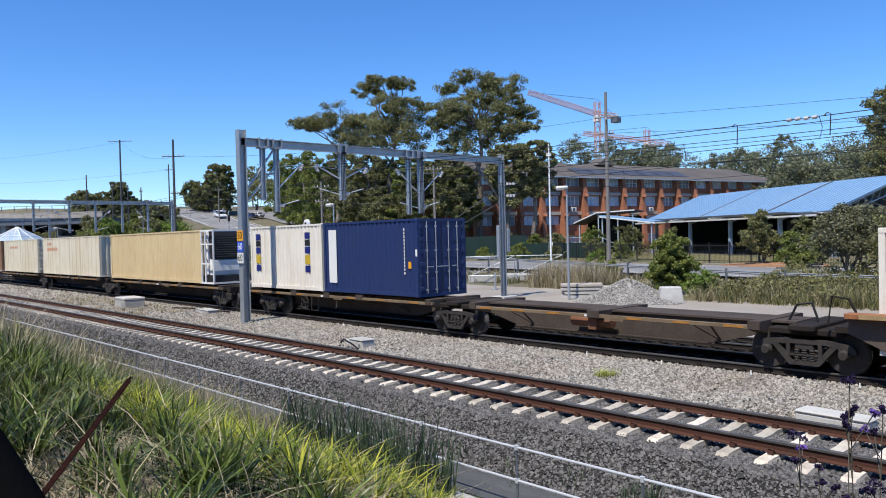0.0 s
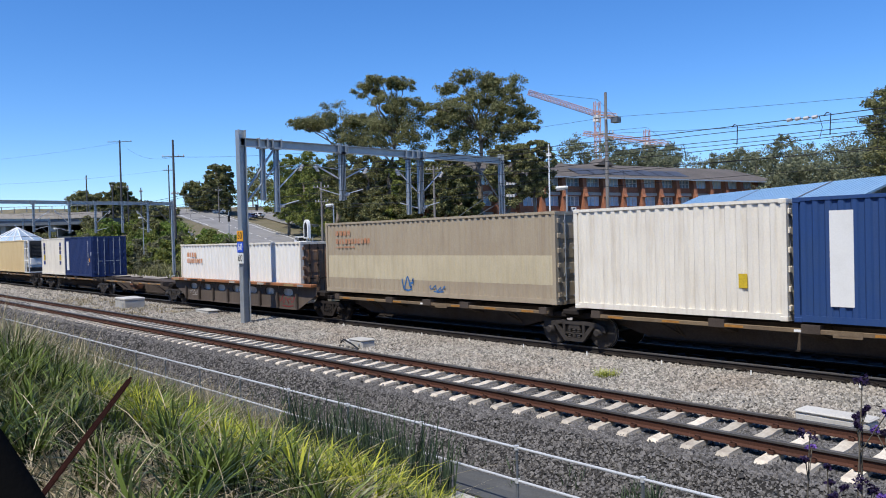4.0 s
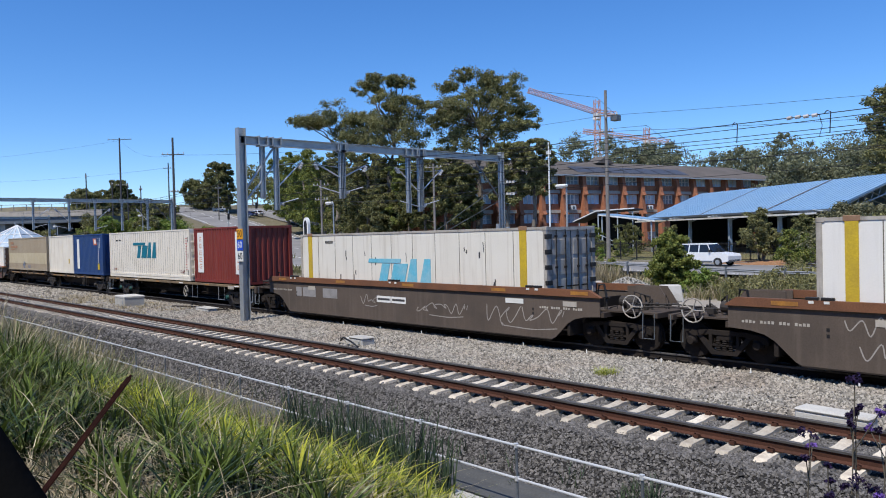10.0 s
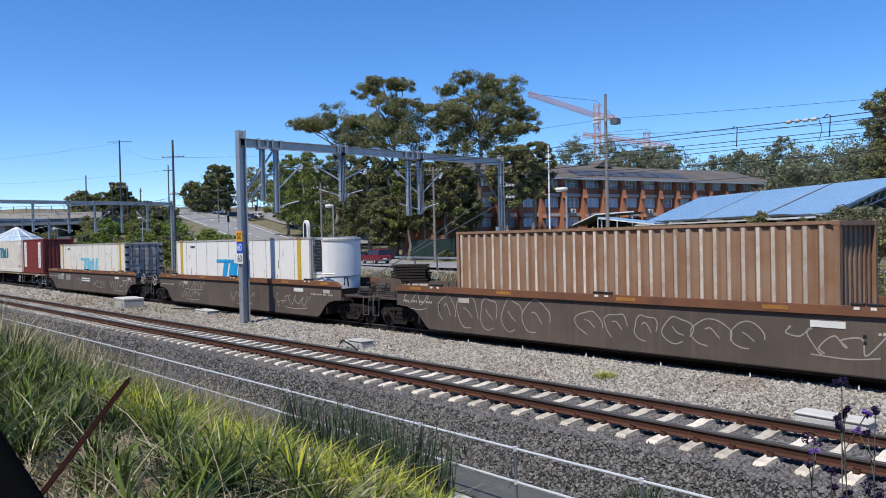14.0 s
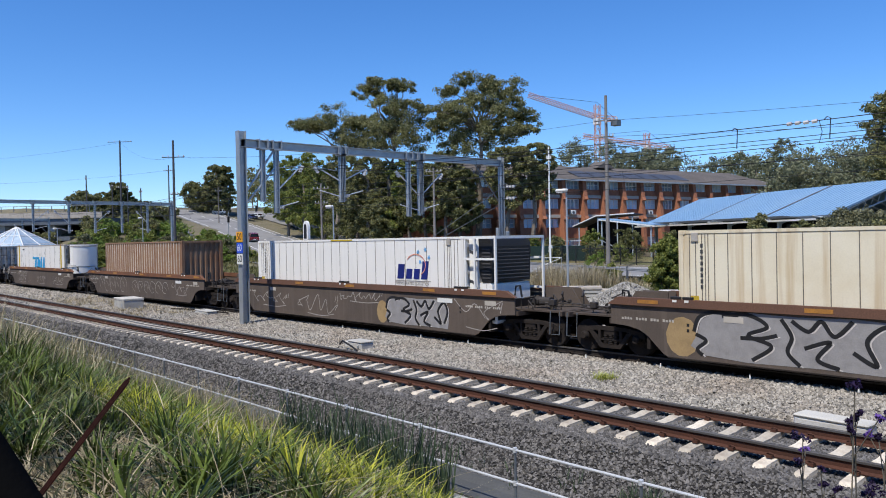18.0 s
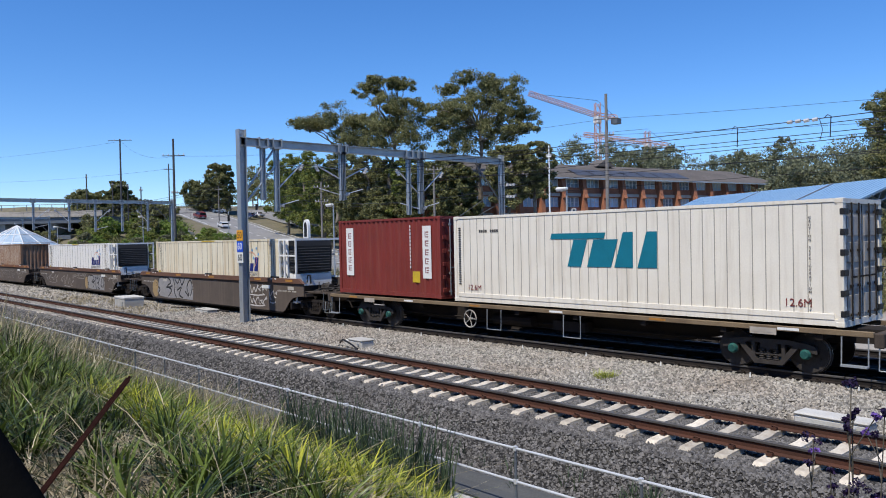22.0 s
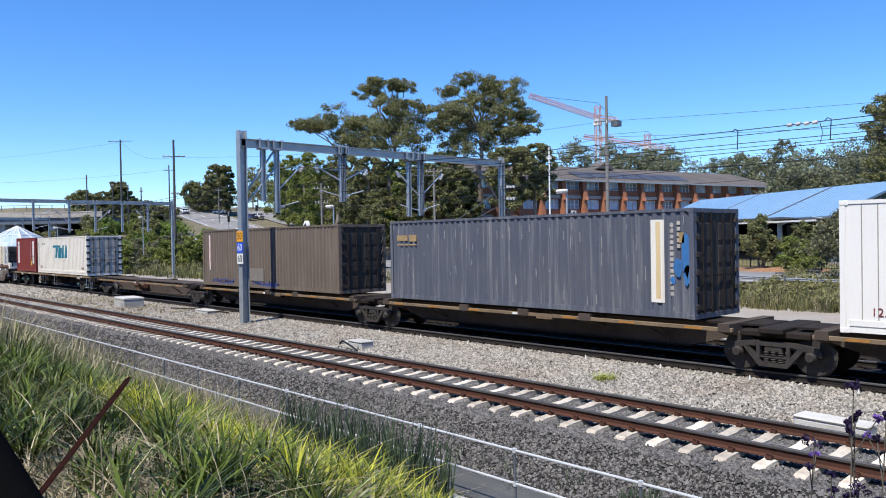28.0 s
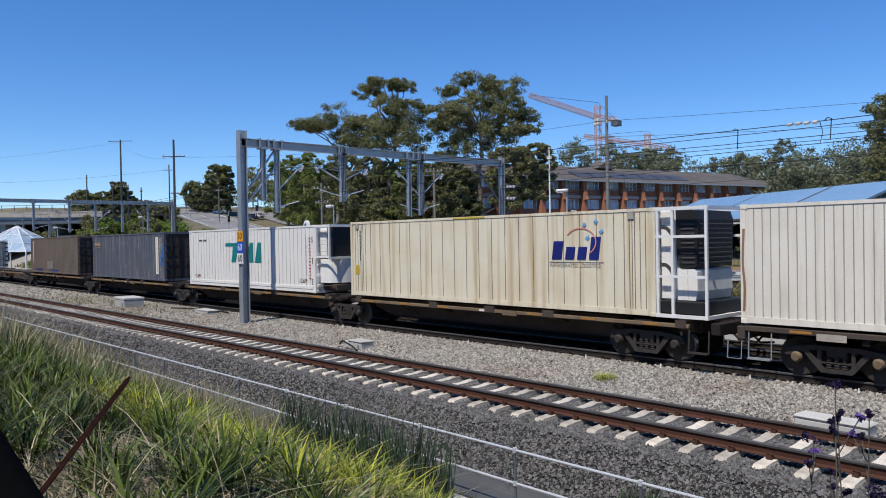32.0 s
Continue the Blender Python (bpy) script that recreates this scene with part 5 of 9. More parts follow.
                part("corner_casting", Geo().box(a2, b2, p2, q2, z0, z1, 0.012).box(a2 + 0.05, b2 - 0.05, sy * 1.2285 - 0.001, sy * 1.2285 + 0.001, z0 + 0.03, z1 - 0.03), fm, c)
    for sy in (-1, 1):
        p, q = sorted((sy * 1.218, sy * 1.12))
        part("bottom_rail", Geo().box(-h + 0.13, h - 0.13, p, q, 0.02, 0.17), fm, c)
        part("top_rail", Geo().box(-h + 0.13, h - 0.13, p, q, H - 0.085, H - 0.005), fm, c)
        yy = sy * 1.205
        if style == "corr":
            g = corrugated(-h + 0.13, h - 0.13, yy, 0.15, H - 0.08, 0.276, 0.036, sy)
        elif style == "deep":
            g = corrugated(-h + 0.13, h - 0.13, yy, 0.15, H - 0.08, 0.36, 0.05, sy, 0.3)
        else:
            p, q = sorted((sy * 1.20, sy * 1.15))
            g = Geo().box(-h + 0.13, h - 0.13, p, q, 0.15, H - 0.08)
        wall = part("side_wall", g, paint, c)
        if style in ("seam", "panel", "wide", "fine") and sy < 0:
            n = round((L - 0.3) / {"seam": 0.32, "wide": 0.6, "fine": 0.2, "panel": 1.22}[style])
            sg = Geo()
            at = [-h + 0.13 + (L - 0.26) * k / n for k in range(1, n)]
            if style == "wide":
                at += [q * (h - 0.3 - 0.17 * k) for q in (-1, 1) for k in range(5)]
            for x in at:
                sg.box(x - 0.011, x + 0.011, -1.206, -1.199, 0.18, H - 0.1)
            part("seams", sg, "c_seam" if style in ("wide", "panel") else "seam_pale", wall, "upright panel joints")
    part("roof", Geo().box(-h + 0.05, h - 0.05, -1.14, 1.14, H - 0.05, H - 0.02), paint, c)
    if style == "corr":
        rl = Geo()
        n = round(L / 0.55)
        for k in range(n):
            x = -h + 0.2 + (L - 0.4) * k / n
            rl.box(x, x + 0.2, -1.1, 1.1, H - 0.02, H - 0.004)
        part("roof_ribs", rl, paint, c)
    part("floor_frame", Geo().box(-h + 0.05, h - 0.05, -1.12, 1.12, 0.04, 0.16), "grime", c)
    el = corrugated(-1.06, 1.06, 0, 0.12, H - 0.1, 0.3, 0.045, 1)
    el.v = [(-h + 0.06 - q[1], q[0], q[2]) for q in el.v]
    part("front_end", el, paint, c)
    for xs in (-h, h - 0.1):
        for z0, z1 in ((0.0, 0.14), (H - 0.12, H - 0.01)):
            part("end_sill", Geo().box(xs, xs + 0.1, -1.06, 1.06, z0, z1), fm, c)
    dm = paint if doors == "paint" else doors
    if doors == "corr":
        er = corrugated(-1.06, 1.06, 0, 0.12, H - 0.1, 0.3, 0.045, 1)
        er.v = [(h - 0.06 + q[1], q[0], q[2]) for q in er.v]
        part("rear_end", er, paint, c)
    else:
        for sy in (-1, 1):
            p, q = sorted((sy * 1.05, sy * 0.01))
            d = part("door", Geo().box(h - 0.07, h - 0.03, p, q, 0.15, H - 0.13), dm, c, "container door with lock rods")
            pan = Geo()
            for k in range(4):
                z = 0.24 + (H - 0.5) * k / 4
                pan.box(h - 0.032, h - 0.012, p + 0.1, q - 0.1, z, z + (H - 0.5) / 4 - 0.14, 0.008)
            part("door_panel", pan, dm, d)
            for f in (0.3, 0.72):
                y = sy * f * 1.06
                rod = Geo().tube([(h + 0.02, y, 0.12), (h + 0.02, y, H - 0.1)], 0.019, 6)
                for z in (0.25, 0.9, 1.7, H - 0.3):
                    rod.box(h - 0.012, h + 0.03, y - 0.05, y + 0.05, z - 0.03, z + 0.03)
                rod.box(h + 0.01, h + 0.03, min(y, y - sy * 0.3), max(y, y - sy * 0.3), 1.08, 1.12)
                part("lock_rod", rod, "galv" if dm not in ("shaded_door", "c_rust", "doorgrey") else "grime", d, "steel lock rod")
            for k in range(6):
                z = 0.3 + (H - 0.6) * k / 5
                out = 1.235 if doors == "doorgrey" else 1.12
                part("hinge", Geo().box(h - 0.07, h + 0.03, min(sy * out, sy * 0.98), max(sy * out, sy * 0.98), z - 0.07, z + 0.07, 0.012), "black" if doors == "doorgrey" else dm, d)
        part("door_gasket", Geo().box(h - 0.05, h - 0.02, -0.014, 0.014, 0.15, H - 0.13), "black", c)
    if unit and unit != "flush":
        cooling_unit(c, h, H, unit, fm)
    return c


def cooling_unit(c, h, H, kind, fm):
    """Cooling machine on the end, inside an open pipe frame."""
    if kind == "grille":
        u = part("cooling_unit", Geo().box(h, h + 0.46, -1.0, 1.0, 0.45, H - 0.06, 0.05), "c_cleanwhite", c, "white cooling unit housing")
        for z in (H - 0.75, H - 1.75):
            part("panel_slot", Geo().ribbon(curve([(h + 0.06, z + 0.22), (h + 0.2, z + 0.2), (h + 0.34, z + 0.06), (h + 0.4, z - 0.1)]), -1.004, 0.1), "dark_mark", u, "dark curved slot")
        hood = Geo().ext([(h + 0.46, H - 0.06), (h + 1.02, H - 0.12), (h + 1.10, H - 0.35), (h + 1.04, 1.32), (h + 0.62, 1.30), (h + 0.50, 1.6)], "y", -0.96, 0.96)
        part("grille_housing", hood, "black", u, "black condenser hood")
        for k in range(9):
            z = 1.42 + (H - 1.78) * k / 9
            part("grille_slat", Geo().box(h + 0.62, h + 1.0, -0.985, -0.955, z, z + 0.05, 0.01).box(h + 1.05, h + 1.115, -0.85, 0.85, z, z + 0.04, 0.01), "dark_mark", u, "dark grille slat")
        cv = Geo().ext([(h + 0.46, 0.46), (h + 1.0, 0.46), (h + 1.06, 0.7), (h + 1.05, 1.22), (h + 0.98, 1.28), (h + 0.46, 1.29)], "y", -0.94, 0.94)
        part("engine_cover", cv, "c_cleanwhite", u, "white rounded engine cover")
        part("cover_joint", Geo().box(h + 0.78, h + 0.79, -0.944, -0.938, 0.5, 1.25), "seam_pale", u)
        part("base_box", Geo().box(h + 0.04, h + 1.36, -1.1, 1.1, 0.1, 0.44, 0.02), "black", u, "black base box")
        e = 1.45
    else:
        u = part("cooling_unit", Geo().box(h, h + 0.55, -0.98, 0.98, 1.5 if kind == "tank" else 0.75, H - 0.15, 0.05), "c_cleanwhite", c, "white cooling unit housing")
    if kind == "tank":
        for k in range(7):
            z = 1.62 + (H - 1.85) * k / 7
            part("panel_joint", Geo().box(h + 0.04, h + 0.5, -0.985, -0.978, z, z + 0.012), "seam_pale", u)
        part("condenser", Geo().box(h + 0.55, h + 0.98, -0.97, 0.97, 1.55, H - 0.1, 0.02), "black", u, "black condenser box")
        gg = Geo()
        for k in range(10):
            gg.box(h + 0.58, h + 0.95, -0.985, -0.972, 1.62 + 0.108 * k, 1.65 + 0.108 * k)
        part("condenser_slat", gg, "dark_mark", u)
        part("mullion", Geo().box(h + 0.76, h + 0.81, -1.0, -0.972, 1.55, H - 0.1), "c_cleanwhite", u, "white mullion")
        prof = [(h + 0.55 + 0.5 * math.cos(a), 0.98 * math.sin(a)) for a in [math.pi * (i / 12 - 0.5) for i in range(13)]]
        part("tank", Geo().ext([(h + 0.02, 0.98)] + prof[::-1] + [(h + 0.02, -0.98)], "z", 0.45, 1.46), "c_cleanwhite", u, "white rounded tank", smooth=True)
        part("base_gear", Geo().box(h + 0.05, h + 1.02, -0.85, 0.85, 0.12, 0.40, 0.03).tube([(h + 0.1, -0.9, 0.3), (h + 1.0, -0.95, 0.34)], 0.03, 6), "skeletal", u, "grimy base gear")
        e = 1.04
    elif kind != "grille":
        part("fan_guard", Geo().box(h + 0.02, h + 0.5, -1.02, -0.99, 1.5, H - 0.12), "black", u, "black honeycomb fan guard")
        gg = Geo()
        for k in range(5):
            for q in range(9):
                x, z = h + 0.06 + 0.09 * k + 0.045 * (q % 2), 1.6 + 0.14 * q
                gg.tube([(x, -1.024, z), (x, -1.02, z)], 0.032, 6)
        part("guard_hole", gg, "galv_dark", u)["kind"] = "stuff"
        cw = [(h + 0.55 + 0.55 * math.cos(a), 0.94 * math.sin(a)) for a in [math.pi * (0.5 - i / 14) for i in range(15)]]
        part("cowl", Geo().ext([(h + 0.5, 0.94)] + cw + [(h + 0.5, -0.94)], "z", 1.25, H - 0.06), "c_cleanwhite", u, "tall white rounded cowl", smooth=True)
        part("cowl_cap", Geo().ext([(h + 0.5, 0.96)] + [(x + 0.02, y * 1.02) for x, y in cw] + [(h + 0.5, -0.96)], "z", H - 0.2, H - 0.12), "doorgrey", u, "grey cowl band", smooth=True)
        part("lower_cowl", Geo().ext([(h + 0.05, 0.9)] + [(x - 0.02, y * 0.96) for x, y in cw] + [(h + 0.05, -0.9)], "z", 0.3, 1.22), "c_cleanwhite", u, "white rounded lower cowl", smooth=True)
        part("stay_bar", Geo().tube([(h + 0.02, -1.12, 1.35), (h + 0.6, -1.08, 1.38), (h + 1.12, -0.75, 1.36)], 0.03, 6).tube([(h + 0.02, -1.12, 1.2), (h + 0.02, -1.12, H - 0.1)], 0.03, 6), "galv", u, "grey stay bar")
        e = 0
    if e:
        fr = Geo()
        for y in (-1.19, 1.19):
            for x in (h + 0.06, h + e) if kind == "tank" else (h + 0.06, h + 0.5, h + e):
                fr.box(x - 0.035, x + 0.035, y - 0.035, y + 0.035, H * 0.5 if kind == "tank" else 0.0, H)
            for z in ((H - 0.05,) if kind == "tank" else (0.05, H - 0.05)):
                fr.box(h, h + e, y - 0.04, y + 0.04, z - 0.045, z + 0.045)
            for f in ((0.52,) if kind == "tank" else (0.36, 0.72)):
                fr.box(h, h + e, y - 0.025, y + 0.025, H * f, H * f + 0.07)
        for z in ((H * 0.52, H - 0.05) if kind == "tank" else (0.05, H - 0.05)):
            fr.box(h + e - 0.045, h + e + 0.045, -1.19, 1.19, z - 0.045, z + 0.045)
        part("guard_frame", fr, "white" if kind == "grille" else fm, u, "open steel guard frame")


def decal(c, name, geo, mat, label=""):
    part(name, geo, mat, c, label)


def slant(x0, x1, z0, z1, lean, y=-1.216):
    d = lean * (z1 - z0)
    return Geo().ext([(x0, z0), (x1, z0), (x1 + d, z1), (x0 + d, z1)], "y", y, y + 0.01)


def slab_logo(c, cu, zb, u0, u1, z0, z1, mat):
    """Company mark as plain leaning slabs: a long streak and four blocks."""
    a, w, zz0, zz1 = u0 - cu, u1 - u0, z0 - zb, z1 - zb
    hgt = zz1 - zz0
    decal(c, "logo_streak", slant(a, a + w * 0.52, zz1 - hgt * 0.17, zz1, 0.3), mat, "leaning logo streak")
    decal(c, "logo_stem", slant(a + w * 0.17, a + w * 0.30, zz0, zz1 - hgt * 0.2, 0.3), mat)
    for f0, f1 in ((0.36, 0.58),):
        decal(c, "logo_block", slant(a + w * f0, a + w * f1, zz0, zz1 - hgt * 0.2, 0.3), mat, "leaning logo block")
    for f in (0.61, 0.81):
        x0, x1, d = a + w * f, a + w * (f + 0.16), 0.3 * hgt
        decal(c, "logo_block", Geo().ext([(x0, zz0), (x1, zz0), (x0 + w * 0.085 + d, zz1), (x0 + d, zz1)], "y", -1.216, -1.206), mat, "leaning logo block")


def arc_logo(c, cu, zb, u0, u1, z0, z1):
    """Company mark as plain shapes: four navy slabs, an orange sweep and blue stars over a thin pale bar."""
    a, w, b, h = u0 - cu, u1 - u0, z0 - zb, z1 - z0
    for f0, f1, t in ((0.0, 0.20, 0.52), (0.27, 0.45, 0.40), (0.51, 0.68, 0.40), (0.74, 0.92, 0.60)):
        decal(c, "logo_slab", slant(a + w * f0, a + w * f1, b + h * 0.14, b + h * t, 0.15), "logo_navy", "navy logo slab")
    g = Geo().ribbon([(a + w * (0.58 + 0.30 * math.cos(q)), b + h * (0.50 + 0.28 * math.sin(q))) for q in [2.6 - 0.3 * i for i in range(13)]], -1.219, 0.035)
    decal(c, "logo_sweep", g, "logo_coral", "thin coral logo sweep")
    for fx, fz in ((0.66, 0.84), (0.88, 0.90), (0.98, 0.70), (0.72, 0.58)):
        st = []
        for i in range(12):
            r = 0.085 if i % 2 == 0 else 0.04
            st.append((a + w * fx + r * math.cos(i * math.pi / 6), b + h * fz + r * math.sin(i * math.pi / 6)))
        decal(c, "logo_star", Geo().ext(st, "y", -1.222, -1.21), "star_blue", "small blue star")
    decal(c, "logo_underline", Geo().box(a - 0.1, a + w * 1.02, -1.216, -1.206, b + h * 0.085, b + h * 0.095), "seam_pale", "thin grey line")
    letters("REFRIGERATED LOGISTICS", 0.155, "seam_pale", c, pose(a + w * 0.46, -1.212, b + h * 0.02))


def upright_panel(c, cu, zb, u0, u1, z0, z1, ink):
    a, w, b, h = u0 - cu, u1 - u0, z0 - zb, z1 - z0
    p = part("name_panel", Geo().box(a, a + w, -1.216, -1.206, b, b + h), "white", c, "white upright name panel")
    for k in range(5):
        z = b + h * (0.10 + 0.17 * k)
        part("panel_mark", Geo().box(a + w * 0.3, a + w * 0.38, -1.219, -1.216, z, z + h * 0.115).box(a + w * 0.42, a + w * 0.7, -1.219, -1.216, z + h * 0.09, z + h * 0.112).box(a + w * 0.42, a + w * 0.66, -1.219, -1.216, z + h * 0.0, z + h * 0.02).box(a + w * 0.46, a + w * 0.7, -1.219, -1.216, z + h * 0.045, z + h * 0.062), ink, p)


def small_text(c, text, size, x, z, mat):
    letters(text, size, mat, c, pose(x, -1.212, z))


def bars(c, x, z, w, h, n, mat, label="row of small marks", upright=False, name="marking"):
    g = Geo()
    for k in range(n):
        if upright:
            g.box(x, x + w, -1.211, -1.206, z - k * h * 1.5, z - k * h * 1.5 + h)
        else:
            g.box(x + k * w * 1.35, x + k * w * 1.35 + w, -1.211, -1.206, z, z + h)
    decal(c, name, g, mat, label)


TOP, DECK, LOW = 3.9, 1.02, 0.42
# loaded and empty platforms, from the head of the train back
skeletal_wagon(-83.0, -69.4, [-69.1], ends=(True, False))
skeletal_wagon(-68.8, -54.2, [-53.6])
skeletal_wagon(-53.0, -35.6, [-36.6], ends=(False, True))
skeletal_wagon(-34.2, -19.4, [-31.6, -19.1], brake=-28.3, ends=(True, False))
skeletal_wagon(-18.7, -7.6, [-7.28], empty=True)
slotted_wagon(-6.2, 8.2)
skeletal_wagon(8.9, 21.4, [21.6])
skeletal_wagon(21.8, 35.0, [33.0], brake=30.4, ends=(False, True))
flat_wagon(35.75, 55.5, 38.1, 53.2, brake=-45.62 + 47.9)
CHK = "chalk"
WELLS = [(57.2, 75.6, 5, [(CHK, 64.2, 65.3, 0.75, 1.15), (CHK, 67.6, 70.0, 0.6, 1.0), (CHK, 71.0, 74.0, 0.5, 1.05)]),
         (79.4, 97.8, 6, [(CHK, 82.0, 85.0, 0.95, 1.35), (CHK, 82.3, 84.6, 0.4, 0.8), (CHK, 88.2, 90.4, 0.45, 1.0), (CHK, 92.6, 95.2, 0.5, 1.0)]),
         (101.4, 119.8, 7, [(CHK, 101.8, 103.0, 0.9, 1.4), ("bubble", 103.6, 108.6, 0.3, 1.42), ("bubble", 109.6, 115.2, 0.45, 1.2), (CHK, 115.6, 117.6, 0.6, 1.1)]),
         (123.4, 141.8, 8, [(CHK, 125.2, 128.0, 0.55, 1.1), (CHK, 129.0, 131.8, 0.4, 1.15), (CHK, 132.2, 134.8, 1.0, 1.35), ("piece", 135.3, 138.7, 0.22, 1.25), (CHK, 139.0, 141.0, 0.5, 1.35)]),
         (145.4, 163.8, 9, [("piece", 147.9, 152.6, 0.2, 1.43), ("white", 158.0, 160.4, 0.88, 1.25), ("white", 158.3, 160.4, 0.38, 0.75), ("white", 160.7, 161.4, 0.6, 1.1)])]
for row in WELLS:
    well_wagon(*row)
flat_wagon(165.7, 186.3, 168.4, 183.9, brake=-176.0 + 174.0)
skeletal_wagon(187.2, 203.0, [188.9, 203.2], empty=True, ends=(True, False))
skeletal_wagon(203.6, 218.9, [219.1])
skeletal_wagon(219.5, 234.6, [234.9])
skeletal_wagon(235.3, 250.7, [250.9])
skeletal_wagon(251.3, 267.0, [265.0], ends=(False, True))
flat_wagon(267.9, 284.0, 269.9, 281.5, brake=2.0, caps="sill_cream", sill="skeletal")

# containers, from the head of the train back
skip = dict(group="shipping containers")
c = container(-94.5, -82.4, TOP, DECK, "c_rust", label="rusty brown corrugated container on a flat wagon")
c = container(-81.2, -69.9, TOP, DECK, "c_cream", "plain", "cream container with faded orange lettering bars")
bars(c, -3.5, 2.1, 0.42, 0.2, 5, "faded_orange", "faded orange lettering bars")
c = container(-68.3, -54.6, TOP, DECK, "c_cream", "plain", "cream container with faded orange lettering bars", doors="corr")
bars(c, -5.6, 2.3, 0.3, 0.22, 3, "faded_orange", "faded orange lettering bars")
bars(c, -5.6, 1.85, 0.42, 0.26, 5, "faded_orange", "faded orange lettering bars")
c = container(-52.3, -38.6, TOP, DECK, "c_beige", "corr", "stained beige refrigerated container with an end cooling unit", doors="corr", unit="grille")
c = container(-33.1, -26.95, TOP, DECK, "c_white", "corr", "white corrugated container with upright blue and yellow stickers")
for x in (-2.55, 1.75):
    for z, h, m in ((2.25, 0.28, "logo_navy"), (1.95, 0.26, "black"), (1.62, 0.28, "logo_navy"), (1.15, 0.4, "yellow"), (0.8, 0.28, "logo_navy")):
        part("sticker", Geo().box(x, x + 0.4, -1.216, -1.206, z, z + h), m, c, "coloured sticker patch")
c = container(-26.8, -20.75, TOP, DECK, "c_navy", "corr", "navy blue corrugated container with a white strip")
part("white_strip", Geo().box(-2.65, -2.1, -1.216, -1.206, 0.4, 2.58), "white", c, "white upright strip")
bars(c, 2.25, 2.45, 0.06, 0.09, 13, "white", "small upright characters", True)
part("plate", Geo().box(2.5, 2.66, -1.216, -1.206, 1.05, 1.3), "sign_amber", c, "small amber plate")
part("plate", Geo().box(2.93, 3.03, -1.236, -1.226, 1.5, 1.75), "white", c, "small white plate")
c = container(-5.6, 6.9, 3.16, LOW, "c_cleanwhite", "deep", "white corrugated container with orange lettering bars in a well wagon", doors="c_rust", fittings="c_white")
bars(c, -5.45, 2.05, 0.22, 0.24, 4, "faded_orange", "orange lettering bars")
bars(c, -5.45, 1.72, 0.18, 0.24, 8, "faded_orange", "orange lettering bars")
c = container(8.9, 21.15, TOP, 1.06, "c_tan", "corr", "tall faded tan corrugated container with orange lettering bars")
part("repainted_band", corrugated(-5.995, 5.995, -1.208, 0.6, 1.5, 0.276, 0.036, -1), "c_band", c, "paler repainted band along the side")
bars(c, -5.4, 2.3, 0.2, 0.2, 4, "worn_orange", "worn orange lettering bars")
bars(c, -5.4, 1.97, 0.16, 0.2, 11, "worn_orange", "worn orange lettering bars")
bars(c, -5.4, 1.8, 0.06, 0.06, 16, "worn_orange", "row of small orange marks")
part("chalk_scrawl", scrawl(scrawl(Geo(), 3, -1.2, 0.3, 0.6, 0.4, 2, -1.217, 0.06), 4, 0.4, 0.25, 0.7, 0.2, 3, -1.217, 0.04), "blue_scrawl", c)
c = container(21.85, 28.0, TOP, DECK, "c_white", "corr", "plain white corrugated container with a yellow warning label")
part("warning_label", Geo().box(1.9, 2.12, -1.216, -1.206, 0.75, 1.1), "yellow", c)
c = container(28.15, 34.45, TOP, DECK, "c_blue", "corr", "blue corrugated container with a white strip", doors="corr")
part("white_strip", Geo().box(-2.35, -1.85, -1.216, -1.206, 0.4, 2.55), "white", c, "white upright strip")
part("warning_label", Geo().box(2.05, 2.42, -1.216, -1.206, 0.38, 0.8), "yellow", c, "yellow warning label")
part("logo_patch", slant(1.35, 1.95, 2.1, 2.55, -0.4), "logo_orange", c, "red and white logo patch")
part("logo_patch", slant(1.5, 1.85, 2.2, 2.48, -0.4, -1.219), "white", c)
bars(c, 2.2, 2.5, 0.07, 0.1, 12, "white", "small upright characters", True)
bars(c, 2.5, 2.5, 0.07, 0.1, 5, "white", "small upright characters", True)


def ribbed_white(u0, u1, paint, ink, lab, doors, unit, z0=DECK):
    """Long white refrigerated container with dark joints, slab logo and its length in red."""
    c = container(u0, u1, TOP, z0, paint, "seam", lab, doors=doors, unit=unit)
    h = (u1 - u0) / 2
    small_text(c, "12.6M", 0.26, -h + 0.95, 0.48, "dark_red")
    small_text(c, "12.6M", 0.26, h - 1.0, 0.5, "dark_red")
    bars(c, -h + 1.2, 2.32, 0.07, 0.09, 4, "dark_mark", "small dark characters")
    bars(c, -h + 1.7, 2.32, 0.07, 0.09, 4, "dark_mark", "small dark characters")
    if unit:
        for k in range(13):
            z = 0.62 + 0.145 * k
            part("arrow", Geo().ext([(h - 0.52, z - 0.014), (h - 0.43, z - 0.014), (h - 0.43, z - 0.045), (h - 0.36, z), (h - 0.43, z + 0.045), (h - 0.43, z + 0.014), (h - 0.52, z + 0.014)], "y", -1.216, -1.206), "arrow_red", c, "small red arrow")
        for z in (0.35, 1.25, 2.15):
            for k in range(4):
                part("hazard_stripe", Geo().ext([(h - 0.27, z + 0.07 * k), (h - 0.21, z + 0.07 * k + 0.03), (h - 0.21, z + 0.07 * k + 0.065), (h - 0.27, z + 0.07 * k + 0.035)], "y", -1.216, -1.206), "black", c)
    else:
        bars(c, -h + 0.22, 2.45, 0.1, 0.05, 26, "dark_mark", "column of small dark marks", True)
    letters("\n".join("CAUTION REFRIGERATION UNIT"), 0.085, "dark_mark", c, pose(h - 0.72, -1.212, 1.4))
    part("base_rail_cover", Geo().box(-h + 0.2, h - 0.2, -1.235, -1.21, 0.16, 0.30, 0.008), paint, c)
    return c


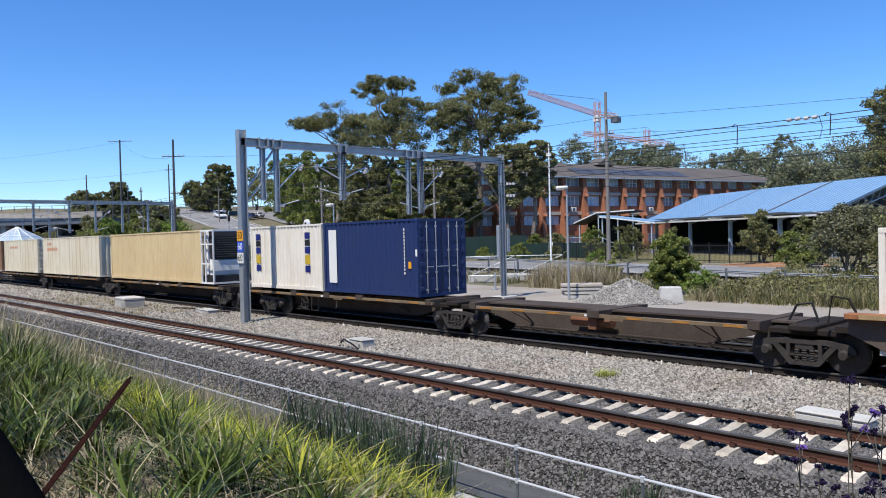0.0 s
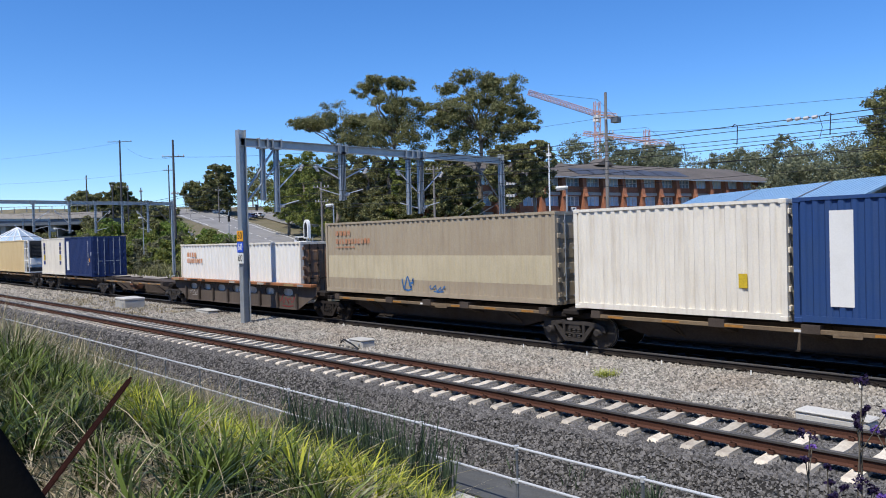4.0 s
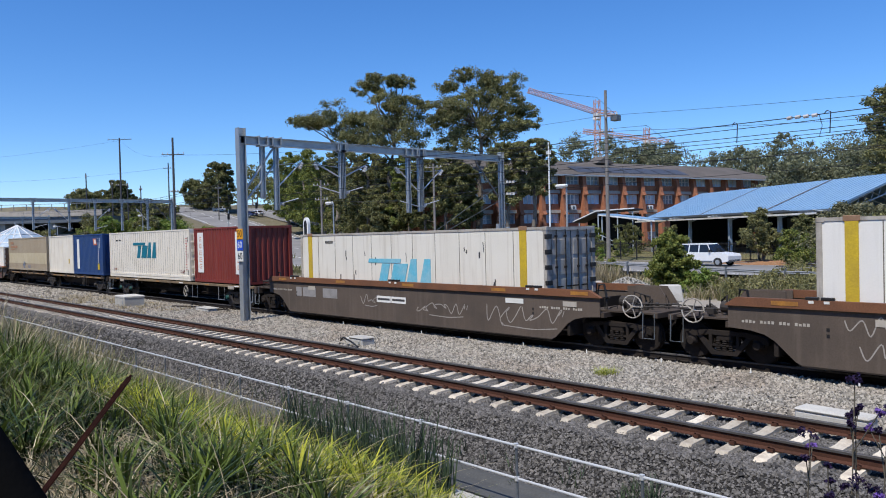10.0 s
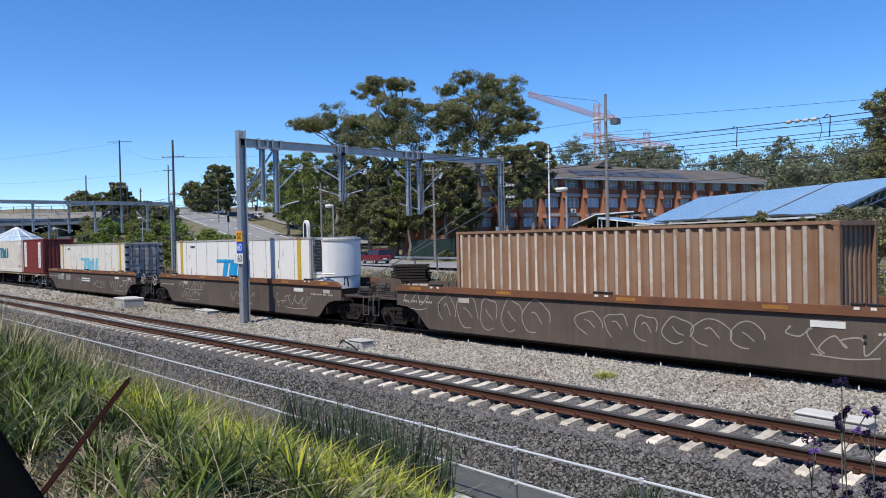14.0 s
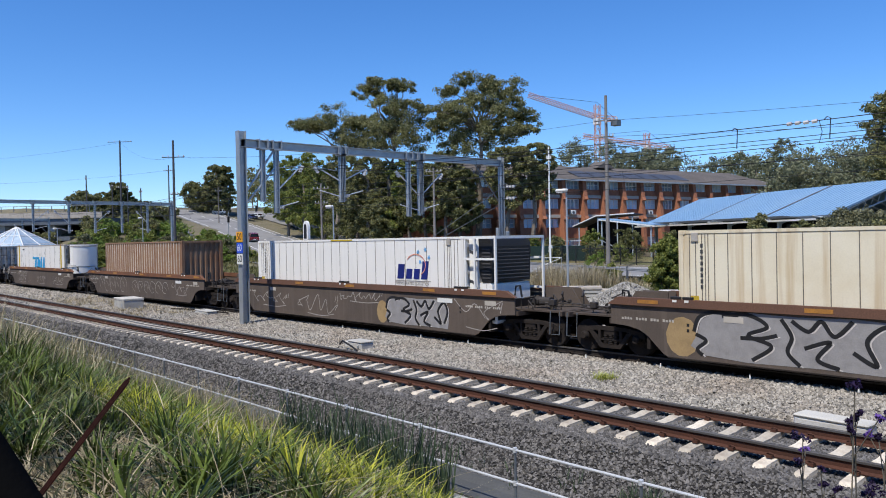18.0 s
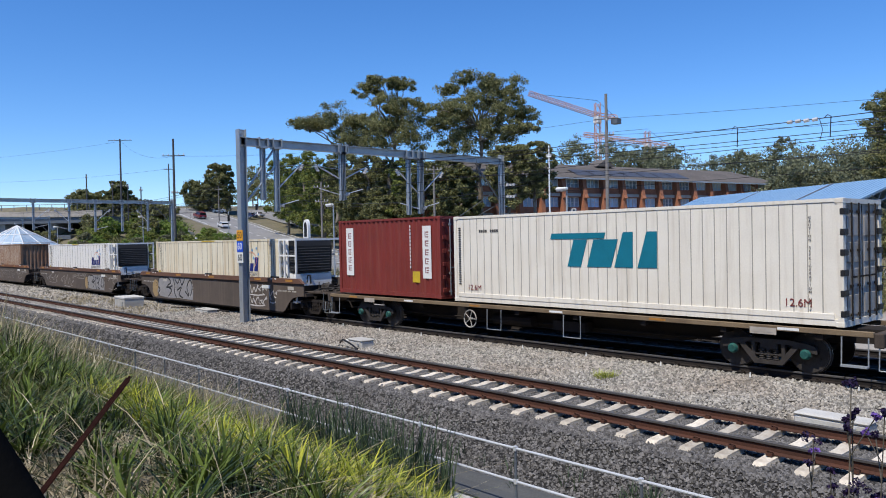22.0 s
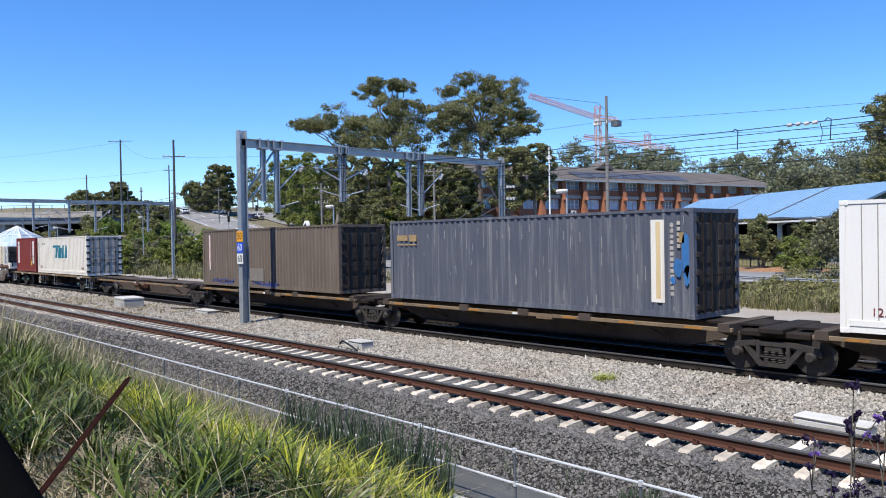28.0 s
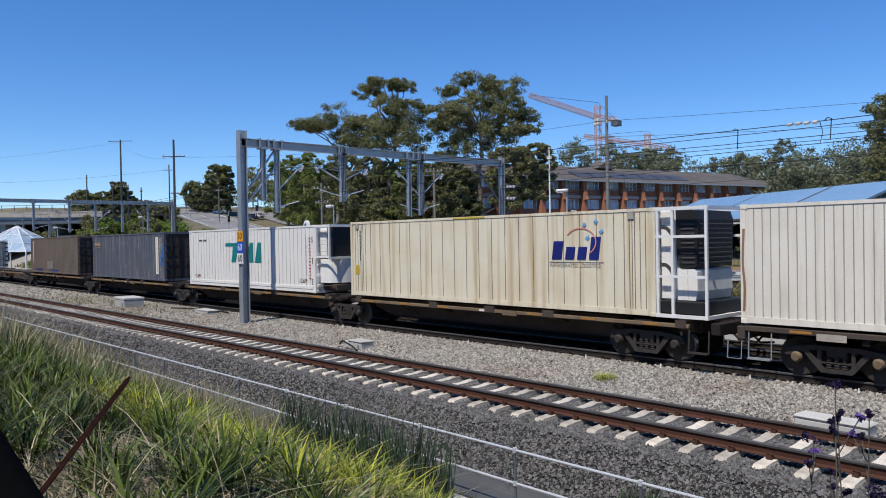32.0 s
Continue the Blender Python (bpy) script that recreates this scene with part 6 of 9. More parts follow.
c = ribbed_white(35.85, 48.35, "c_white", "teal", "white refrigerated container with teal slab logo on a flat wagon", "c_white", "flush")
slab_logo(c, 42.1, DECK, 40.02, 43.75, 2.27, 3.21, "teal")
part("end_machine", Geo().box(6.25, 6.6, -1.0, 1.0, 0.3, 1.2, 0.06).box(6.25, 6.55, -1.0, 1.0, 1.4, 1.95, 0.06).box(6.25, 6.6, -1.0, 1.0, 2.1, 2.7, 0.06), "c_white", c, "white end machinery boxes")
c = container(48.95, 55.0, TOP, DECK, "c_red", "corr", "dark red corrugated container with two white name panels", doors="corr")
upright_panel(c, 51.98, DECK, 49.38, 50.07, 1.53, 3.66, "faded_orange")
upright_panel(c, 51.98, DECK, 53.67, 54.33, 1.51, 3.63, "faded_orange")
bars(c, 2.45, 2.6, 0.06, 0.09, 12, "white", "small upright characters", True)


def strapped_white(u0, u1, paint, ink, lab, doors, unit):
    """Long panelled container in a well wagon with yellow strap posts and a slab logo low on its side."""
    c = container(u0, u1, 3.38, LOW, paint, "panel", lab, doors=doors, unit=unit, fittings="doorgrey")
    h = (u1 - u0) / 2
    for x in (-h + 0.75, h - 0.95):
        p = part("strap_post", Geo().box(x - 0.14, x + 0.14, -1.225, -1.2, 0.2, 2.92), "yellow", c, "yellow lifting post")
        part("post_cap", Geo().box(x - 0.18, x + 0.18, -1.23, -1.2, 2.86, 2.99, 0.01), "c_rust", p)
    bars(c, -h + 1.9, 2.55, 0.06, 0.11, 7, "dark_mark", "small dark characters")
    r = random.Random(int(u0 * 10))
    for k in range(16):
        x, z, l = r.uniform(-h + 1.4, h - 1.6), r.choice((r.uniform(1.0, 1.5), r.uniform(1.9, 2.6))), r.uniform(0.08, 0.4)
        part("scuff", Geo().ribbon([(x, z), (x + r.uniform(-0.03, 0.03), z - l * 0.5), (x + r.uniform(-0.05, 0.05), z - l)], -1.2065, r.uniform(0.02, 0.07)), "dark_mark", c, "dark scuff mark")
    return c


c = strapped_white(59.75, 73.6, "c_grubby", "pale_blue", "grubby white container with yellow posts and faded blue logo", "doorgrey", None)
slab_logo(c, 66.675, LOW, 64.62, 68.4, 1.45, 2.36, "pale_blue")
c = strapped_white(81.45, 95.4, "c_cleanwhite", "sky_blue", "white refrigerated container with yellow posts and bright blue logo", "c_cleanwhite", "cowl")
slab_logo(c, 88.42, LOW, 86.44, 90.1, 1.47, 2.37, "sky_blue")
c = container(104.5, 116.8, 3.40, LOW, "c_rust", "deep", "heavily rusted corrugated container in a well wagon", doors="corr")
n_ = round((12.3 - 0.26) / 0.36)
p_ = (12.3 - 0.26) / n_
for k in range(n_):
    a = -6.15 + 0.13 + k * p_ + p_ * 0.14
    part("rib_face", Geo().box(a + 0.012, a + p_ * 0.3 - 0.012, -1.2085, -1.204, 0.2, 2.86), "pale_rib", c, "pale worn rib face")


def long_cream(u0, u1, ztop, zb, paint, lab, logo):
    c = container(u0, u1, ztop, zb, paint, "wide", lab, doors="c_cleanwhite", unit="grille")
    arc_logo(c, (u0 + u1) / 2, zb, *logo)
    h = (u1 - u0) / 2
    part("top_placard", Geo().box(-0.9, 0.6, -1.224, -1.219, ztop - zb - 0.075, ztop - zb - 0.02), "yellow", c, "thin yellow placard")
    for x in (-h + 0.45, h - 0.75):
        part("lifting_lug", Geo().box(x - 0.1, x + 0.1, -1.235, -1.205, ztop - zb - 0.3, ztop - zb - 0.06, 0.015), "doorgrey", c)
    bars(c, -h + 0.6, ztop - zb - 0.45, 0.07, 0.1, 8, "dark_mark", "small upright characters", True)
    part("warning_label", Geo().box(-h + 0.32, -h + 0.55, -1.216, -1.206, 0.85, 1.2), "yellow", c, "yellow warning label")
    return c


long_cream(125.4, 139.4, 3.28, LOW, "c_cleanwhite", "clean white refrigerated container with navy and orange logo", (135.82, 137.65, 1.58, 2.98))
long_cream(147.42, 161.5, 3.30, LOW, "c_cream", "cream refrigerated container with navy and orange logo", (157.86, 159.68, 1.58, 3.01))
c = container(166.35, 172.5, TOP + 0.06, DECK + 0.02, "c_red", "corr", "deep red corrugated container with two white name panels")
upright_panel(c, 169.42, DECK, 166.85, 167.33, 1.74, 3.63, "dark_red")
upright_panel(c, 169.42, DECK, 171.54, 172.0, 1.73, 3.61, "dark_red")
bars(c, 1.4, 2.55, 0.06, 0.09, 12, "white", "small upright characters", True)
part("warning_label", Geo().box(1.55, 1.95, -1.216, -1.206, 0.55, 0.95), "yellow", c, "yellow warning label")
c = ribbed_white(173.2, 185.7, "c_white", "teal", "off-white refrigerated container with teal slab logo and grey doors", "doorgrey", None)
slab_logo(c, 179.45, DECK, 177.42, 181.15, 2.27, 3.25, "teal")
H_ = TOP - DECK - 0.1
c = container(204.6, 217.2, TOP, DECK, "c_greybrown", "corr", "tall weathered grey-brown corrugated container with dark doors, shade in their colour", doors="shaded_door")
part("red_patch", Geo().box(-5.72, -5.3, -1.2085, -1.206, 0.95, 2.62), "faded_red", c, "faded red upright patch")
part("white_strip", Geo().ribbon(curve([(-5.5, 2.6), (-5.49, 1.9), (-5.51, 1.3), (-5.5, 0.8)]), -1.2105, 0.11), "sign_white", c, "worn white upright strip")
bars(c, -6.26, 2.5, 0.09, 0.12, 8, "spandrel", "upright pale characters", True)
# Thin pale ribbons paint the highlights along the ridge edges.
re_ = Geo()
for k in range(44):
    x = -6.3 + 0.13 + (12.6 - 0.26) * (k + 0.14) / 45
    re_.ribbon([(x, 0.22), (x, H_) if k % 2 else (x, H_ - 0.02)], -1.2056, 0.022)
part("rib_edge", re_, "rubbed", c, "pale lines painted as highlights on the ridge edges")["kind"] = "stuff"
part("blue_scrawl", scrawl(scrawl(Geo(), 6, -5.2, 0.2, 2.2, 0.18, 9, -1.217, 0.06), 7, -0.9, 0.18, 2.2, 0.16, 9, -1.217, 0.07), "ink_blue", c, "blue sprayed smears")
part("pale_patch", Geo().box(-1.6, 0.1, -1.214, -1.206, 0.35, 0.95), "rubbed", c, "rubbed pale patch")
c = container(220.6, 233.0, TOP, DECK, "c_slate", "corr", "weathered slate grey corrugated container with a pale peeled strip", doors="shaded_door")
part("peeled_strip", Geo().box(4.95, 5.35, -1.216, -1.206, 0.4, 2.6), "c_grubby", c, "peeled pale strip")
part("pale_mark", Geo().box(-5.8, -5.2, -1.216, -1.206, 2.15, 2.35).box(-5.1, -4.7, -1.216, -1.206, 2.12, 2.36).box(-5.8, -4.7, -1.216, -1.206, 1.98, 2.02), "piece_tan", c, "faded pale lettering bars")
rs_ = random.Random(8)
for x, z, w_, h_ in ((5.98, 1.7, 0.17, 0.62), (5.75, 1.35, 0.14, 0.26), (6.02, 1.15, 0.13, 0.3), (5.6, 1.0, 0.08, 0.12)):
    pts = [(x + w_ * math.cos(i * 0.45) * rs_.uniform(0.7, 1.1), z + h_ * math.sin(i * 0.45) * rs_.uniform(0.75, 1.1)) for i in range(14)]
    part("blue_smear", Geo().ext(pts, "y", -1.216, -1.206), "blue_scrawl", c, "bright blue sprayed smear")
fl = Geo()
for k in range(46):
    for q in range(rs_.choice((1, 1, 2, 3))):
        x = -6.2 + 0.13 + (12.4 - 0.26) * (k + 0.32) / 44 + rs_.uniform(-0.04, 0.04)
        z, l = rs_.choice((rs_.uniform(2.2, 2.72), rs_.uniform(0.3, 2.6))), rs_.uniform(0.06, 0.4)
        if x < 6.0:
            fl.ribbon([(x, z), (x + rs_.uniform(-0.015, 0.015), z - l * 0.5), (x + rs_.uniform(-0.02, 0.02), max(0.2, z - l))], -1.2062, rs_.uniform(0.012, 0.035))
part("peeled_flake", fl, "piece_grey", c, "pale peeled paint flakes")["kind"] = "stuff"
part("strip_stain", Geo().box(5.1, 5.24, -1.219, -1.216, 0.5, 2.55), "c_beige", c, "rusty stain down the strip")
bars(c, 5.52, 2.4, 0.1, 0.1, 13, "doorgrey", "upright pale characters", True)
bars(c, 5.72, 2.45, 0.1, 0.1, 5, "doorgrey", "upright pale characters", True)
part("plate", Geo().box(5.78, 5.93, -1.216, -1.206, 1.98, 2.25), "piece_tan", c, "small faded orange plate")
c = ribbed_white(236.5, 249.0, "c_cleanwhite", "teal_green", "clean white refrigerated container with teal green slab logo", "c_cleanwhite", "tank", z0=0.98)
slab_logo(c, 242.75, 0.98, 240.71, 244.45, 2.24, 3.19, "teal_green")
c = long_cream(251.6, 265.45, TOP + 0.04, DECK, "c_cream", "stained cream refrigerated container with navy and orange logo", (261.92, 263.76, 2.33, 3.76))
c = container(267.8, 280.4, TOP, DECK, "c_white", "fine", "white ribbed container with rust stained corner post")
part("rust_stain", Geo().ribbon(curve([(-6.22, 0.3), (-6.2, 0.9), (-6.24, 1.5), (-6.21, 2.3)]), -1.2305, 0.06), "c_rust", c, "rust stain down the corner post")


# ---- overhead line: portals, droppers, wires ----
def portal(x, y0, y1, drops, zb=-0.55, ztop=7.9, mats=("galv", "galv_dark")):
    g = thing("line_portal", "galvanised steel portal that carries the overhead wires", "line portal", (x, 0, 0), group="line portals")
    mast = Geo()
    for d in (-1, 1):
        mast.box(-0.17, 0.17, y0 + d * 0.16 - 0.012, y0 + d * 0.16 + 0.012, zb - 0.1, ztop + 0.35)
    mast.box(-0.012, 0.012, y0 - 0.15, y0 + 0.15, zb - 0.1, ztop + 0.35)
    m1 = part("mast", mast, mats[0], g, "grey steel I-section mast")
    part("stiffener", Geo().box(-0.16, 0.16, y0 - 0.15, y0 + 0.15, ztop - 0.36, ztop - 0.34).box(-0.16, 0.16, y0 - 0.15, y0 + 0.15, ztop - 0.02, ztop).box(-0.3, 0.3, y0 - 0.3, y0 + 0.3, zb + 0.02, zb + 0.06, 0.01), mats[0], m1)
    part("base_plate", Geo().box(-0.45, 0.45, y0 - 0.45, y0 + 0.45, zb - 0.2, zb + 0.03, 0.02), "concrete", m1)
    part("mast", Geo().box(-0.13, 0.13, y1 - 0.14, y1 - 0.11, zb - 0.1, ztop + 0.2).box(-0.13, 0.13, y1 + 0.11, y1 + 0.14, zb - 0.1, ztop + 0.2).box(-0.012, 0.012, y1 - 0.11, y1 + 0.11, zb - 0.1, ztop + 0.2), mats[0], g, "grey steel I-section mast")
    part("footing", Geo().box(-0.55, 0.55, y1 - 0.6, y1 + 0.6, zb - 0.2, zb + 0.12, 0.03), "concrete", g, "concrete mast footing")
    beam = Geo()
    for z in (ztop, ztop - 0.34):
        beam.box(-0.14, 0.14, y0, y1, z - 0.025, z)
    beam.box(-0.012, 0.012, y0, y1, ztop - 0.33, ztop - 0.02)
    part("beam", beam, mats[0], g, "long grey steel cross beam")
    for y, zlow, arm in drops:
        d = Geo().box(-0.10, 0.10, y - 0.10, y - 0.08, zlow, ztop - 0.3).box(-0.10, 0.10, y + 0.08, y + 0.10, zlow, ztop - 0.3).box(-0.01, 0.01, y - 0.08, y + 0.08, zlow, ztop - 0.3)
        d.box(-0.2, 0.2, y - 0.2, y + 0.2, ztop - 0.42, ztop - 0.33).box(-0.18, 0.18, y - 0.24, y - 0.19, ztop - 0.36, ztop + 0.05).box(-0.18, 0.18, y + 0.19, y + 0.24, ztop - 0.36, ztop + 0.05)
        dr = part("dropper", d, mats[0], g, "steel dropper post under the beam")
        if arm:
            e = y + arm
            part("cantilever", Geo().tube([(0, y, zlow + 1.0), (0, e, ztop - 1.0)], 0.035, 6).tube([(0, y, zlow + 0.25), (0, e - arm * 0.15, zlow + 0.55)], 0.025, 6).tube([(0, y, ztop - 1.2), (0, e, ztop - 1.05)], 0.012, 5), "pipe", dr, "slanted registration arm")
            ins = Geo()
            for k in range(3):
                yy = e - arm * 0.04 * k
                ins.tube([(0, yy, ztop - 1.12 - 0.1 * k), (0, yy + 0.02, ztop - 1.04 - 0.1 * k)], 0.09, 8)
            part("insulator", ins, "insulator", dr, "white ribbed insulators", smooth=True)
            ins = Geo()
            for k in range(3):
                ins.tube([(0, y + 0.12 + 0.08 * k, zlow + 0.28), (0, y + 0.17 + 0.08 * k, zlow + 0.29)], 0.08, 8)
            part("insulator", ins, "insulator", dr, "white ribbed insulators", smooth=True)
    part("brace", Geo().tube([(0, y0 + 0.15, ztop - 2.4), (0, drops[0][0] + 0.6, ztop - 0.4)], 0.05, 6).tube([(0, y0 + 0.15, ztop - 2.9), (0, drops[0][0] + 0.9, ztop - 0.9)], 0.045, 6), mats[0], g, "diagonal brace")
    part("brace", Geo().tube([(0, y1 - 0.1, ztop - 2.6), (0, y1 - 2.2, ztop - 0.35)], 0.04, 6), mats[1], g, "diagonal brace")
    return g


p = portal(-30.63, 16.1, 32.9, [(17.14, 5.06, 0), (17.84, 4.55, 1.35), (21.43, 5.12, -1.5), (21.53, 5.16, 1.4), (25.72, 4.44, 0), (26.5, 4.5, -1.6), (26.6, 4.57, 1.5)], -0.5, 7.815)
eq = part("switch_box", Geo().box(-0.15, 0.15, 33.14, 33.4, 2.2, 3.6, 0.03).box(-0.1, 0.1, 32.45, 32.65, 1.9, 3.8, 0.02), "galv", p, "grey equipment boxes on the mast")
part("conduit", Geo().tube([(0.1, 32.6, -0.5), (0.1, 32.6, 6.4)], 0.05, 6).tube([(-0.1, 33.14, -0.5), (-0.1, 33.14, 5.1)], 0.035, 6).tube([(0, 32.7, 6.1), (0.4, 33.8, 6.3)], 0.03, 5).tube([(0, 32.7, 5.5), (0.4, 33.8, 5.6)], 0.03, 5), "galv_dark", p)
gi = Geo()
for z in (6.3, 5.6):
    for k in range(3):
        gi.tube([(0.2 + 0.06 * k, 33.2 + 0.2 * k, z - 0.1), (0.2 + 0.06 * k, 33.2 + 0.2 * k, z + 0.06)], 0.08, 8)
part("insulator", gi, "insulator", p, smooth=True)
portal(-84.5, 15.2, 35.6, [(16.4, 4.6, 0), (21.2, 4.8, 1.5), (24.6, 4.6, -1.4), (27.2, 4.6, 1.5), (30.0, 4.6, 0), (32.8, 4.6, -1.2)], -0.5, 8.0)
portal(-138, 15.2, 37.0, [(18.4, 4.6, 1.5), (23.2, 4.8, -1.5), (28.0, 4.6, 1.4), (33.0, 4.6, -1.2)], -0.5, 8.0)
portal(-196, 14.0, 37.0, [(18.4, 4.6, 1.5), (25.0, 4.8, -1.5), (31.0, 4.6, 1.4)], -0.5, 8.0)
# stays from the far mast down to the ground
st = thing("mast_stay", "pair of taut steel stay wires beside the mast", "stay wire")
for q in (0.0, 0.9):
    part("stay", Geo().tube([(-30.63, 32.8, 6.1 - q), (-43.2 - q, 31.0, -0.45)], 0.022, 5), "galv_dark", st)


def hang(a, b, sag, n=14):
    a, b = Vector(a), Vector(b)
    return [a.lerp(b, k / n) - Vector((0, 0, sag * 4 * (k / n) * (1 - k / n))) for k in range(n + 1)]


def overhead(name, y, z_c, z_m, sag, x0, x1, twin):
    o = thing(name, "taut black contact wire hung from a catenary by droppers", "overhead wire", group="overhead wires")
    mess = hang((x0, y, z_m), (x1, y, z_m), sag)
    part("catenary", Geo().tube(mess, 0.011, 5), "wire", o)
    part("contact_wire", Geo().tube([(x0, y, z_c), ((x0 + x1) / 2, y, z_c), (x1, y, z_c)], 0.009, 5), "wire", o)
    if twin:
        part("catenary", Geo().tube([q - Vector((0, 0.0, 0.13)) for q in mess], 0.009, 5), "wire", o)
    n = int((x1 - x0) / 5.3)
    for k in range(1, n):
        t = k / n
        x = x0 + (x1 - x0) * t
        z = z_m - sag * 4 * t * (1 - t)
        part("dropper_wire", Geo().tube([(x, y, z), (x + 0.05, y + 0.05, (z + z_c) / 2), (x, y, z_c)], 0.008, 4), "wire", o)
    return o


for y, zc, zm, sg, tw in ((19.0, 5.34, 6.69, 0.83, True), (22.97, 5.36, 6.73, 0.74, True), (28.08, 5.26, 6.54, 0.79, False)):
    for a, b in ((-84.5, -30.63), (-30.63, 22.0)):
        overhead("overhead_line", y, zc, zm, sg, a, b, tw)
o = thing("section_insulator", "string of insulators and hooked jumpers in the overhead wire", "insulator")
for x, z in ((-8.0, 5.9), (-7.8, 5.9), (-7.6, 5.89), (-7.4, 5.89)):
    part("insulator", Geo().tube([(x, 19.0, z - 0.03), (x + 0.12, 19.0, z - 0.02)], 0.045, 8), "insulator", o, smooth=True)
for x in (-9.3, -7.0):
    part("jumper", Geo().tube([(x - 0.12, 19.0, 5.88), (x - 0.05, 18.99, 5.94), (x + 0.03, 18.99, 5.9), (x, 19.0, 5.4)], 0.013, 5), "wire", o)


# ---- speed boards on the near mast ----
sb = thing("speed_board", "three stacked speed boards in amber, blue and white on the mast", "sign", (-30.78, 15.9, 0.056))
for z, m, ink, txt in ((3.42, "sign_amber", "black", "50"), (2.93, "sign_blue", "white", "60"), (2.44, "sign_white", "black", "60")):
    b = part("board", Geo().box(0.02, 0.56, -0.06, -0.04, z - 0.23, z + 0.23, 0.006), m, sb, "square board with black or white figures")
    letters(txt, 0.42, ink, b, pose(0.29, -0.065, z), name="figures")
part("bracket", Geo().box(0.0, 0.5, -0.04, 0.0, 2.3, 3.6), "galv_dark", sb)


# ---- poles, lamps, signal ----
def street_lamp(x, y, z, h, arm, lab):
    l = thing("street_lamp", lab, "lamp post", (x, y, z), group="yard lamps")
    part("pole", Geo().tube([(0, 0, -0.2), (0, 0, h)], 0.075, 8, 0.05), "galv", l, smooth=True)
    hd = Geo().box(arm[0] - 0.42, arm[0] + 0.30, arm[1] - 0.17, arm[1] + 0.17, h - 0.08, h + 0.1, 0.06)
    part("lamp_head", hd, "sign_white", l, "pale lamp housing")
    part("lens", Geo().box(arm[0] - 0.36, arm[0] + 0.1, arm[1] - 0.13, arm[1] + 0.13, h - 0.14, h - 0.08, 0.02), "insulator", l)


street_lamp(-26.5, 33.8, -0.5, 6.3, (-0.2, -0.1), "grey steel lamp post with a pale flat head in the yard")
street_lamp(-47.6, 32.5, -0.5, 6.35, (-0.3, -0.1), "grey steel lamp post with a pale flat head in the yard")
street_lamp(-97.0, 37.0, 0.3, 6.4, (-0.3, -0.2), "grey lamp post with a pale head by the shrubs")
street_lamp(-110.0, 30.5, -0.3, 6.0, (-0.3, -0.2), "grey lamp post with a pale head by the shrubs")
sg = thing("signal", "railway signal on a post, white hooded back, black face", "signal", (-55.8, 35.3, -0.5))
part("post", Geo().tube([(0, 0, 0), (0, 0, 4.2)], 0.08, 8), "galv", sg)
n = 14
arch = [(0.36 * math.cos(math.pi * i / n), 0.62 * math.sin(math.pi * i / n)) for i in range(n + 1)]
part("hood", Geo().ext([(a + 0.0, 4.9 + b) for a, b in arch] + [(-0.36, 3.9), (0.36, 3.9)], "y", -0.12, 0.14), "white", sg, "white rounded hood")
part("face", Geo().ext([(a * 0.62, 4.85 + b * 0.7) for a, b in arch] + [(-0.22, 4.0), (0.22, 4.0)], "y", -0.14, -0.121), "black", sg, "black lamp face")
part("lower_unit", Geo().box(-0.22, 0.22, -0.2, 0.2, 2.3, 2.9, 0.05).tube([(0, -0.3, 1.9), (0, 0.1, 1.9)], 0.2, 10), "galv", sg)
lad = Geo()
for x in (0.42, 0.85):
    lad.tube([(x, 0, 0), (x, 0, 4.0)], 0.03, 5)
for k in range(12):
    lad.tube([(0.42, 0, 0.3 * k + 0.3), (0.85, 0, 0.3 * k + 0.3)], 0.02, 4)
lad.tube([(-0.4, -0.4, 2.0), (1.0, -0.4, 2.0), (1.0, -0.4, 3.1), (-0.4, -0.4, 3.1)], 0.025, 5)
part("ladder", lad, "galv", sg, "pale ladder and cage")


def power_pole(x, y, z, h, arms, lab="grey timber power pole with crossarms", mat="wood_pole", r=0.17):
    pp = thing("power_pole", lab, "power pole", (x, y, z), group="power poles")
    part("pole", Geo().tube([(0, 0, -0.3), (0, 0, h)], r, 8, r * 0.65), mat, pp, smooth=True)
    for f, w, a in arms:
        ca, sa = math.cos(a), math.sin(a)
        g = Geo().tube([(-w * ca, -w * sa, h * f), (w * ca, w * sa, h * f)], 0.06, 5)
        arm = part("crossarm", g, mat, pp)
        ins = Geo()
        for q in (-0.9, -0.45, 0.45, 0.9):
            ins.tube([(w * q * ca, w * q * sa, h * f + 0.05), (w * q * ca, w * q * sa, h * f + 0.28)], 0.06, 6)
        part("insulator", ins, "insulator", arm)
    return pp


power_pole(-41.2, 58.6, 0.3, 15.9, [(0.855, 1.1, 0.5), (0.835, 0.8, 2.2), (0.76, 0.7, 0.3)], r=0.2)
power_pole(-52.5, 64.0, 0.5, 12.5, [(0.9, 0.25, 0.5)], "slim white pole beside the road", "white", 0.11)
power_pole(-69.0, 62.0, 0.5, 11.5, [(0.96, 1.0, 0.8)], r=0.18)
power_pole(-102.6, 43.6, 1.0, 16.7, [(0.86, 1.6, 0.8), (0.55, 0.5, 0.8), (0.42, 0.5, 0.3)], r=0.22, lab="dark timber power pole on the hill", mat="pole_dark")
power_pole(-164.1, 58.2, 5.5, 20.0, [(0.985, 2.6, 0.8), (0.5, 1.0, 0.8)], r=0.24, lab="dark timber power pole on the hill", mat="pole_dark")
power_pole(-158.5, 49.5, 3.0, 14.3, [(0.95, 0.2, 0.5)], lab="dark timber power pole on the hill", mat="pole_dark")
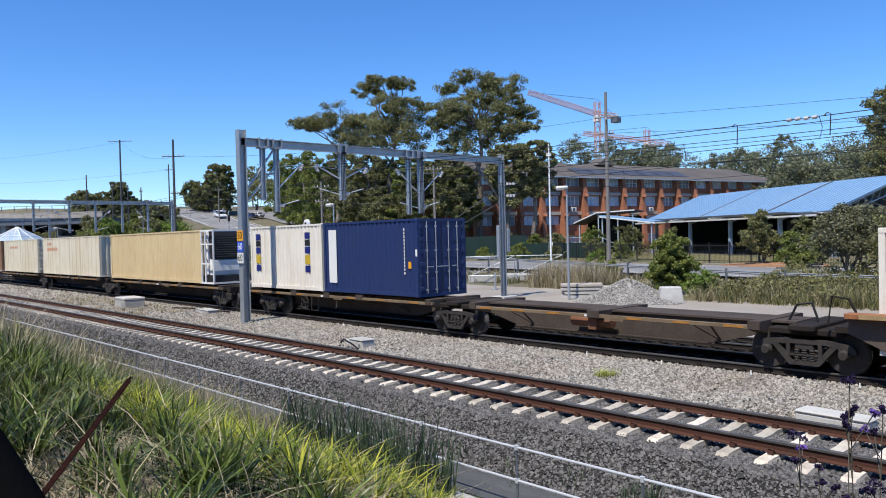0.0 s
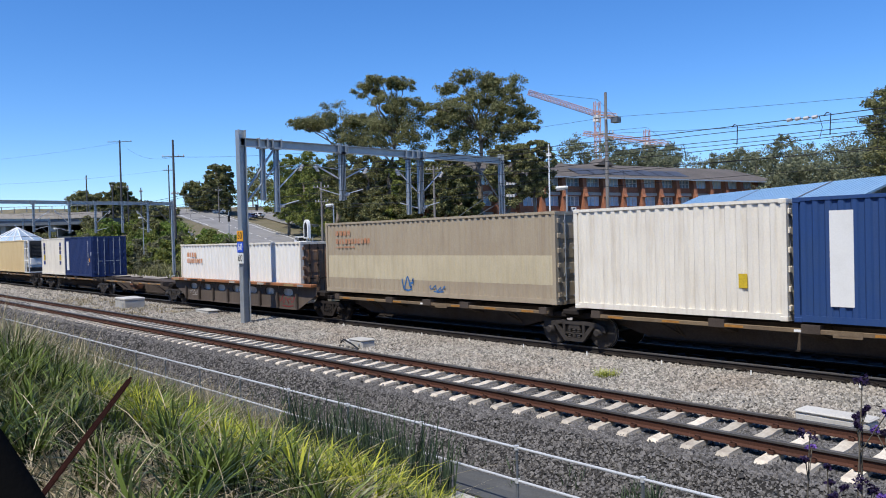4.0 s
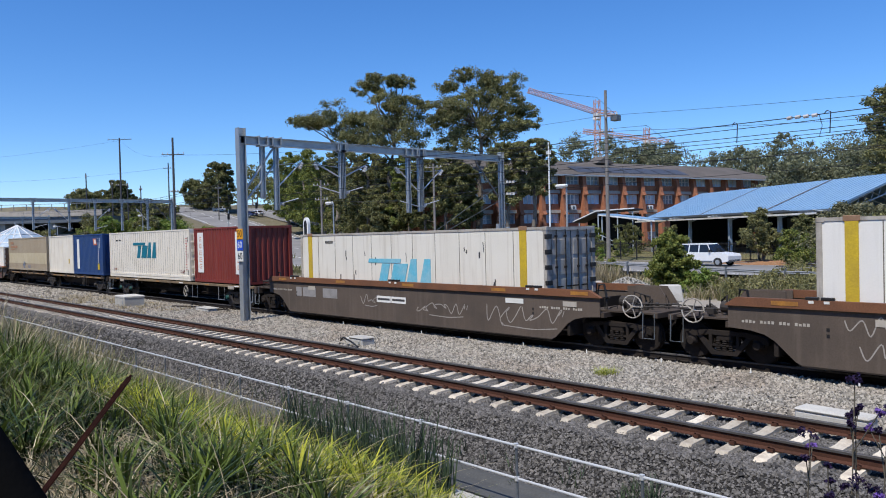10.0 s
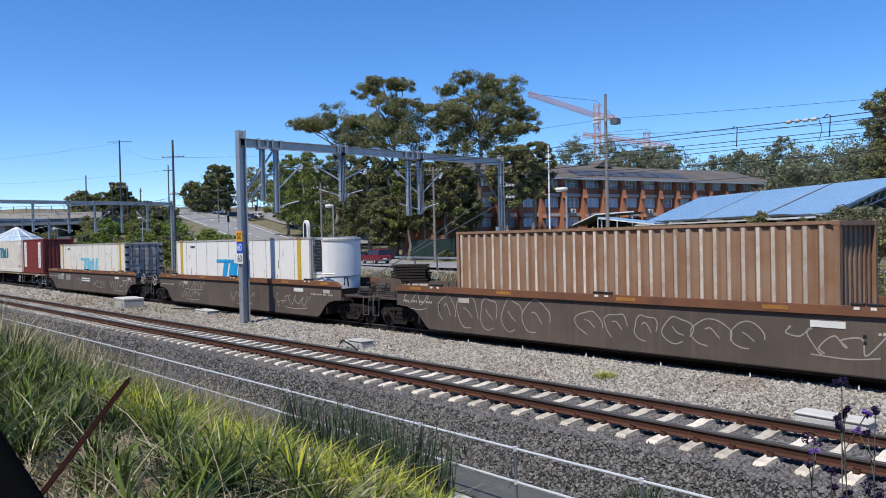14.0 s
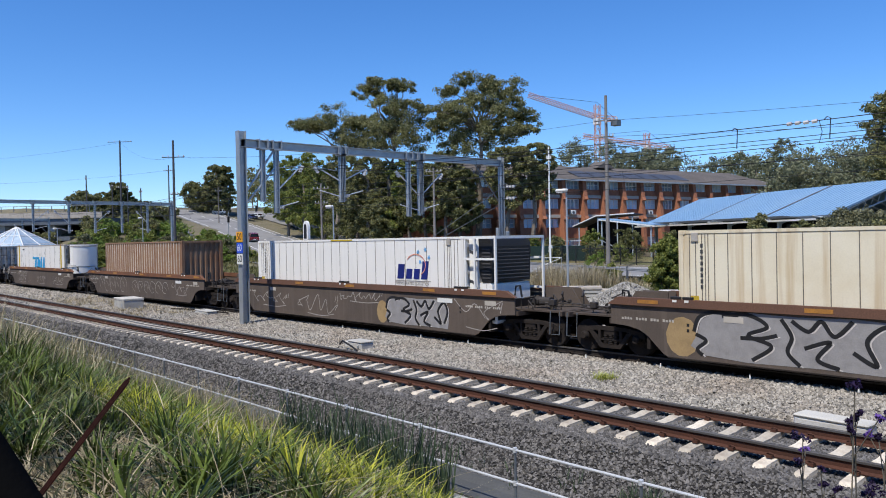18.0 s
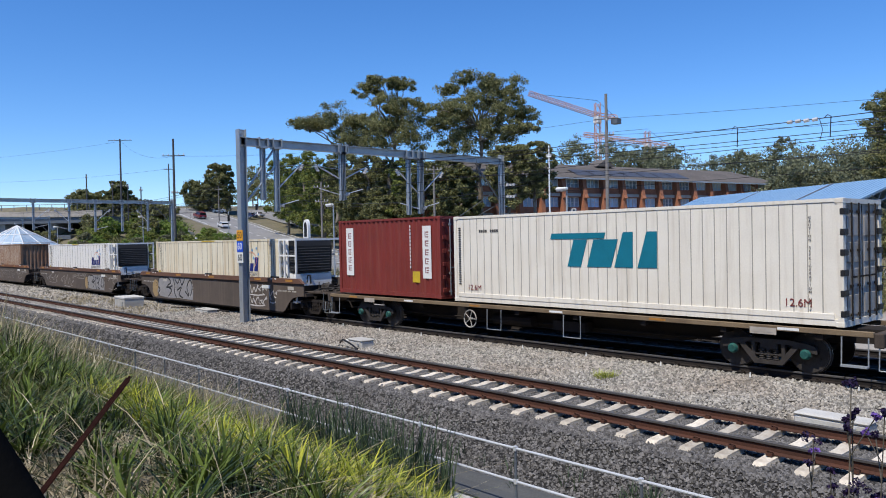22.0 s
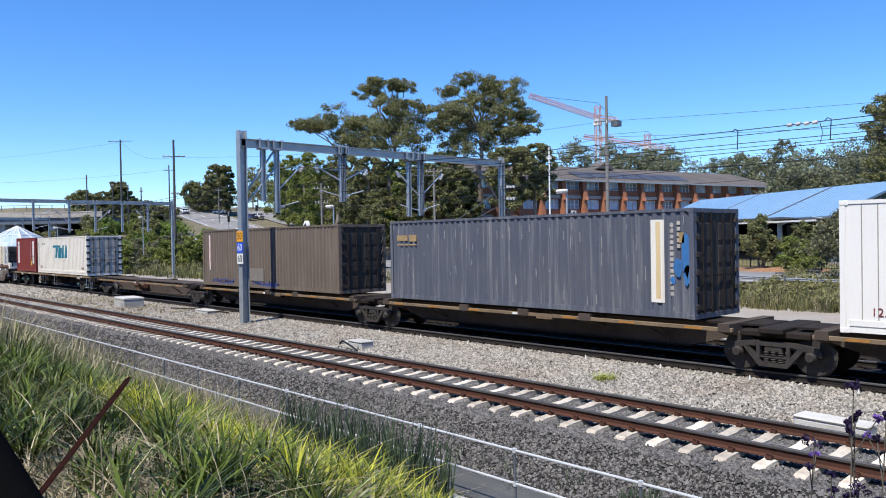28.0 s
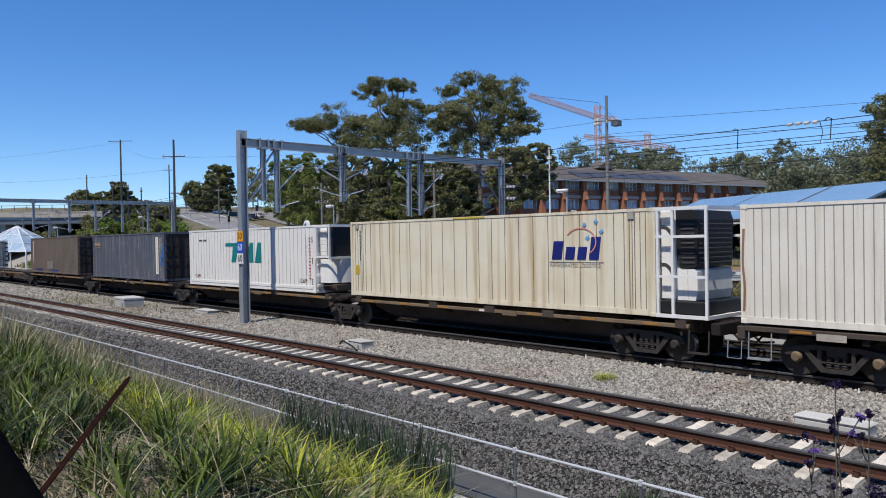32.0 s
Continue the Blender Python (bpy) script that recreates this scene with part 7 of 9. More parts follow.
power_pole(-160.0, 55.0, 4.0, 12.0, [(0.95, 0.2, 0.5)], lab="dark timber power pole on the hill", mat="pole_dark")
power_pole(-157.0, 57.0, 4.5, 11.0, [(0.95, 0.2, 0.5)], lab="dark timber power pole on the hill", mat="pole_dark")
power_pole(-147.4, 61.6, 3.5, 15.5, [(0.93, 1.0, 0.8)], lab="dark timber power pole on the hill", mat="pole_dark")
power_pole(-150.0, 57.0, 3.5, 11.0, [(0.93, 0.3, 0.8)], lab="dark timber power pole on the hill", mat="pole_dark")
power_pole(-180.0, 88.0, 8.5, 9.0, [(0.9, 0.8, 0.8)])
power_pole(-84.0, 55.5, 0.4, 10.5, [(0.93, 1.1, 0.6), (0.75, 0.9, 0.6)])
pw = thing("power_lines", "thin black power lines strung between the poles", "power line")
for a, b, s in (((-41.2, 58.6, 13.9), (-102.6, 43.6, 15.3), 1.0), ((-41.2, 58.6, 13.9), (60, 70, 13.5), 1.6), ((-102.6, 43.6, 15.3), (-164, 58.2, 25.2), 1.5), ((-102.6, 43.6, 10.2), (-190, 95, 19), 1.5),
                ((-102.6, 43.6, 8.2), (-185, 92, 17), 1.0), ((-147, 61.6, 18), (-250, 20, 22), 2), ((-164, 58.2, 25.0), (-260, 10, 26), 2), ((-84, 55.5, 10.2), (-41.2, 58.6, 12.5), 0.8), ((-84, 55.5, 8.4), (-29, 33.5, 6.2), 0.7), ((-41, 58.6, 12.4), (40, 80, 12.0), 1.2)):
    part("wire", Geo().tube(hang(a, b, s), 0.014, 4), "wire", pw)

# ---- trackside boxes, stacks, rubble ----
for x, y, z, l, w, h, lab, m in ((-20.75, 15.1, -0.45, 1.05, 0.5, 0.30, "grey concrete cable pit with a loose lid beside the track", "concrete"), (-5.3, 14.42, -0.47, 1.30, 0.42, 0.30, "pale grey trackside junction box beside the rail", "concrete"),
                                 (-44.3, 16.0, -0.45, 1.9, 1.1, 0.65, "grey trackside equipment box in the ballast", "concrete"), (-36.6, 17.1, -0.4, 1.7, 0.6, 0.22, "white concrete slab in the ballast", "concrete")):
    b = thing("trackside_box", lab, "equipment box", pose(x, y, z, 0, 0, -4), group="trackside boxes")
    part("body", Geo().box(-l / 2, l / 2, -w / 2, w / 2, -0.1, h * 0.8, 0.03), m, b)
    part("lid", Geo().box(-l * (0.5 if l > 1.2 else 0.3), l / 2 + 0.02, -w / 2 - 0.02, w / 2 + 0.02, h * 0.8, h, 0.025), m, b, "flat lid")
    part("latch", Geo().box(l * 0.3, l * 0.36, -w / 2 - 0.04, -w / 2, h * 0.3, h * 0.6, 0.01), "galv", b)
cb = thing("cable", "black cable lying by the pit", "cable")
part("cable_run", Geo().tube([(-21.3, 14.7, -0.3), (-21.0, 14.6, -0.15), (-20.4, 14.55, -0.28), (-19.9, 14.4, -0.36)], 0.03, 6), "black", cb)
rod = thing("point_rod", "rusty bent point rods lying in ballast", "track rod")
part("rod", Geo().tube([(-40.5, 16.9, -0.3), (-38.6, 17.2, -0.25), (-37.6, 17.0, -0.2), (-34.8, 17.4, -0.25)], 0.04, 6), "grime", rod)


def stack(x, y, z, rz, cols, rows, ln, sec, m, lab):
    s = thing("sleeper_stack", lab, "sleeper stack", pose(x, y, z, 0, 0, rz), group="sleeper stacks")
    rng = random.Random(int(x * 10))
    for r in range(rows):
        for k in range(cols):
            d = rng.uniform(-0.12, 0.12)
            part("sleeper", Geo().box(-ln / 2 + d, ln / 2 + d, (k - cols / 2) * sec * 1.12, (k - cols / 2) * sec * 1.12 + sec, r * sec * 0.72, r * sec * 0.72 + sec * 0.5, 0.015), m if r < rows - 1 or m != "concrete" else "house", s)


stack(-48.9, 41.2, -0.5, 40, 7, 7, 2.9, 0.32, "grime", "stack of dark old timber sleepers in the yard")
stack(-51.6, 38.6, -0.5, 40, 6, 2, 2.4, 0.34, "grime", "low stack of dark old timber sleepers in the yard")
stack(-26.9, 35.6, -0.5, 38, 4, 4, 2.3, 0.30, "concrete", "stack of grey concrete sleepers beside the lamp post")
stack(-25.6, 37.2, -0.5, 30, 4, 3, 2.6, 0.30, "concrete", "stack of grey concrete sleepers in the weeds")
blk = thing("concrete_block", "pale concrete block beside the gravel heap", "concrete block", pose(-20.8, 34.9, -0.5, 0, 0, 42))
bk = Geo().box(-0.62, 0.62, -0.4, 0.4, -0.05, 0.85, 0.05)
bk.v = [(x * (1.0 - 0.22 * max(0, z)), y * (1.0 - 0.3 * max(0, z)), z) for x, y, z in bk.v]
part("block", bk, "concrete", blk)


def heap(x, y, rx, ry, h, seed, lab):
    rng = np.random.RandomState(seed)
    n = 9000
    a, r = rng.uniform(0, 6.283, n), np.sqrt(rng.uniform(0, 1, n))
    hx, hy = rx * r * np.cos(a), ry * r * np.sin(a)
    hz = h * (0.5 * (1 - r) + 0.25 * (1 + np.cos(np.pi * r))) * (1 + 0.1 * np.sin(3 * a + 1))
    s = rng.uniform(0.025, 0.062, n)
    octa = np.array([(1, 0, 0), (0, 1, 0), (-1, 0, 0), (0, -1, 0), (0, 0, 1), (0, 0, -1)], float)
    v = (octa[None] + rng.normal(0, 0.25, (n, 6, 3))) * s[:, None, None] + np.stack([x + hx, y + hy, -0.5 + hz], -1)[:, None]
    f = np.array([(0, 1, 4), (1, 2, 4), (2, 3, 4), (3, 0, 4), (1, 0, 5), (2, 1, 5), (3, 2, 5), (0, 3, 5)])
    me = numpy_mesh("gravel_heap", v.reshape(-1, 3), (f[None] + 6 * np.arange(n)[:, None, None]).reshape(-1, 3))
    me.materials.append(MAT["heap_stone"])
    ob = tagged(new("gravel_heap", me), lab, "gravel heap", kind="stuff")
    core = Geo()
    m = 24
    rings = [[(x + rx * q * math.cos(2 * math.pi * i / m), y + ry * q * math.sin(2 * math.pi * i / m), -0.56 + h * (0.5 * (1 - q) + 0.25 * (1 + math.cos(math.pi * q)))) for i in range(m)] for q in (1.0, 0.75, 0.5, 0.25, 0.02)]
    vs = [p for g in rings for p in g]
    core.add(vs, [(g * m + i, g * m + (i + 1) % m, (g + 1) * m + (i + 1) % m, (g + 1) * m + i) for g in range(4) for i in range(m)])
    part("heap_core", core, "heap_stone", ob)


heap(-23.2, 34.6, 3.1, 2.5, 1.12, 5, "heap of pale crushed stone in the yard")
yg = thing("site_gate", "pale mesh site gate and low barriers in the yard", "gate")
for a, b in (((-42.2, 41.5), (-39.6, 43.8)), ((-39.5, 43.9), (-36.8, 46.2))):
    g = Geo().tube([(*a, -0.5), (*a, 1.6), (*b, 1.6), (*b, -0.5)], 0.035, 6).tube([(*a, 0.1), (*b, 0.1)], 0.03, 5).tube([(*a, 0.1), (*b, 1.6)], 0.02, 5)
    for k in range(1, 9):
        t = k / 9
        g.tube([(a[0] + (b[0] - a[0]) * t, a[1] + (b[1] - a[1]) * t, 0.1), (a[0] + (b[0] - a[0]) * t, a[1] + (b[1] - a[1]) * t, 1.6)], 0.010, 4)
    part("panel", g, "galv", yg, "pale pipe and mesh panel")
for k in range(4):
    part("barrier", Geo().box(-1.1, 1.1, -0.22, 0.22, 0, 0.62, 0.05), "concrete", yg, "low pale concrete barrier", at=pose(-42.0 + 2.0 * k, 42.6 + 1.7 * k, -0.5 + 0.1 * k, 0, 0, 38 + 4 * k))
part("bollard", Geo().tube([(-35.8, 37.6, -0.5), (-35.8, 37.6, 0.7)], 0.06, 8).box(-36.0, -35.6, 37.4, 37.8, -0.5, -0.42), "galv", yg)


# ---- road, barriers, school fence ----
ROAD = [(260, 30), (60, 45), (0, 51.5), (-31, 54.5), (-60, 58.0), (-89, 62.5), (-118, 72), (-147, 82), (-175, 88), (-200, 90), (-240, 92), (-330, 98)]


def road_at(s):
    """A point along the middle of the road, s metres from its eastern end, and its heading."""
    for a, b in zip(ROAD[:-1], ROAD[1:]):
        l = math.dist(a, b)
        if s <= l:
            return a[0] + (b[0] - a[0]) * s / l, a[1] + (b[1] - a[1]) * s / l, math.atan2(b[1] - a[1], b[0] - a[0])
        s -= l
    return (*ROAD[-1], math.pi)


def strip(name, mat, off0, off1, lift, step=3.0, s0=0, s1=580, dash=None, label="", drape=False):
    g = Geo()
    s = s0
    while s < s1:
        e = min(s + step, s1)
        if not dash or int(s / dash) % 2 == 0:
            q = []
            for ss in (s, e):
                x, y, a = road_at(ss)
                for o in (off0, off1):
                    px, py = x + math.sin(a) * o, y - math.cos(a) * o
                    q.append((px, py, float(ground_z(px, py) if drape else ground_z(x, y)) + lift))
            g.add(q, [(0, 1, 3, 2)])
        s = e
    return tagged(part(name, g, mat), label, "road", kind="structure")


strip("road", "asphalt", -6.5, 6.5, 0.16, label="grey asphalt road climbing the hill")
for a in range(3):
    strip("turning_lane", "asphalt", -8.6 - 2.1 * a, -6.5 - 2.1 * a, 0.15, s0=308, s1=368, label="pale asphalt turning lane beside the road", drape=True)
strip("road_edge_line", "line_paint", -12.2, -12.0, 0.17, s0=312, s1=366, label="white painted edge line", drape=True)
strip("road_edge_line", "line_paint", -5.6, -5.4, 0.165, label="white painted edge line")
strip("road_edge_line", "line_paint", 5.4, 5.6, 0.165, label="white painted edge line")
strip("road_lane_line", "line_paint", -0.1, 0.1, 0.165, dash=3.0, label="broken white lane line")
strip("kerb", "concrete", 6.5, 6.8, 0.3, label="concrete kerb")
strip("side_street", "asphalt", 16.0, 24.0, 0.05, s0=395, s1=470, label="asphalt side street")
gr = thing("guard_rail", "galvanised guard rail beside the road", "guard rail")
for k in range(18):
    s = 252 + 4 * k
    x, y, a = road_at(s)
    x2, y2, _ = road_at(s + 4)
    z, z2 = (float(ground_z(q, w)) - 0.1 + 0.45 * min(1.6, max(0, (-q - 20) / 19)) for q, w in ((x, y), (x2, y2)))
    nx, ny = (math.sin(a), -math.cos(a)) if math.cos(a) < 0 else (-math.sin(a), math.cos(a))
    px, py, qx, qy = x - nx * 7.2, y - ny * 7.2, x2 - nx * 7.2, y2 - ny * 7.2
    b = Geo()
    for zz in (0.5, 0.6):
        b.tube([(px, py, z + zz), (qx, qy, z2 + zz)], 0.055, 6)
    part("rail", b, "guard_steel", gr)
    part("post", Geo().box(px - 0.06, px + 0.06, py - 0.06, py + 0.06, z - 0.9, z + 0.75), "galv_dark", gr)


def bar_fence(a, b, h, n, lab, mat="black", rail="black"):
    f = thing("bar_fence", lab, "fence")
    a, b = Vector(a), Vector(b)
    g = Geo()
    for k in range(n):
        p = a.lerp(b, k / n)
        z = float(ground_z(p.x, p.y))
        if k % 16 == 0:
            part("post", Geo().box(p.x - 0.04, p.x + 0.04, p.y - 0.04, p.y + 0.04, z - 0.1, z + h + 0.1), mat, f)
        else:
            g.tube([(p.x, p.y, z + 0.1), (p.x, p.y, z + h)], 0.012, 4)
    pk = part("picket", g, mat, f, "slim upright bars")
    pk["kind"] = "stuff"
    for q in (0.15, 0.88):
        m = 8
        part("rail", Geo().tube([(*a.lerp(b, k / m).to_tuple()[:2], float(ground_z(*a.lerp(b, k / m).to_tuple()[:2])) + h * q) for k in range(m + 1)], 0.03, 4), rail, f)


lw = Geo()
for k in range(20):
    xa, xb = -58 + 3.6 * k, -58 + 3.6 * (k + 1)
    for q in range(7):
        f0, f1 = q / 7, (q + 1) / 7
        lo = lambda x: 51.5 - 0.105 * x + 8.2
        hi = lambda x: 83.5 - 0.55 * (x + 58)
        pts = [(x, lo(x) + (max(hi(x), lo(x) + 4) - lo(x)) * f) for x, f in ((xa, f0), (xb, f0), (xb, f1), (xa, f1))]
        lw.add([(x, y, float(ground_z(x, y)) + 0.05) for x, y in pts], [(0, 1, 2, 3)])
tagged(part("lawn", lw, "lawn"), "patchy yellow green school lawn behind the bar fence", "lawn", kind="structure")
soil = Geo()
sv = [(-27.6 + r * 4.6 * math.cos(a), 62.0 + r * 2.6 * math.sin(a)) for r in (1.0, 0.6, 0.2) for a in [2 * math.pi * i / 16 for i in range(16)]]
soil.add([(x, y, float(ground_z(x, y)) + 0.06 + 0.3 * (1 - min(1, math.hypot((x + 27.6) / 4.6, (y - 62) / 2.6)))) for x, y in sv], [(r * 16 + i, r * 16 + (i + 1) % 16, r * 16 + 16 + (i + 1) % 16, r * 16 + 16 + i) for r in range(2) for i in range(16)] + [tuple(range(32, 48))])
tagged(part("bare_soil", soil, "bare_soil"), "mound of bare orange soil round young trees", "soil", kind="structure")
bar_fence((-54.0, 65.6), (-6.0, 60.3), 1.8, 380, "dark steel bar fence round the school lawn")
gf = thing("mesh_fence", "dark green mesh fence along the school", "fence")
for k in range(12):
    a, b = Vector((-78.0, 66.0)).lerp(Vector((-49, 67.5)), k / 12), Vector((-78.0, 66.0)).lerp(Vector((-49, 67.5)), (k + 1) / 12)
    z = float(ground_z(a.x, a.y))
    part("panel", Geo().ext([(a.x, a.y), (b.x, b.y), (b.x, b.y + 0.02), (a.x, a.y + 0.02)], "z", z + 0.05, z + (2.7 if k < 8 else 1.7)), "green_fence", gf)
    part("post", Geo().tube([(a.x, a.y - 0.03, z - 0.1), (a.x, a.y - 0.03, z + (2.85 if k < 8 else 1.85))], 0.05, 6), "green_fence", gf)
part("notice", Geo().box(-55.3, -54.7, 67.05, 67.08, 1.5, 2.3), "white", gf, "small white notice")


# ---- brick building ----
def brick_block():
    B = thing("school_building", "long orange brick school building with fins and grey roof", "building", pose(-73.6, 82.6, 0.5, 0, 0, 78.5))
    x0, x1, dep, eave = -12.36, 60.0, 13.0, 11.7
    bay = 4.12
    n = int((x1 - x0) / bay)
    part("rear_wall", Geo().box(x0, x1, 1.0, dep, 0, eave - 0.3), "brick", B)
    rows = [(1.2, 2.5), (4.15, 5.5), (7.0, 8.5), (10.0, 11.3)]
    for k in range(n):
        a = x0 + k * bay
        for zi, (z0, z1) in enumerate(rows):
            lo = rows[zi - 1][1] if zi else 0
            w = part("wall_panel", Geo().box(a + 0.35, a + bay - 0.35, 0.25, 1.0, lo, z0), "brick", B, "orange brick spandrel")
            win = part("window", Geo().box(a + 0.5, a + bay - 0.5, 0.55, 0.62, z0, z1), "glass", B, "glazed window band with the sky's reflection in its colour")
            fr = Geo().box(a + 0.4, a + bay - 0.4, 0.45, 0.6, z0 - 0.08, z0 + 0.02).box(a + 0.4, a + bay - 0.4, 0.45, 0.6, z1 - 0.08, z1 + 0.02)
            for f in (0.0, 0.27, 0.5, 0.73, 1.0):
                x = a + 0.45 + (bay - 0.9) * f
                fr.box(x - 0.07, x + 0.07, 0.46, 0.6, z0, z1)
            fr.box(a + 0.45, a + bay - 0.45, 0.47, 0.6, (z0 + z1) / 2 - 0.03, (z0 + z1) / 2 + 0.03)
            part("window_frame", fr, "trim_white", win)
        part("band", Geo().box(a + 0.3, a + bay - 0.3, 0.0, 0.4, 8.62, 9.1), "spandrel", B, "pale concrete band")
        part("band", Geo().box(a + 0.3, a + bay - 0.3, 0.0, 0.4, 5.62, 6.1), "spandrel", B, "pale concrete band")
        part("fin", Geo().ext([(-1.2, 0), (1.0, 0), (1.0, eave - 0.3), (-0.35, eave - 0.3), (-0.75, 8.9), (-1.0, 8.4), (-0.6, 8.3), (-0.85, 5.9), (-1.15, 5.4), (-0.75, 5.3)], "x", a - 0.34, a + 0.34), "brick", B, "tapered orange brick fin")
    for k, lv in ((5, 2), (9, 2), (12, 1), (13, 1), (3, 3)):
        z = rows[lv][0] - 0.9
        a = x0 + k * bay + 1.6
        ac = part("air_conditioner", Geo().box(a, a + 0.9, -0.35, 0.2, z, z + 0.65, 0.04), "trim_white", B, "white wall air conditioner")
        part("grille", Geo().tube([(a + 0.35, -0.37, z + 0.32), (a + 0.35, -0.35, z + 0.32)], 0.24, 12), "galv_dark", ac)
    r = Geo()
    o = 0.9
    r.add([(x0 - o, -o, eave - 0.35), (x1 + o, -o, eave - 0.35), (x1 + o, dep + o, eave - 0.35), (x0 - o, dep + o, eave - 0.35), (x0 + 5, dep / 2, eave + 2.5), (x1 - 5, dep / 2, eave + 2.5)],
          [(0, 1, 5, 4), (1, 2, 5), (2, 3, 4, 5), (3, 0, 4), (3, 2, 1, 0)])
    roof = part("roof", r, "roof_grey", B, "grey sheet hipped roof")
    part("fascia", Geo().box(x0 - o, x1 + o, -o - 0.05, -o, eave - 0.5, eave - 0.28), "steel_blue", roof)
    for k in range(7):
        a = 12 + 3.6 * k
        part("solar_panel", Geo().add([(a, 0.6, eave + 0.32), (a + 3.3, 0.6, eave + 0.32), (a + 3.3, 3.2, eave + 1.42), (a, 3.2, eave + 1.42), (a, 0.6, eave + 0.22), (a + 3.3, 0.6, eave + 0.22)], [(0, 1, 2, 3), (0, 1, 5, 4)]), "solar", roof, "dark roof solar panel")
    part("vent_cowl", Geo().ext([(20, eave + 2.3), (24, eave + 2.3), (22, eave + 3.5)], "y", 5, 8), "roof_grey", roof)
    return B


brick_block()


# ---- open shed with the blue roof ----
def shed():
    S = thing("open_shed", "open school shed with pale blue sheet roof and steel posts", "shed", pose(-54.07, 86.09, 0.45, 0, 0, -30.1))
    L, half, ez, rz = 33.5, 7.6, 4.25, 7.4
    part("roof", Geo().add([(-0.3, -0.5, ez), (L, -0.5, ez), (L, half, rz), (-0.3, half, rz), (-0.3, -0.5, ez - 0.12), (L, -0.5, ez - 0.12), (L, half, rz - 0.12), (-0.3, half, rz - 0.12)],
                           [(0, 1, 2, 3), (7, 6, 5, 4), (0, 4, 5, 1), (1, 5, 6, 2), (3, 2, 6, 7), (0, 3, 7, 4)]), "roof_blue", S, "pale blue ribbed sheet roof slope")
    part("roof", Geo().add([(-0.3, 2 * half + 0.5, ez), (L, 2 * half + 0.5, ez), (L, half, rz), (-0.3, half, rz), (-0.3, 2 * half + 0.5, ez - 0.12), (L, 2 * half + 0.5, ez - 0.12), (L, half, rz - 0.12), (-0.3, half, rz - 0.12)],
                           [(3, 2, 1, 0), (4, 5, 6, 7), (1, 5, 4, 0), (2, 6, 5, 1), (7, 6, 2, 3), (4, 7, 3, 0)]), "roof_blue", S, "pale blue ribbed sheet roof slope")
    for k in range(56):
        x = -0.3 + (L + 0.3) * k / 55
        part("rib", Geo().ext([(-0.5, ez + 0.005), (half, rz + 0.005), (half, rz + 0.04), (-0.5, ez + 0.04)], "x", x - 0.025, x + 0.025), "roof_blue", S)
    for x in (12.5, 24.0):
        part("lap_joint", Geo().ext([(-0.5, ez + 0.045), (half, rz + 0.045), (half, rz + 0.055), (-0.5, ez + 0.055)], "x", x - 0.12, x + 0.12), "roof_grey", S)
    part("gutter", Geo().box(-0.3, L, -0.72, -0.5, ez - 0.28, ez - 0.06, 0.02), "galv_dark", S, "dark eaves gutter")
    for q in range(4):
        part("eaves_purlin", Geo().box(-1.5, L - 4.0, -1.0 - 0.42 * q, -0.76 - 0.42 * q, ez - 0.16 + 0.03 * q, ez - 0.06 + 0.03 * q), "galv_dark", S, "dark projecting sunshade louvre")
    for x in (1.6, 9.6, 17.6, 25.8):
        part("bracket", Geo().box(x - 0.06, x + 0.06, -2.5, -0.6, ez - 0.30, ez - 0.18), "trim_white", S, "white louvre bracket")
    part("eaves_beam", Geo().box(-1.5, L - 1, -1.35, -1.2, ez - 0.46, ez - 0.3), "trim_white", S, "white front beam")
    for x in (1.6, 9.6, 17.6, 25.8, 33.0):
        for y in (0.1, 2 * half):
            part("post", Geo().box(x - 0.16, x + 0.16, y - 0.16, y + 0.16, -0.3, ez - 0.1), "steel_blue", S, "pale steel post")
        t = Geo().tube([(x, 0.1, ez - 0.2), (x, half, rz - 0.2), (x, 2 * half, ez - 0.2)], 0.09, 5).tube([(x, 0.1, ez - 0.7), (x, half, rz - 1.2), (x, 2 * half, ez - 0.7)], 0.07, 5)
        for k in range(10):
            f = k / 10
            y = 0.1 + half * f
            t.tube([(x, y, ez - 0.7 + (rz - ez - 0.5) * f), (x, y + half / 20, ez - 0.2 + (rz - ez) * (f + 0.05))], 0.035, 4)
        t.tube([(x, 0.1, ez - 0.35), (x, -2.0, ez - 0.1)], 0.06, 4)
        part("truss", t, "steel_blue", S, "welded pale steel truss")
    # Walls coloured as deep shade, not as their own paint.
    part("rear_wall", Geo().box(0, L, 2 * half + 0.1, 2 * half + 0.3, -0.3, ez - 0.2), "shaded_inside", S, "rear wall painted near-black for the shade inside")
    part("side_wall", Geo().box(-0.2, 0.0, 3, 2 * half, -0.3, ez - 0.1), "shaded_inside", S)
    part("slab", Geo().box(-0.5, L + 0.5, -0.8, 2 * half + 0.4, -0.3, 0.08), "concrete", S)
    part("notice", Geo().box(13.0, 13.4, -3.0, -2.97, 0.4, 1.3), "white", S, "small white board on a stake")
    part("backboard", Geo().box(15.0, 16.6, 9, 9.1, 2.6, 3.7), "galv_dark", S, "grey backboard")
    part("bin", Geo().box(16.2, 16.9, 0.6, 1.2, 0.08, 1.1, 0.05), "green_fence", S, "green wheeled bin")
    aw = thing("awning", "small blue roofed awning beside the shed", "awning", pose(-55.5, 77.2, 0.45, 0, 0, 6))
    part("canopy", Geo().ext([(0, 4.95), (7.3, 4.0), (7.3, 3.9), (0, 4.85)], "y", -0.2, 3.6), "roof_blue", aw, "sloping blue sheet")
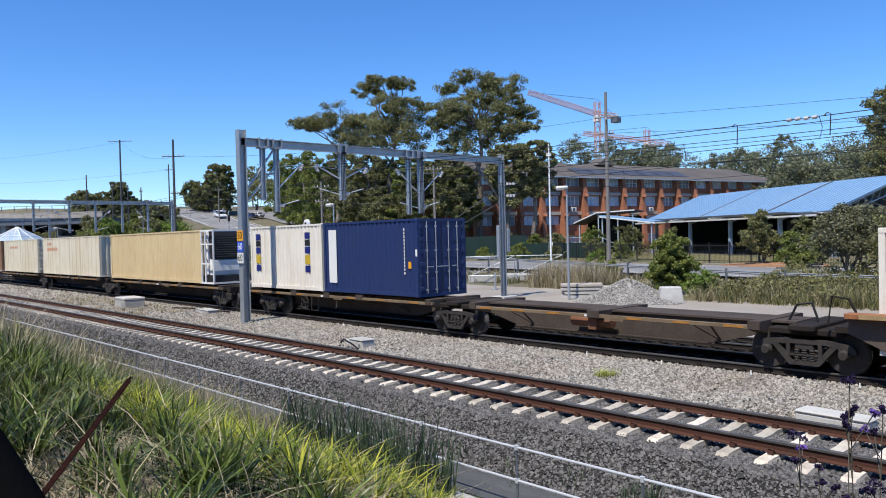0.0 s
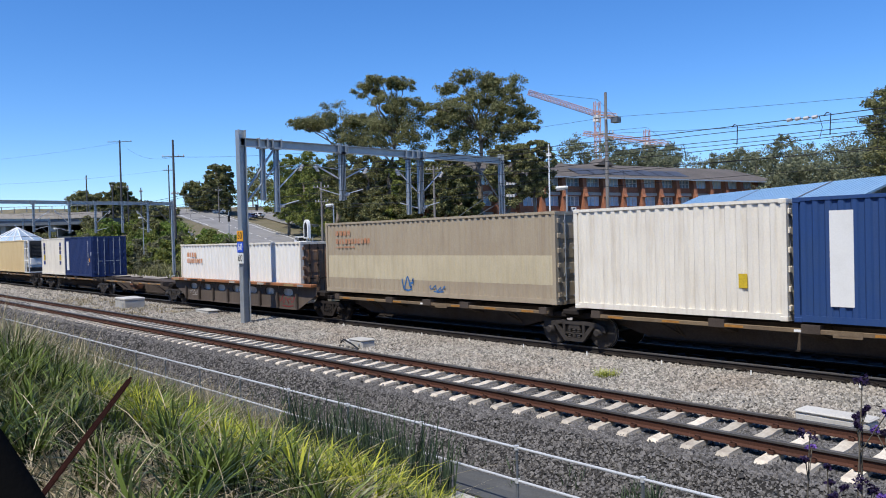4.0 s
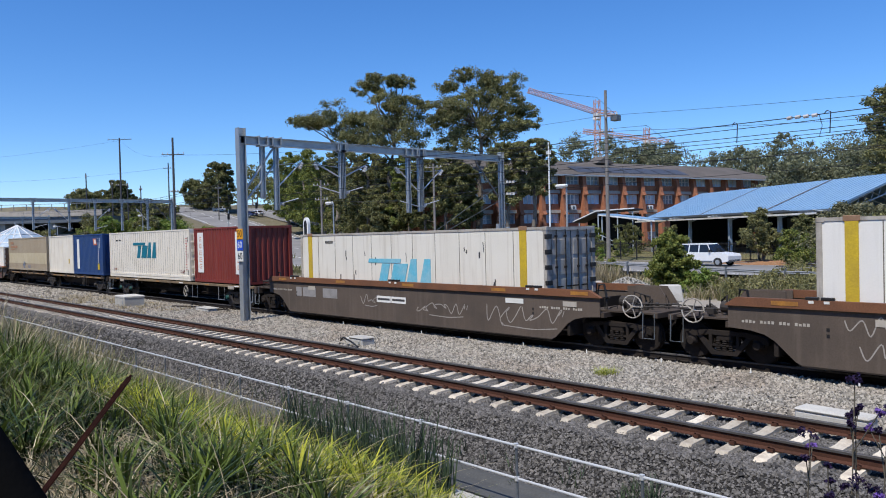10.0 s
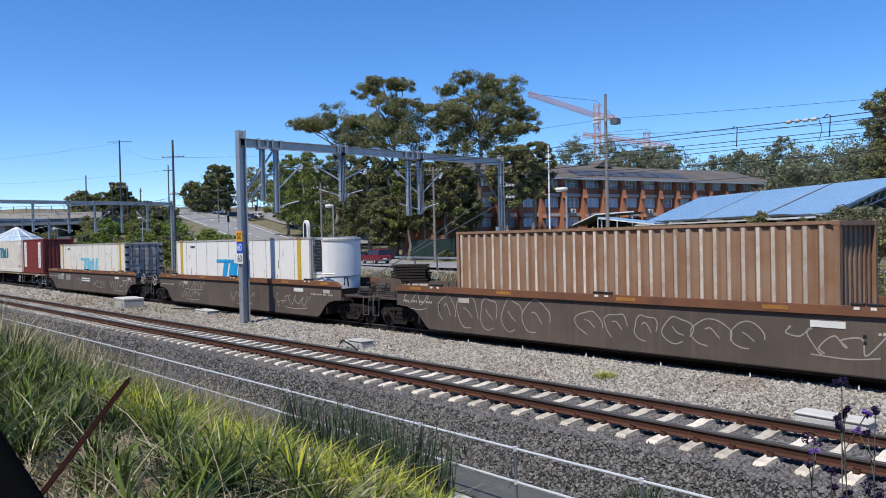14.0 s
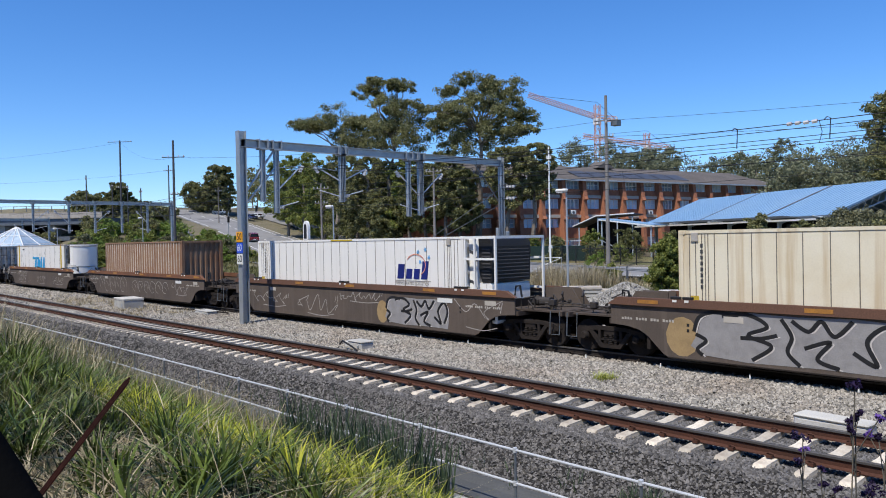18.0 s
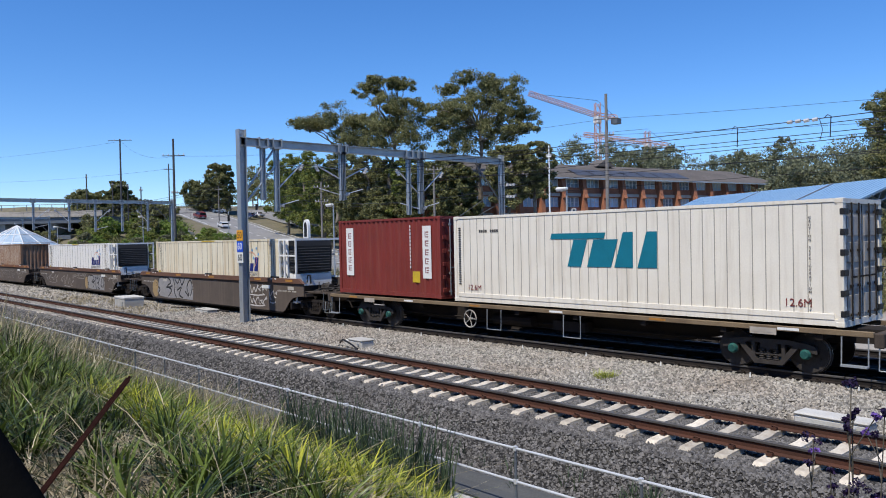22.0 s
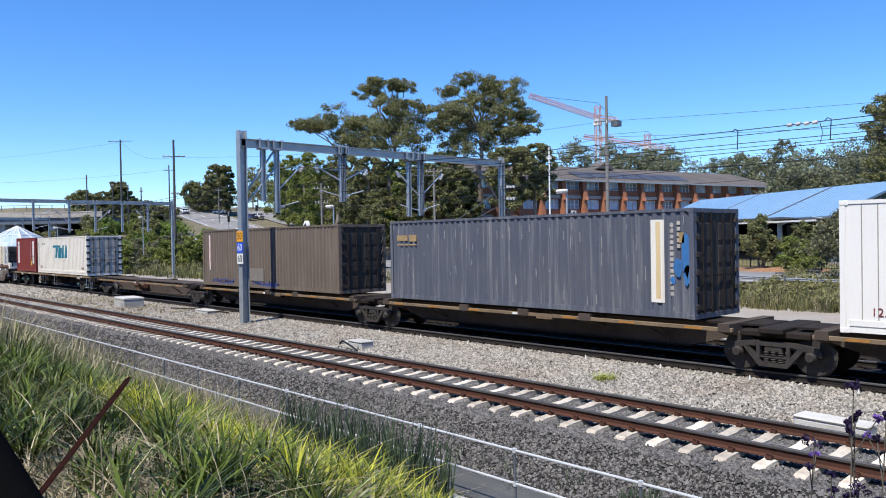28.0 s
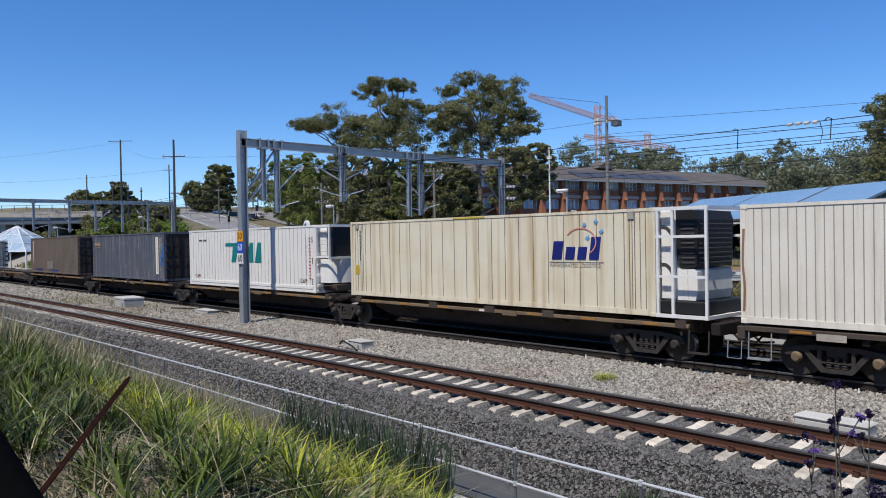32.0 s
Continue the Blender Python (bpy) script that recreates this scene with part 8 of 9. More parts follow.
    part("edge", Geo().ext([(0, 4.85), (7.4, 3.88), (7.4, 3.74), (0, 4.7)], "y", -0.27, -0.2), "trim_white", aw)
    for x, z in ((0.3, 4.8), (6.8, 3.9)):
        part("post", Geo().box(x - 0.07, x + 0.07, 0, 0.14, -0.3, z), "steel_blue", aw)
    pc = thing("porch", "entrance porch with white edged skillion roof", "porch", pose(-63.5, 82.5, 0.45, 0, 0, 20))
    part("roof", Geo().ext([(0, 4.2), (3.2, 5.5), (8.2, 5.7), (8.2, 5.5), (3.2, 5.25), (0, 3.95)], "y", -0.5, 5), "roof_grey", pc)
    part("edge", Geo().ext([(0, 4.22), (3.2, 5.55), (8.3, 5.75), (8.3, 5.6), (3.2, 5.4), (0, 4.07)], "y", -0.58, -0.5), "trim_white", pc, "white roof edge")
    for x in (0.8, 3.4, 6.0, 8.0):
        part("post", Geo().box(x - 0.07, x + 0.07, -0.3, -0.16, -0.3, 4.0 if x < 1 else 5.3), "steel_blue", pc)
    part("rail", Geo().tube([(-1.5, -0.8, 2.2), (4, -0.8, 2.2), (6.5, -0.8, 0.9)], 0.05, 5).tube([(-1.5, -0.8, 1.6), (4, -0.8, 1.6), (6.5, -0.8, 0.4)], 0.04, 5), "steel_blue", pc, "pale blue hand rail")
    part("back_wall", Geo().box(0.5, 8, 4.6, 4.8, -0.3, 5), "shaded_inside", pc)


shed()

# ---- overpass, houses and glazed roof on the west side ----
ov = thing("overpass", "concrete road overpass on piers with a parapet rail", "overpass", pose(-172, 33, 0, 0, 0, 47))
part("deck", Geo().box(-70, 25, 0, 10, 7.6, 8.9), "galv_dark", ov)
part("parapet", Geo().box(-70, 25, -0.3, 0, 8.8, 10.0), "house", ov, "pale parapet")
part("abutment", Geo().box(-70, 22, 9, 10, -3, 7.6), "shaded_inside", ov, "dark shaded wall under the deck")
part("lower_deck", Geo().box(-70, 20, -3, 8, 4.4, 5.2), "galv_dark", ov, "dark lower platform")
part("lower_deck", Geo().box(-70, 20, -4, 8, 2.2, 2.8), "galv_dark", ov, "dark lower platform")
for k in range(9):
    part("pier", Geo().box(-66 + 10 * k, -65 + 10 * k, 1, 8, -3, 7.6), "concrete", ov)
for k in range(26):
    part("rail_post", Geo().box(-40 + 2.5 * k, -39.9 + 2.5 * k, -0.2, -0.1, 10.2, 11.3), "galv_dark", ov)
part("rail", Geo().tube([(-70, -0.15, 11.3), (25, -0.15, 11.3)], 0.05, 5), "galv_dark", ov)
gl = thing("glazed_roof", "small glazed pyramid roof on a pale frame", "glass roof", pose(-118, 27.5, -0.5, 0, 0, 40) @ Matrix.Diagonal((0.95, 0.95, 0.95, 1)))
part("glazing", Geo().add([(-5, -5, 3.2), (5, -5, 3.2), (5, 5, 3.2), (-5, 5, 3.2), (0, 0, 6.9)], [(0, 1, 4), (1, 2, 4), (2, 3, 4), (3, 0, 4)]), "glass", gl, "pale blue glazing")
gb = Geo()
for a in ((-5, -5), (5, -5), (5, 5), (-5, 5), (0, -5), (5, 0), (-2.5, -5), (2.5, -5)):
    gb.tube([(*a, 3.2), (0, 0, 6.95)], 0.08, 4)
for z, q in ((3.2, 5), (4.4, 3.4), (5.6, 1.8)):
    gb.tube([(-q, -q, z), (q, -q, z), (q, q, z), (-q, q, z), (-q, -q, z)], 0.07, 4)
for a in ((-5, -5), (5, -5), (5, 5), (-5, 5)):
    gb.tube([(*a, -0.5), (*a, 3.2)], 0.12, 5)
part("frame", gb, "trim_white", gl, "white glazing bars")
tl = thing("traffic_light", "grey mast-arm traffic light over the crossing", "traffic light", (-150, 75.5, float(ground_z(-150, 75.5))))
part("mast", Geo().tube([(0, 0, 0), (0, 0, 5.5), (0.4, 0.4, 6.3), (1.6, 1.4, 6.6), (4.5, 4.2, 6.8)], 0.1, 7, 0.06), "galv", tl, smooth=True)
part("signal_head", Geo().box(-0.2, 0.2, -0.2, 0.2, 3.4, 4.7, 0.03), "black", tl, "black signal head")
part("signal_head", Geo().box(4.3, 4.7, 4.0, 4.4, 5.6, 6.9, 0.03), "black", tl, "black signal head")


# ---- tower cranes far behind ----
def lattice(g, a, b, w, n):
    a, b = Vector(a), Vector(b)
    d = (b - a).normalized()
    u = d.cross(Vector((0.6, 0.8, 0.05))).normalized() * w / 2
    v = d.cross(u).normalized() * w / 2
    cs = (u + v, u - v, -u - v, v - u)
    for c_ in cs:
        g.tube([a + c_, b + c_], w * 0.09, 4)
    for k in range(n):
        p, q = a.lerp(b, k / n), a.lerp(b, (k + 1) / n)
        for i in range(4):
            g.tube([p + cs[i], q + cs[(i + 1) % 4]], w * 0.06, 3)


def crane(x, y, h, jib, tail, lab, mat):
    c = thing("tower_crane", lab, "tower crane", (x, y, 8), group="tower cranes")
    g = Geo()
    lattice(g, (0, 0, -5), (0, 0, h), 2.0, 18)
    part("tower", g, mat, c, "lattice tower")
    g = Geo()
    lattice(g, (0, 0, h - 5), jib, 1.5, 22)
    part("jib", g, mat, c, "lattice jib")
    g = Geo()
    lattice(g, (0, 0, h - 5), tail, 1.6, 4)
    part("counter_jib", g, mat, c)
    part("counterweight", Geo().box(tail[0] - 1.5, tail[0] + 1.5, tail[1] - 1.5, tail[1] + 1.5, tail[2] - 2.5, tail[2] - 0.3, 0.1), "galv_dark", c)
    part("cab", Geo().box(-1.2, 1.2, -1.4, 1.2, h - 8.0, h - 5.5, 0.15), "trim_white", c)
    part("pendant", Geo().tube([jib, (0, 0, h + 1), tail], 0.07, 4), "wire", c)


crane(-179.4, 249.3, 47.5, (-18.5, -20, 52), (5, 5.4, 41.5), "orange lattice tower crane with a raised jib behind the school", "crane")
crane(-182.7, 290, 40, (-19, -20.5, 39.2), (6.7, 7.4, 33.4), "white and orange lattice tower crane far behind", "crane")


# ---- cars ----
def car(name, lab, paint, kind="suv"):
    c = thing(name, lab, "car", (0, 0, 0), group="cars")
    Wd, top = 0.92, 1.82 if kind == "suv" else 1.46
    belt = 1.12 if kind == "suv" else 0.95
    prof = [(-2.36, 0.42), (-2.36, 0.8), (-2.25, 0.98), (-1.0, belt), (2.2, belt), (2.32, 0.85), (2.34, 0.42)]
    for cx in (1.4, -1.42):
        prof += [(cx + 0.42 * math.cos(q), 0.30 + 0.40 * max(0, math.sin(q))) for q in [math.pi * i / 6 for i in range(7)]]
    part("body", Geo().ext(prof, "y", -Wd, Wd), paint, c)
    rear = 2.25 if kind == "suv" else 1.55
    part("roof", Geo().ext([(-0.42, top - 0.09), (-0.3, top - 0.02), (0.1, top), (rear - 0.45, top - 0.01), (rear - 0.12, top - 0.06), (rear - 0.1, top - 0.10)], "y", -0.74, 0.74), paint, c)
    cab = [(-1.08, belt - 0.01), (-0.44, top - 0.08), (rear - 0.12, top - 0.08), (rear - 0.02, belt - 0.01)]
    gh = Geo().add([(q[0], sgn * (0.86 if k in (0, 3) else 0.72), q[1]) for sgn in (-1, 1) for k, q in enumerate(cab)], [(0, 1, 2, 3), (7, 6, 5, 4), (0, 4, 5, 1), (1, 5, 6, 2), (2, 6, 7, 3), (3, 7, 4, 0)])
    part("glasshouse", gh, "car_glass", c, "dark window glass")
    for x, w_ in ((-0.78, 0.07), (0.32, 0.09), (1.25, 0.09), (rear - 0.14, 0.2)):
        for sgn in (-1, 1):
            x2 = x + (0.36 if x < -0.5 else 0)
            part("pillar", Geo().add([(x - w_ / 2, sgn * 0.885, belt), (x + w_ / 2, sgn * 0.885, belt), (x2 + w_ / 2, sgn * 0.745, top - 0.07), (x2 - w_ / 2, sgn * 0.745, top - 0.07), (x - w_ / 2, sgn * 0.84, belt), (x + w_ / 2, sgn * 0.84, belt), (x2 + w_ / 2, sgn * 0.70, top - 0.07), (x2 - w_ / 2, sgn * 0.70, top - 0.07)], [(0, 1, 2, 3), (4, 5, 6, 7), (0, 1, 5, 4), (1, 2, 6, 5), (2, 3, 7, 6), (3, 0, 4, 7)]), paint, c)
    for sgn in (-1, 1):
        part("wing_mirror", Geo().box(-0.82, -0.66, min(sgn * 0.9, sgn * 1.08), max(sgn * 0.9, sgn * 1.08), belt + 0.02, belt + 0.2, 0.03), "black", c)
        part("sill_trim", Geo().box(-0.95, 0.95, min(sgn * 0.9, sgn * 0.94), max(sgn * 0.9, sgn * 0.94), 0.34, 0.44), "galv_dark", c)
    for x in (-1.42, 1.4):
        for y in (-0.82, 0.82):
            w = part("wheel", Geo().tube([(0, -0.1, 0), (0, 0.1, 0)], 0.33, 14), "tyre", c, at=(x, y * 1.02, 0.33))
            part("rim", Geo().tube([(0, -0.108, 0), (0, 0.108, 0)], 0.2, 10), "galv", w)
    for y in (-0.62, 0.62):
        part("headlight", Geo().box(-2.3, -2.2, y - 0.18, y + 0.18, 0.62, 0.78, 0.02), "insulator", c)
        part("tail_light", Geo().box(2.2, 2.3, y - 0.14, y + 0.14, 0.75, 1.0, 0.02), "lamp_red", c)
    part("bumper", Geo().box(-2.36, -2.2, -0.8, 0.8, 0.35, 0.55, 0.03), "galv_dark", c)
    part("bumper", Geo().box(2.2, 2.36, -0.8, 0.8, 0.35, 0.55, 0.03), "galv_dark", c)
    part("number_plate", Geo().box(2.36, 2.365, -0.26, 0.26, 0.55, 0.68), "white", c)
    return c


CARS = []
CARS.append((car("car_oncoming", "white four wheel drive driving down the road", "car_white", "suv"), 1, -3.0))
CARS.append((car("car_uphill", "white hatchback driving up the hill road", "car_white", "sedan"), -1, 3.2))
CARS.append((car("car_uphill_red", "dark red hatchback driving up the hill road", "car_red", "suv"), -1, 3.2))
for x, y, rz, p in ((-196, 96.5, 20, "car_white"), (-188, 103, 10, "car_white"), (-186, 99.5, 15, "car_blue"), (-204, 96, 30, "car_silver"), (-140, 66, 60, "car_white"), (-150, 65, 60, "car_silver")):
    k = car("parked_car", "parked %s car beside the hill street" % {"car_white": "white", "car_blue": "dark blue", "car_silver": "silver"}[p], p, "sedan")
    k.matrix_basis = pose(x, y, float(ground_z(x, y)) + 0.16, 0, 0, rz)


# ---- plants ----
def leaf_cloud(centres, radii, count, size, rng, droop=0.3, squash=0.8, sub=7):
    """Many small leaves in tufts: each clump breaks into uneven rounded tufts whose leaves face outwards."""
    c0, r0 = np.asarray(centres, float), np.asarray(radii, float)
    d = rng.normal(0, 1, (len(c0), sub, 3))
    d /= np.linalg.norm(d, axis=2, keepdims=True)
    d[..., 2] = d[..., 2] * 0.7 + 0.12
    c1 = c0[:, None] + d * (r0[:, None] * rng.uniform(0.35, 1.0, (len(c0), sub)))[..., None] * np.array([1.1, 1.1, squash])
    r1 = r0[:, None] * rng.uniform(0.2, 0.52, (len(c0), sub))
    per = max(6, int(count / sub))
    c, r = np.repeat(c1.reshape(-1, 3), per, 0), np.repeat(r1.ravel(), per)
    n = len(c)
    d = rng.normal(0, 1, (n, 3))
    d /= np.linalg.norm(d, axis=1, keepdims=True)
    rad = r * (0.85 * rng.uniform(0, 1, n) ** 0.5 + np.abs(rng.normal(0, 0.3, n)))
    p = c + d * rad[:, None] * np.array([1.1, 1.1, squash])
    face = d * 0.7 + rng.normal(0, 0.6, (n, 3))
    face[:, 2] += 0.25
    a = np.cross(face, rng.normal(0, 1, (n, 3)))
    a[:, 2] -= droop * 0.5
    a /= np.linalg.norm(a, axis=1, keepdims=True) + 1e-9
    b = np.cross(a, face)
    b /= np.linalg.norm(b, axis=1, keepdims=True) + 1e-9
    s = size * rng.uniform(0.6, 1.4, n)
    l, w = a * s[:, None], b * (s * 0.5)[:, None]
    v = np.stack([p - l * 0.5 - w * 0.5, p + l * 0.6, p - l * 0.3 + w], 1).reshape(-1, 3)
    return v, np.arange(3 * n).reshape(-1, 3)


def branch(g, a, b, r0, r1, rng, n=5, wob=0.06):
    a, b = Vector(a), Vector(b)
    l = (b - a).length
    pts = [a.lerp(b, k / n) + Vector((rng.normal(0, wob * l), rng.normal(0, wob * l), 0.10 * l * math.sin(math.pi * k / n))) * (0 if k in (0, n) else 1) for k in range(n + 1)]
    g.tube(pts, r0, 6, r1)
    return pts


def gum_tree(x, y, h, spread, seed, lab, leaf="leaf_gum", clumps=46, lean=(0, 0), bare=0.35, size=0.24, count=700, lobes=None, fat=0.36):
    """Tall tree: bent pale trunk, forking limbs, uneven crown of leaf clumps with gaps; lobes (x, y, z, radius) shape a known crown."""
    rng = np.random.RandomState(seed)
    z0 = float(ground_z(x, y))
    t = thing("gum_tree", lab, "tree", (x, y, z0 - 0.2), group="gum trees")
    g = Geo()
    top = (lean[0], lean[1], h * 0.72)
    tips = branch(g, (0, 0, 0), top, 0.022 * h, 0.007 * h, rng, 7, 0.03)[3:]
    cs, rs = [], []
    if lobes:
        for lx, ly, lz, r in lobes:
            for q in range(4):
                o = rng.normal(0, r * 0.6, 3)
                back = rng.normal(0, r * 1.3)
                cs.append((lx + o[0] - 0.72 * back, ly + o[1] + 0.69 * back, lz - z0 + o[2] * 0.6 - 0.2 * r))
                rs.append(r * rng.uniform(0.75, 1.25))
    for k in range(clumps):
        u = k / clumps
        zz = h * (bare + (0.97 - bare) * u ** 0.85)
        wd = spread * (0.35 + 0.65 * math.sin(math.pi * min(1, 0.16 + 0.78 * u)) ** 0.8) * rng.uniform(0.3, 1.0)
        a = k * 2.4 + rng.uniform(-0.5, 0.5)
        f = zz / (h * 0.72)
        cs.append((lean[0] * f + wd * math.cos(a), lean[1] * f + wd * math.sin(a), zz))
        rs.append(spread * fat * rng.uniform(0.6, 1.2) * (1 - 0.35 * u))
    for k in range(0, len(cs), 3):
        s = min(tips, key=lambda p: (p - Vector(cs[k])).length + (3 if p.z > cs[k][2] else 0))
        branch(g, s, cs[k], 0.006 * h, 0.0018 * h, rng, 4, 0.06)
    part("trunk", g, "bark", t, "pale forking trunk and limbs", smooth=True)
    v, f = leaf_cloud(cs, rs, count, size, rng)
    part("crown", numpy_mesh("crown", v, f), leaf, t, "open crown of small leaves")
    return t


def bush(x, y, h, spread, seed, lab, leaf="leaf_bush", clumps=16, count=190, size=0.22, name="bush", group="bushes", stems=5, low=0.12):
    rng = np.random.RandomState(seed)
    b = thing(name, lab, "bush", (x, y, float(ground_z(x, y)) - 0.1), group=group)
    cs, rs = [], []
    for k in range(clumps):
        u = (k + 0.5) / clumps
        zz = h * (low + (0.93 - low) * u)
        wd = spread * math.sin(math.pi * min(1, 0.25 + 0.70 * u)) ** 0.7 * rng.uniform(0.25, 0.85)
        a = k * 2.4
        cs.append((wd * math.cos(a), wd * math.sin(a), zz))
        rs.append(spread * 0.52 * rng.uniform(0.6, 1.1) * (1 - 0.45 * u))
    g = Geo()
    for k in range(stems):
        branch(g, (rng.normal(0, 0.12), rng.normal(0, 0.12), 0), cs[(k * 3) % clumps], 0.02 * h, 0.006 * h, rng, 4)
    part("stem", g, "bark", b)
    v, f = leaf_cloud(cs, rs, int(count * 2.4), size * 0.6, rng, 0.1, 0.9)
    part("foliage", numpy_mesh("foliage", v, f), leaf, b)
    return b


def blades(name, lab, material, roots, height, width, spread, seed, segs=4, cat="grass", bend=0.5):
    """Blades of grass that rise from tussocks and bow outwards; roots: (n, 4) x, y, outward angle, scale."""
    rng = np.random.RandomState(seed)
    n = len(roots)
    x, y, a, sc = roots.T
    z = ground_z(x, y) - 0.03
    hh = height * sc * rng.uniform(0.55, 1.15, n)
    ln = spread * hh * rng.uniform(0.2, 1.1, n)
    w = width * rng.uniform(0.6, 1.3, n)
    ca, sa = np.cos(a), np.sin(a)
    face = a + np.pi / 2 + rng.normal(0, 0.5, n)
    vs = []
    for k in range(segs + 1):
        t = k / segs
        out = ln * t ** (1.4 + bend)
        up = hh * (t - bend * 0.42 * t ** 3 * (ln / hh))
        ww = w * (1 - t) ** 0.65 * 0.5 if k else w * 0.35
        cx, cy, cz = x + ca * out, y + sa * out, z + up
        vs += [np.stack([cx - np.cos(face) * ww, cy - np.sin(face) * ww, cz], -1), np.stack([cx + np.cos(face) * ww, cy + np.sin(face) * ww, cz], -1)]
    v = np.stack(vs, 1).reshape(-1, 3)
    m = 2 * (segs + 1)
    f = np.array([(2 * k, 2 * k + 1, 2 * k + 3, 2 * k + 2) for k in range(segs)])
    faces = (f[None] + m * np.arange(n)[:, None, None]).reshape(-1, 4)
    me = numpy_mesh(name, v, faces)
    me.materials.append(MAT[material])
    me.polygons.foreach_set("use_smooth", [True] * len(me.polygons))
    return tagged(new(name, me), lab, cat, kind="stuff")


def tussocks(x0, x1, y0, y1, n, per, r, seed, smin=0.6, smax=1.2, keep=None):
    rng = np.random.RandomState(seed)
    tx, ty, ts = rng.uniform(x0, x1, n), rng.uniform(y0, y1, n), rng.uniform(smin, smax, n)
    if keep is not None:
        k = keep(tx, ty, rng)
        tx, ty, ts = tx[k], ty[k], ts[k]
    m = len(tx)
    a = rng.uniform(0, 2 * np.pi, (m, per))
    q = r * np.sqrt(rng.uniform(0, 1, (m, per)))
    return np.stack([(tx[:, None] + q * np.cos(a)).ravel(), (ty[:, None] + q * np.sin(a)).ravel(), (a + rng.normal(0, 0.5, a.shape)).ravel(), (ts[:, None] * np.ones((1, per))).ravel()], -1)


# the near bank
near_bank = lambda x, y, r: (y < 6.9 + 0.06 * x) & (x < -2.3 - 0.5 * y)
any_bank = lambda x, y, r: x < -2.3 - 0.5 * y
blades("bank_grass", "tall green grass tussocks on the bank", "grass", tussocks(-14, -1.5, 1.2, 6.7, 720, 38, 0.07, 21, 0.4, 1.2, near_bank), 0.50, 0.036, 0.95, 22, 6, "grass", 0.75)
# Low dark blades fill the gaps; their colour carries the shade there.
blades("bank_grass_dark", "dark green grass low among the tussocks, the gaps' shade in its colour", "grass_dark_shade", tussocks(-16, -1.5, 1.0, 6.7, 900, 26, 0.22, 51, 0.5, 1.0, any_bank), 0.42, 0.02, 1.0, 52)
blades("bank_weeds", "olive weeds tangled in the grass", "grass_olive", tussocks(-16, -7.5, 1.0, 6.9, 300, 24, 0.16, 61, 0.5, 1.15, any_bank), 0.52, 0.016, 1.3, 62, 4, "weeds", 0.6)
blades("bank_grass_bright", "bright yellow green grass tussocks low on the bank", "grass_bright", tussocks(-9.2, -4.2, 2.7, 6.0, 250, 44, 0.08, 53, 0.5, 1.15, lambda x, y, r: (x < -2.3 - 0.5 * y) & (y < 6.2)), 0.56, 0.027, 0.95, 54, 6, "grass", 0.7)
blades("fallen_straw", "long pale dead stalks lying across the grass", "grass_dry", tussocks(-9, -2.6, 1.2, 5.2, 120, 4, 0.3, 63, 0.7, 1.3, any_bank), 0.62, 0.014, 2.1, 64, 5, "grass", 0.55)
blades("dead_thatch", "grey dead thatch at the foot of the grass", "grass_dry", tussocks(-6.4, -2.4, 1.2, 3.9, 720, 18, 0.2, 65, 0.5, 1.3, any_bank), 0.28, 0.014, 2.6, 66, 4, "grass", 0.6)
blades("bank_grass_far", "tall green and brown grass further along the bank", "grass", tussocks(-34, -11, 0.8, 6.8, 700, 26, 0.2, 23, 0.6, 1.3), 0.75, 0.022, 0.8, 24)
blades("bank_grass_far_dark", "dark weeds further along the bank", "grass_dark_shade", tussocks(-34, -13, 0.8, 6.8, 600, 22, 0.3, 55, 0.5, 1.2), 0.7, 0.03, 0.8, 56)
blades("dry_bank_grass", "dry straw-coloured grass among the green", "grass_dry", tussocks(-16, -2.2, 1.0, 6.6, 110, 8, 0.2, 25, 0.6, 1.3, any_bank), 0.66, 0.009, 1.5, 26)
blades("dry_bank_grass_far", "pale dry grass along the top of the bank", "grass_dry", tussocks(-34, -12, 0.3, 4.5, 300, 14, 0.2, 27, 0.7, 1.4), 1.05, 0.016, 0.9, 28)
blades("bank_edge_weeds", "tall tangled weeds where the bank meets the fence", "grass_olive", tussocks(-46, -22, 4.5, 8.6, 520, 18, 0.3, 57, 0.7, 1.25), 1.05, 0.028, 0.6, 58)
blades("bank_edge_straw", "tall dry stalks where the bank meets the fence", "grass_dry", tussocks(-46, -15, 2.5, 8.3, 260, 10, 0.3, 59, 0.7, 1.3), 1.15, 0.016, 0.6, 60)
blades("reeds", "dark upright reeds standing in the drain", "reed", tussocks(-15, -8, 7.3, 8.5, 260, 8, 0.14, 29, 0.6, 1.2, lambda x, y, r: (np.hypot((x + 11.0) / 2.4, (y - 7.9) / 0.5) < 1)), 1.28, 0.036, 0.34, 30, 5, "reeds", 0.3)
blades("reeds_far", "sparse dark reeds by the fence", "reed", tussocks(-24, -10, 6.4, 8.0, 70, 7, 0.12, 31, 0.5, 1.0), 1.0, 0.018, 0.25, 32, 4, "reeds", 0.2)
blades("drain_straw", "brown dry weeds along the drain edge", "grass_dry", tussocks(-30, -13, 6.6, 8.6, 420, 14, 0.2, 75, 0.5, 1.2), 0.85, 0.012, 0.5, 76, 4, "weeds")
blades("drain_olive", "olive weeds along the drain edge", "grass_olive", tussocks(-30, -13, 6.4, 8.5, 420, 14, 0.2, 77, 0.5, 1.2), 0.8, 0.016, 0.6, 78, 4, "weeds")
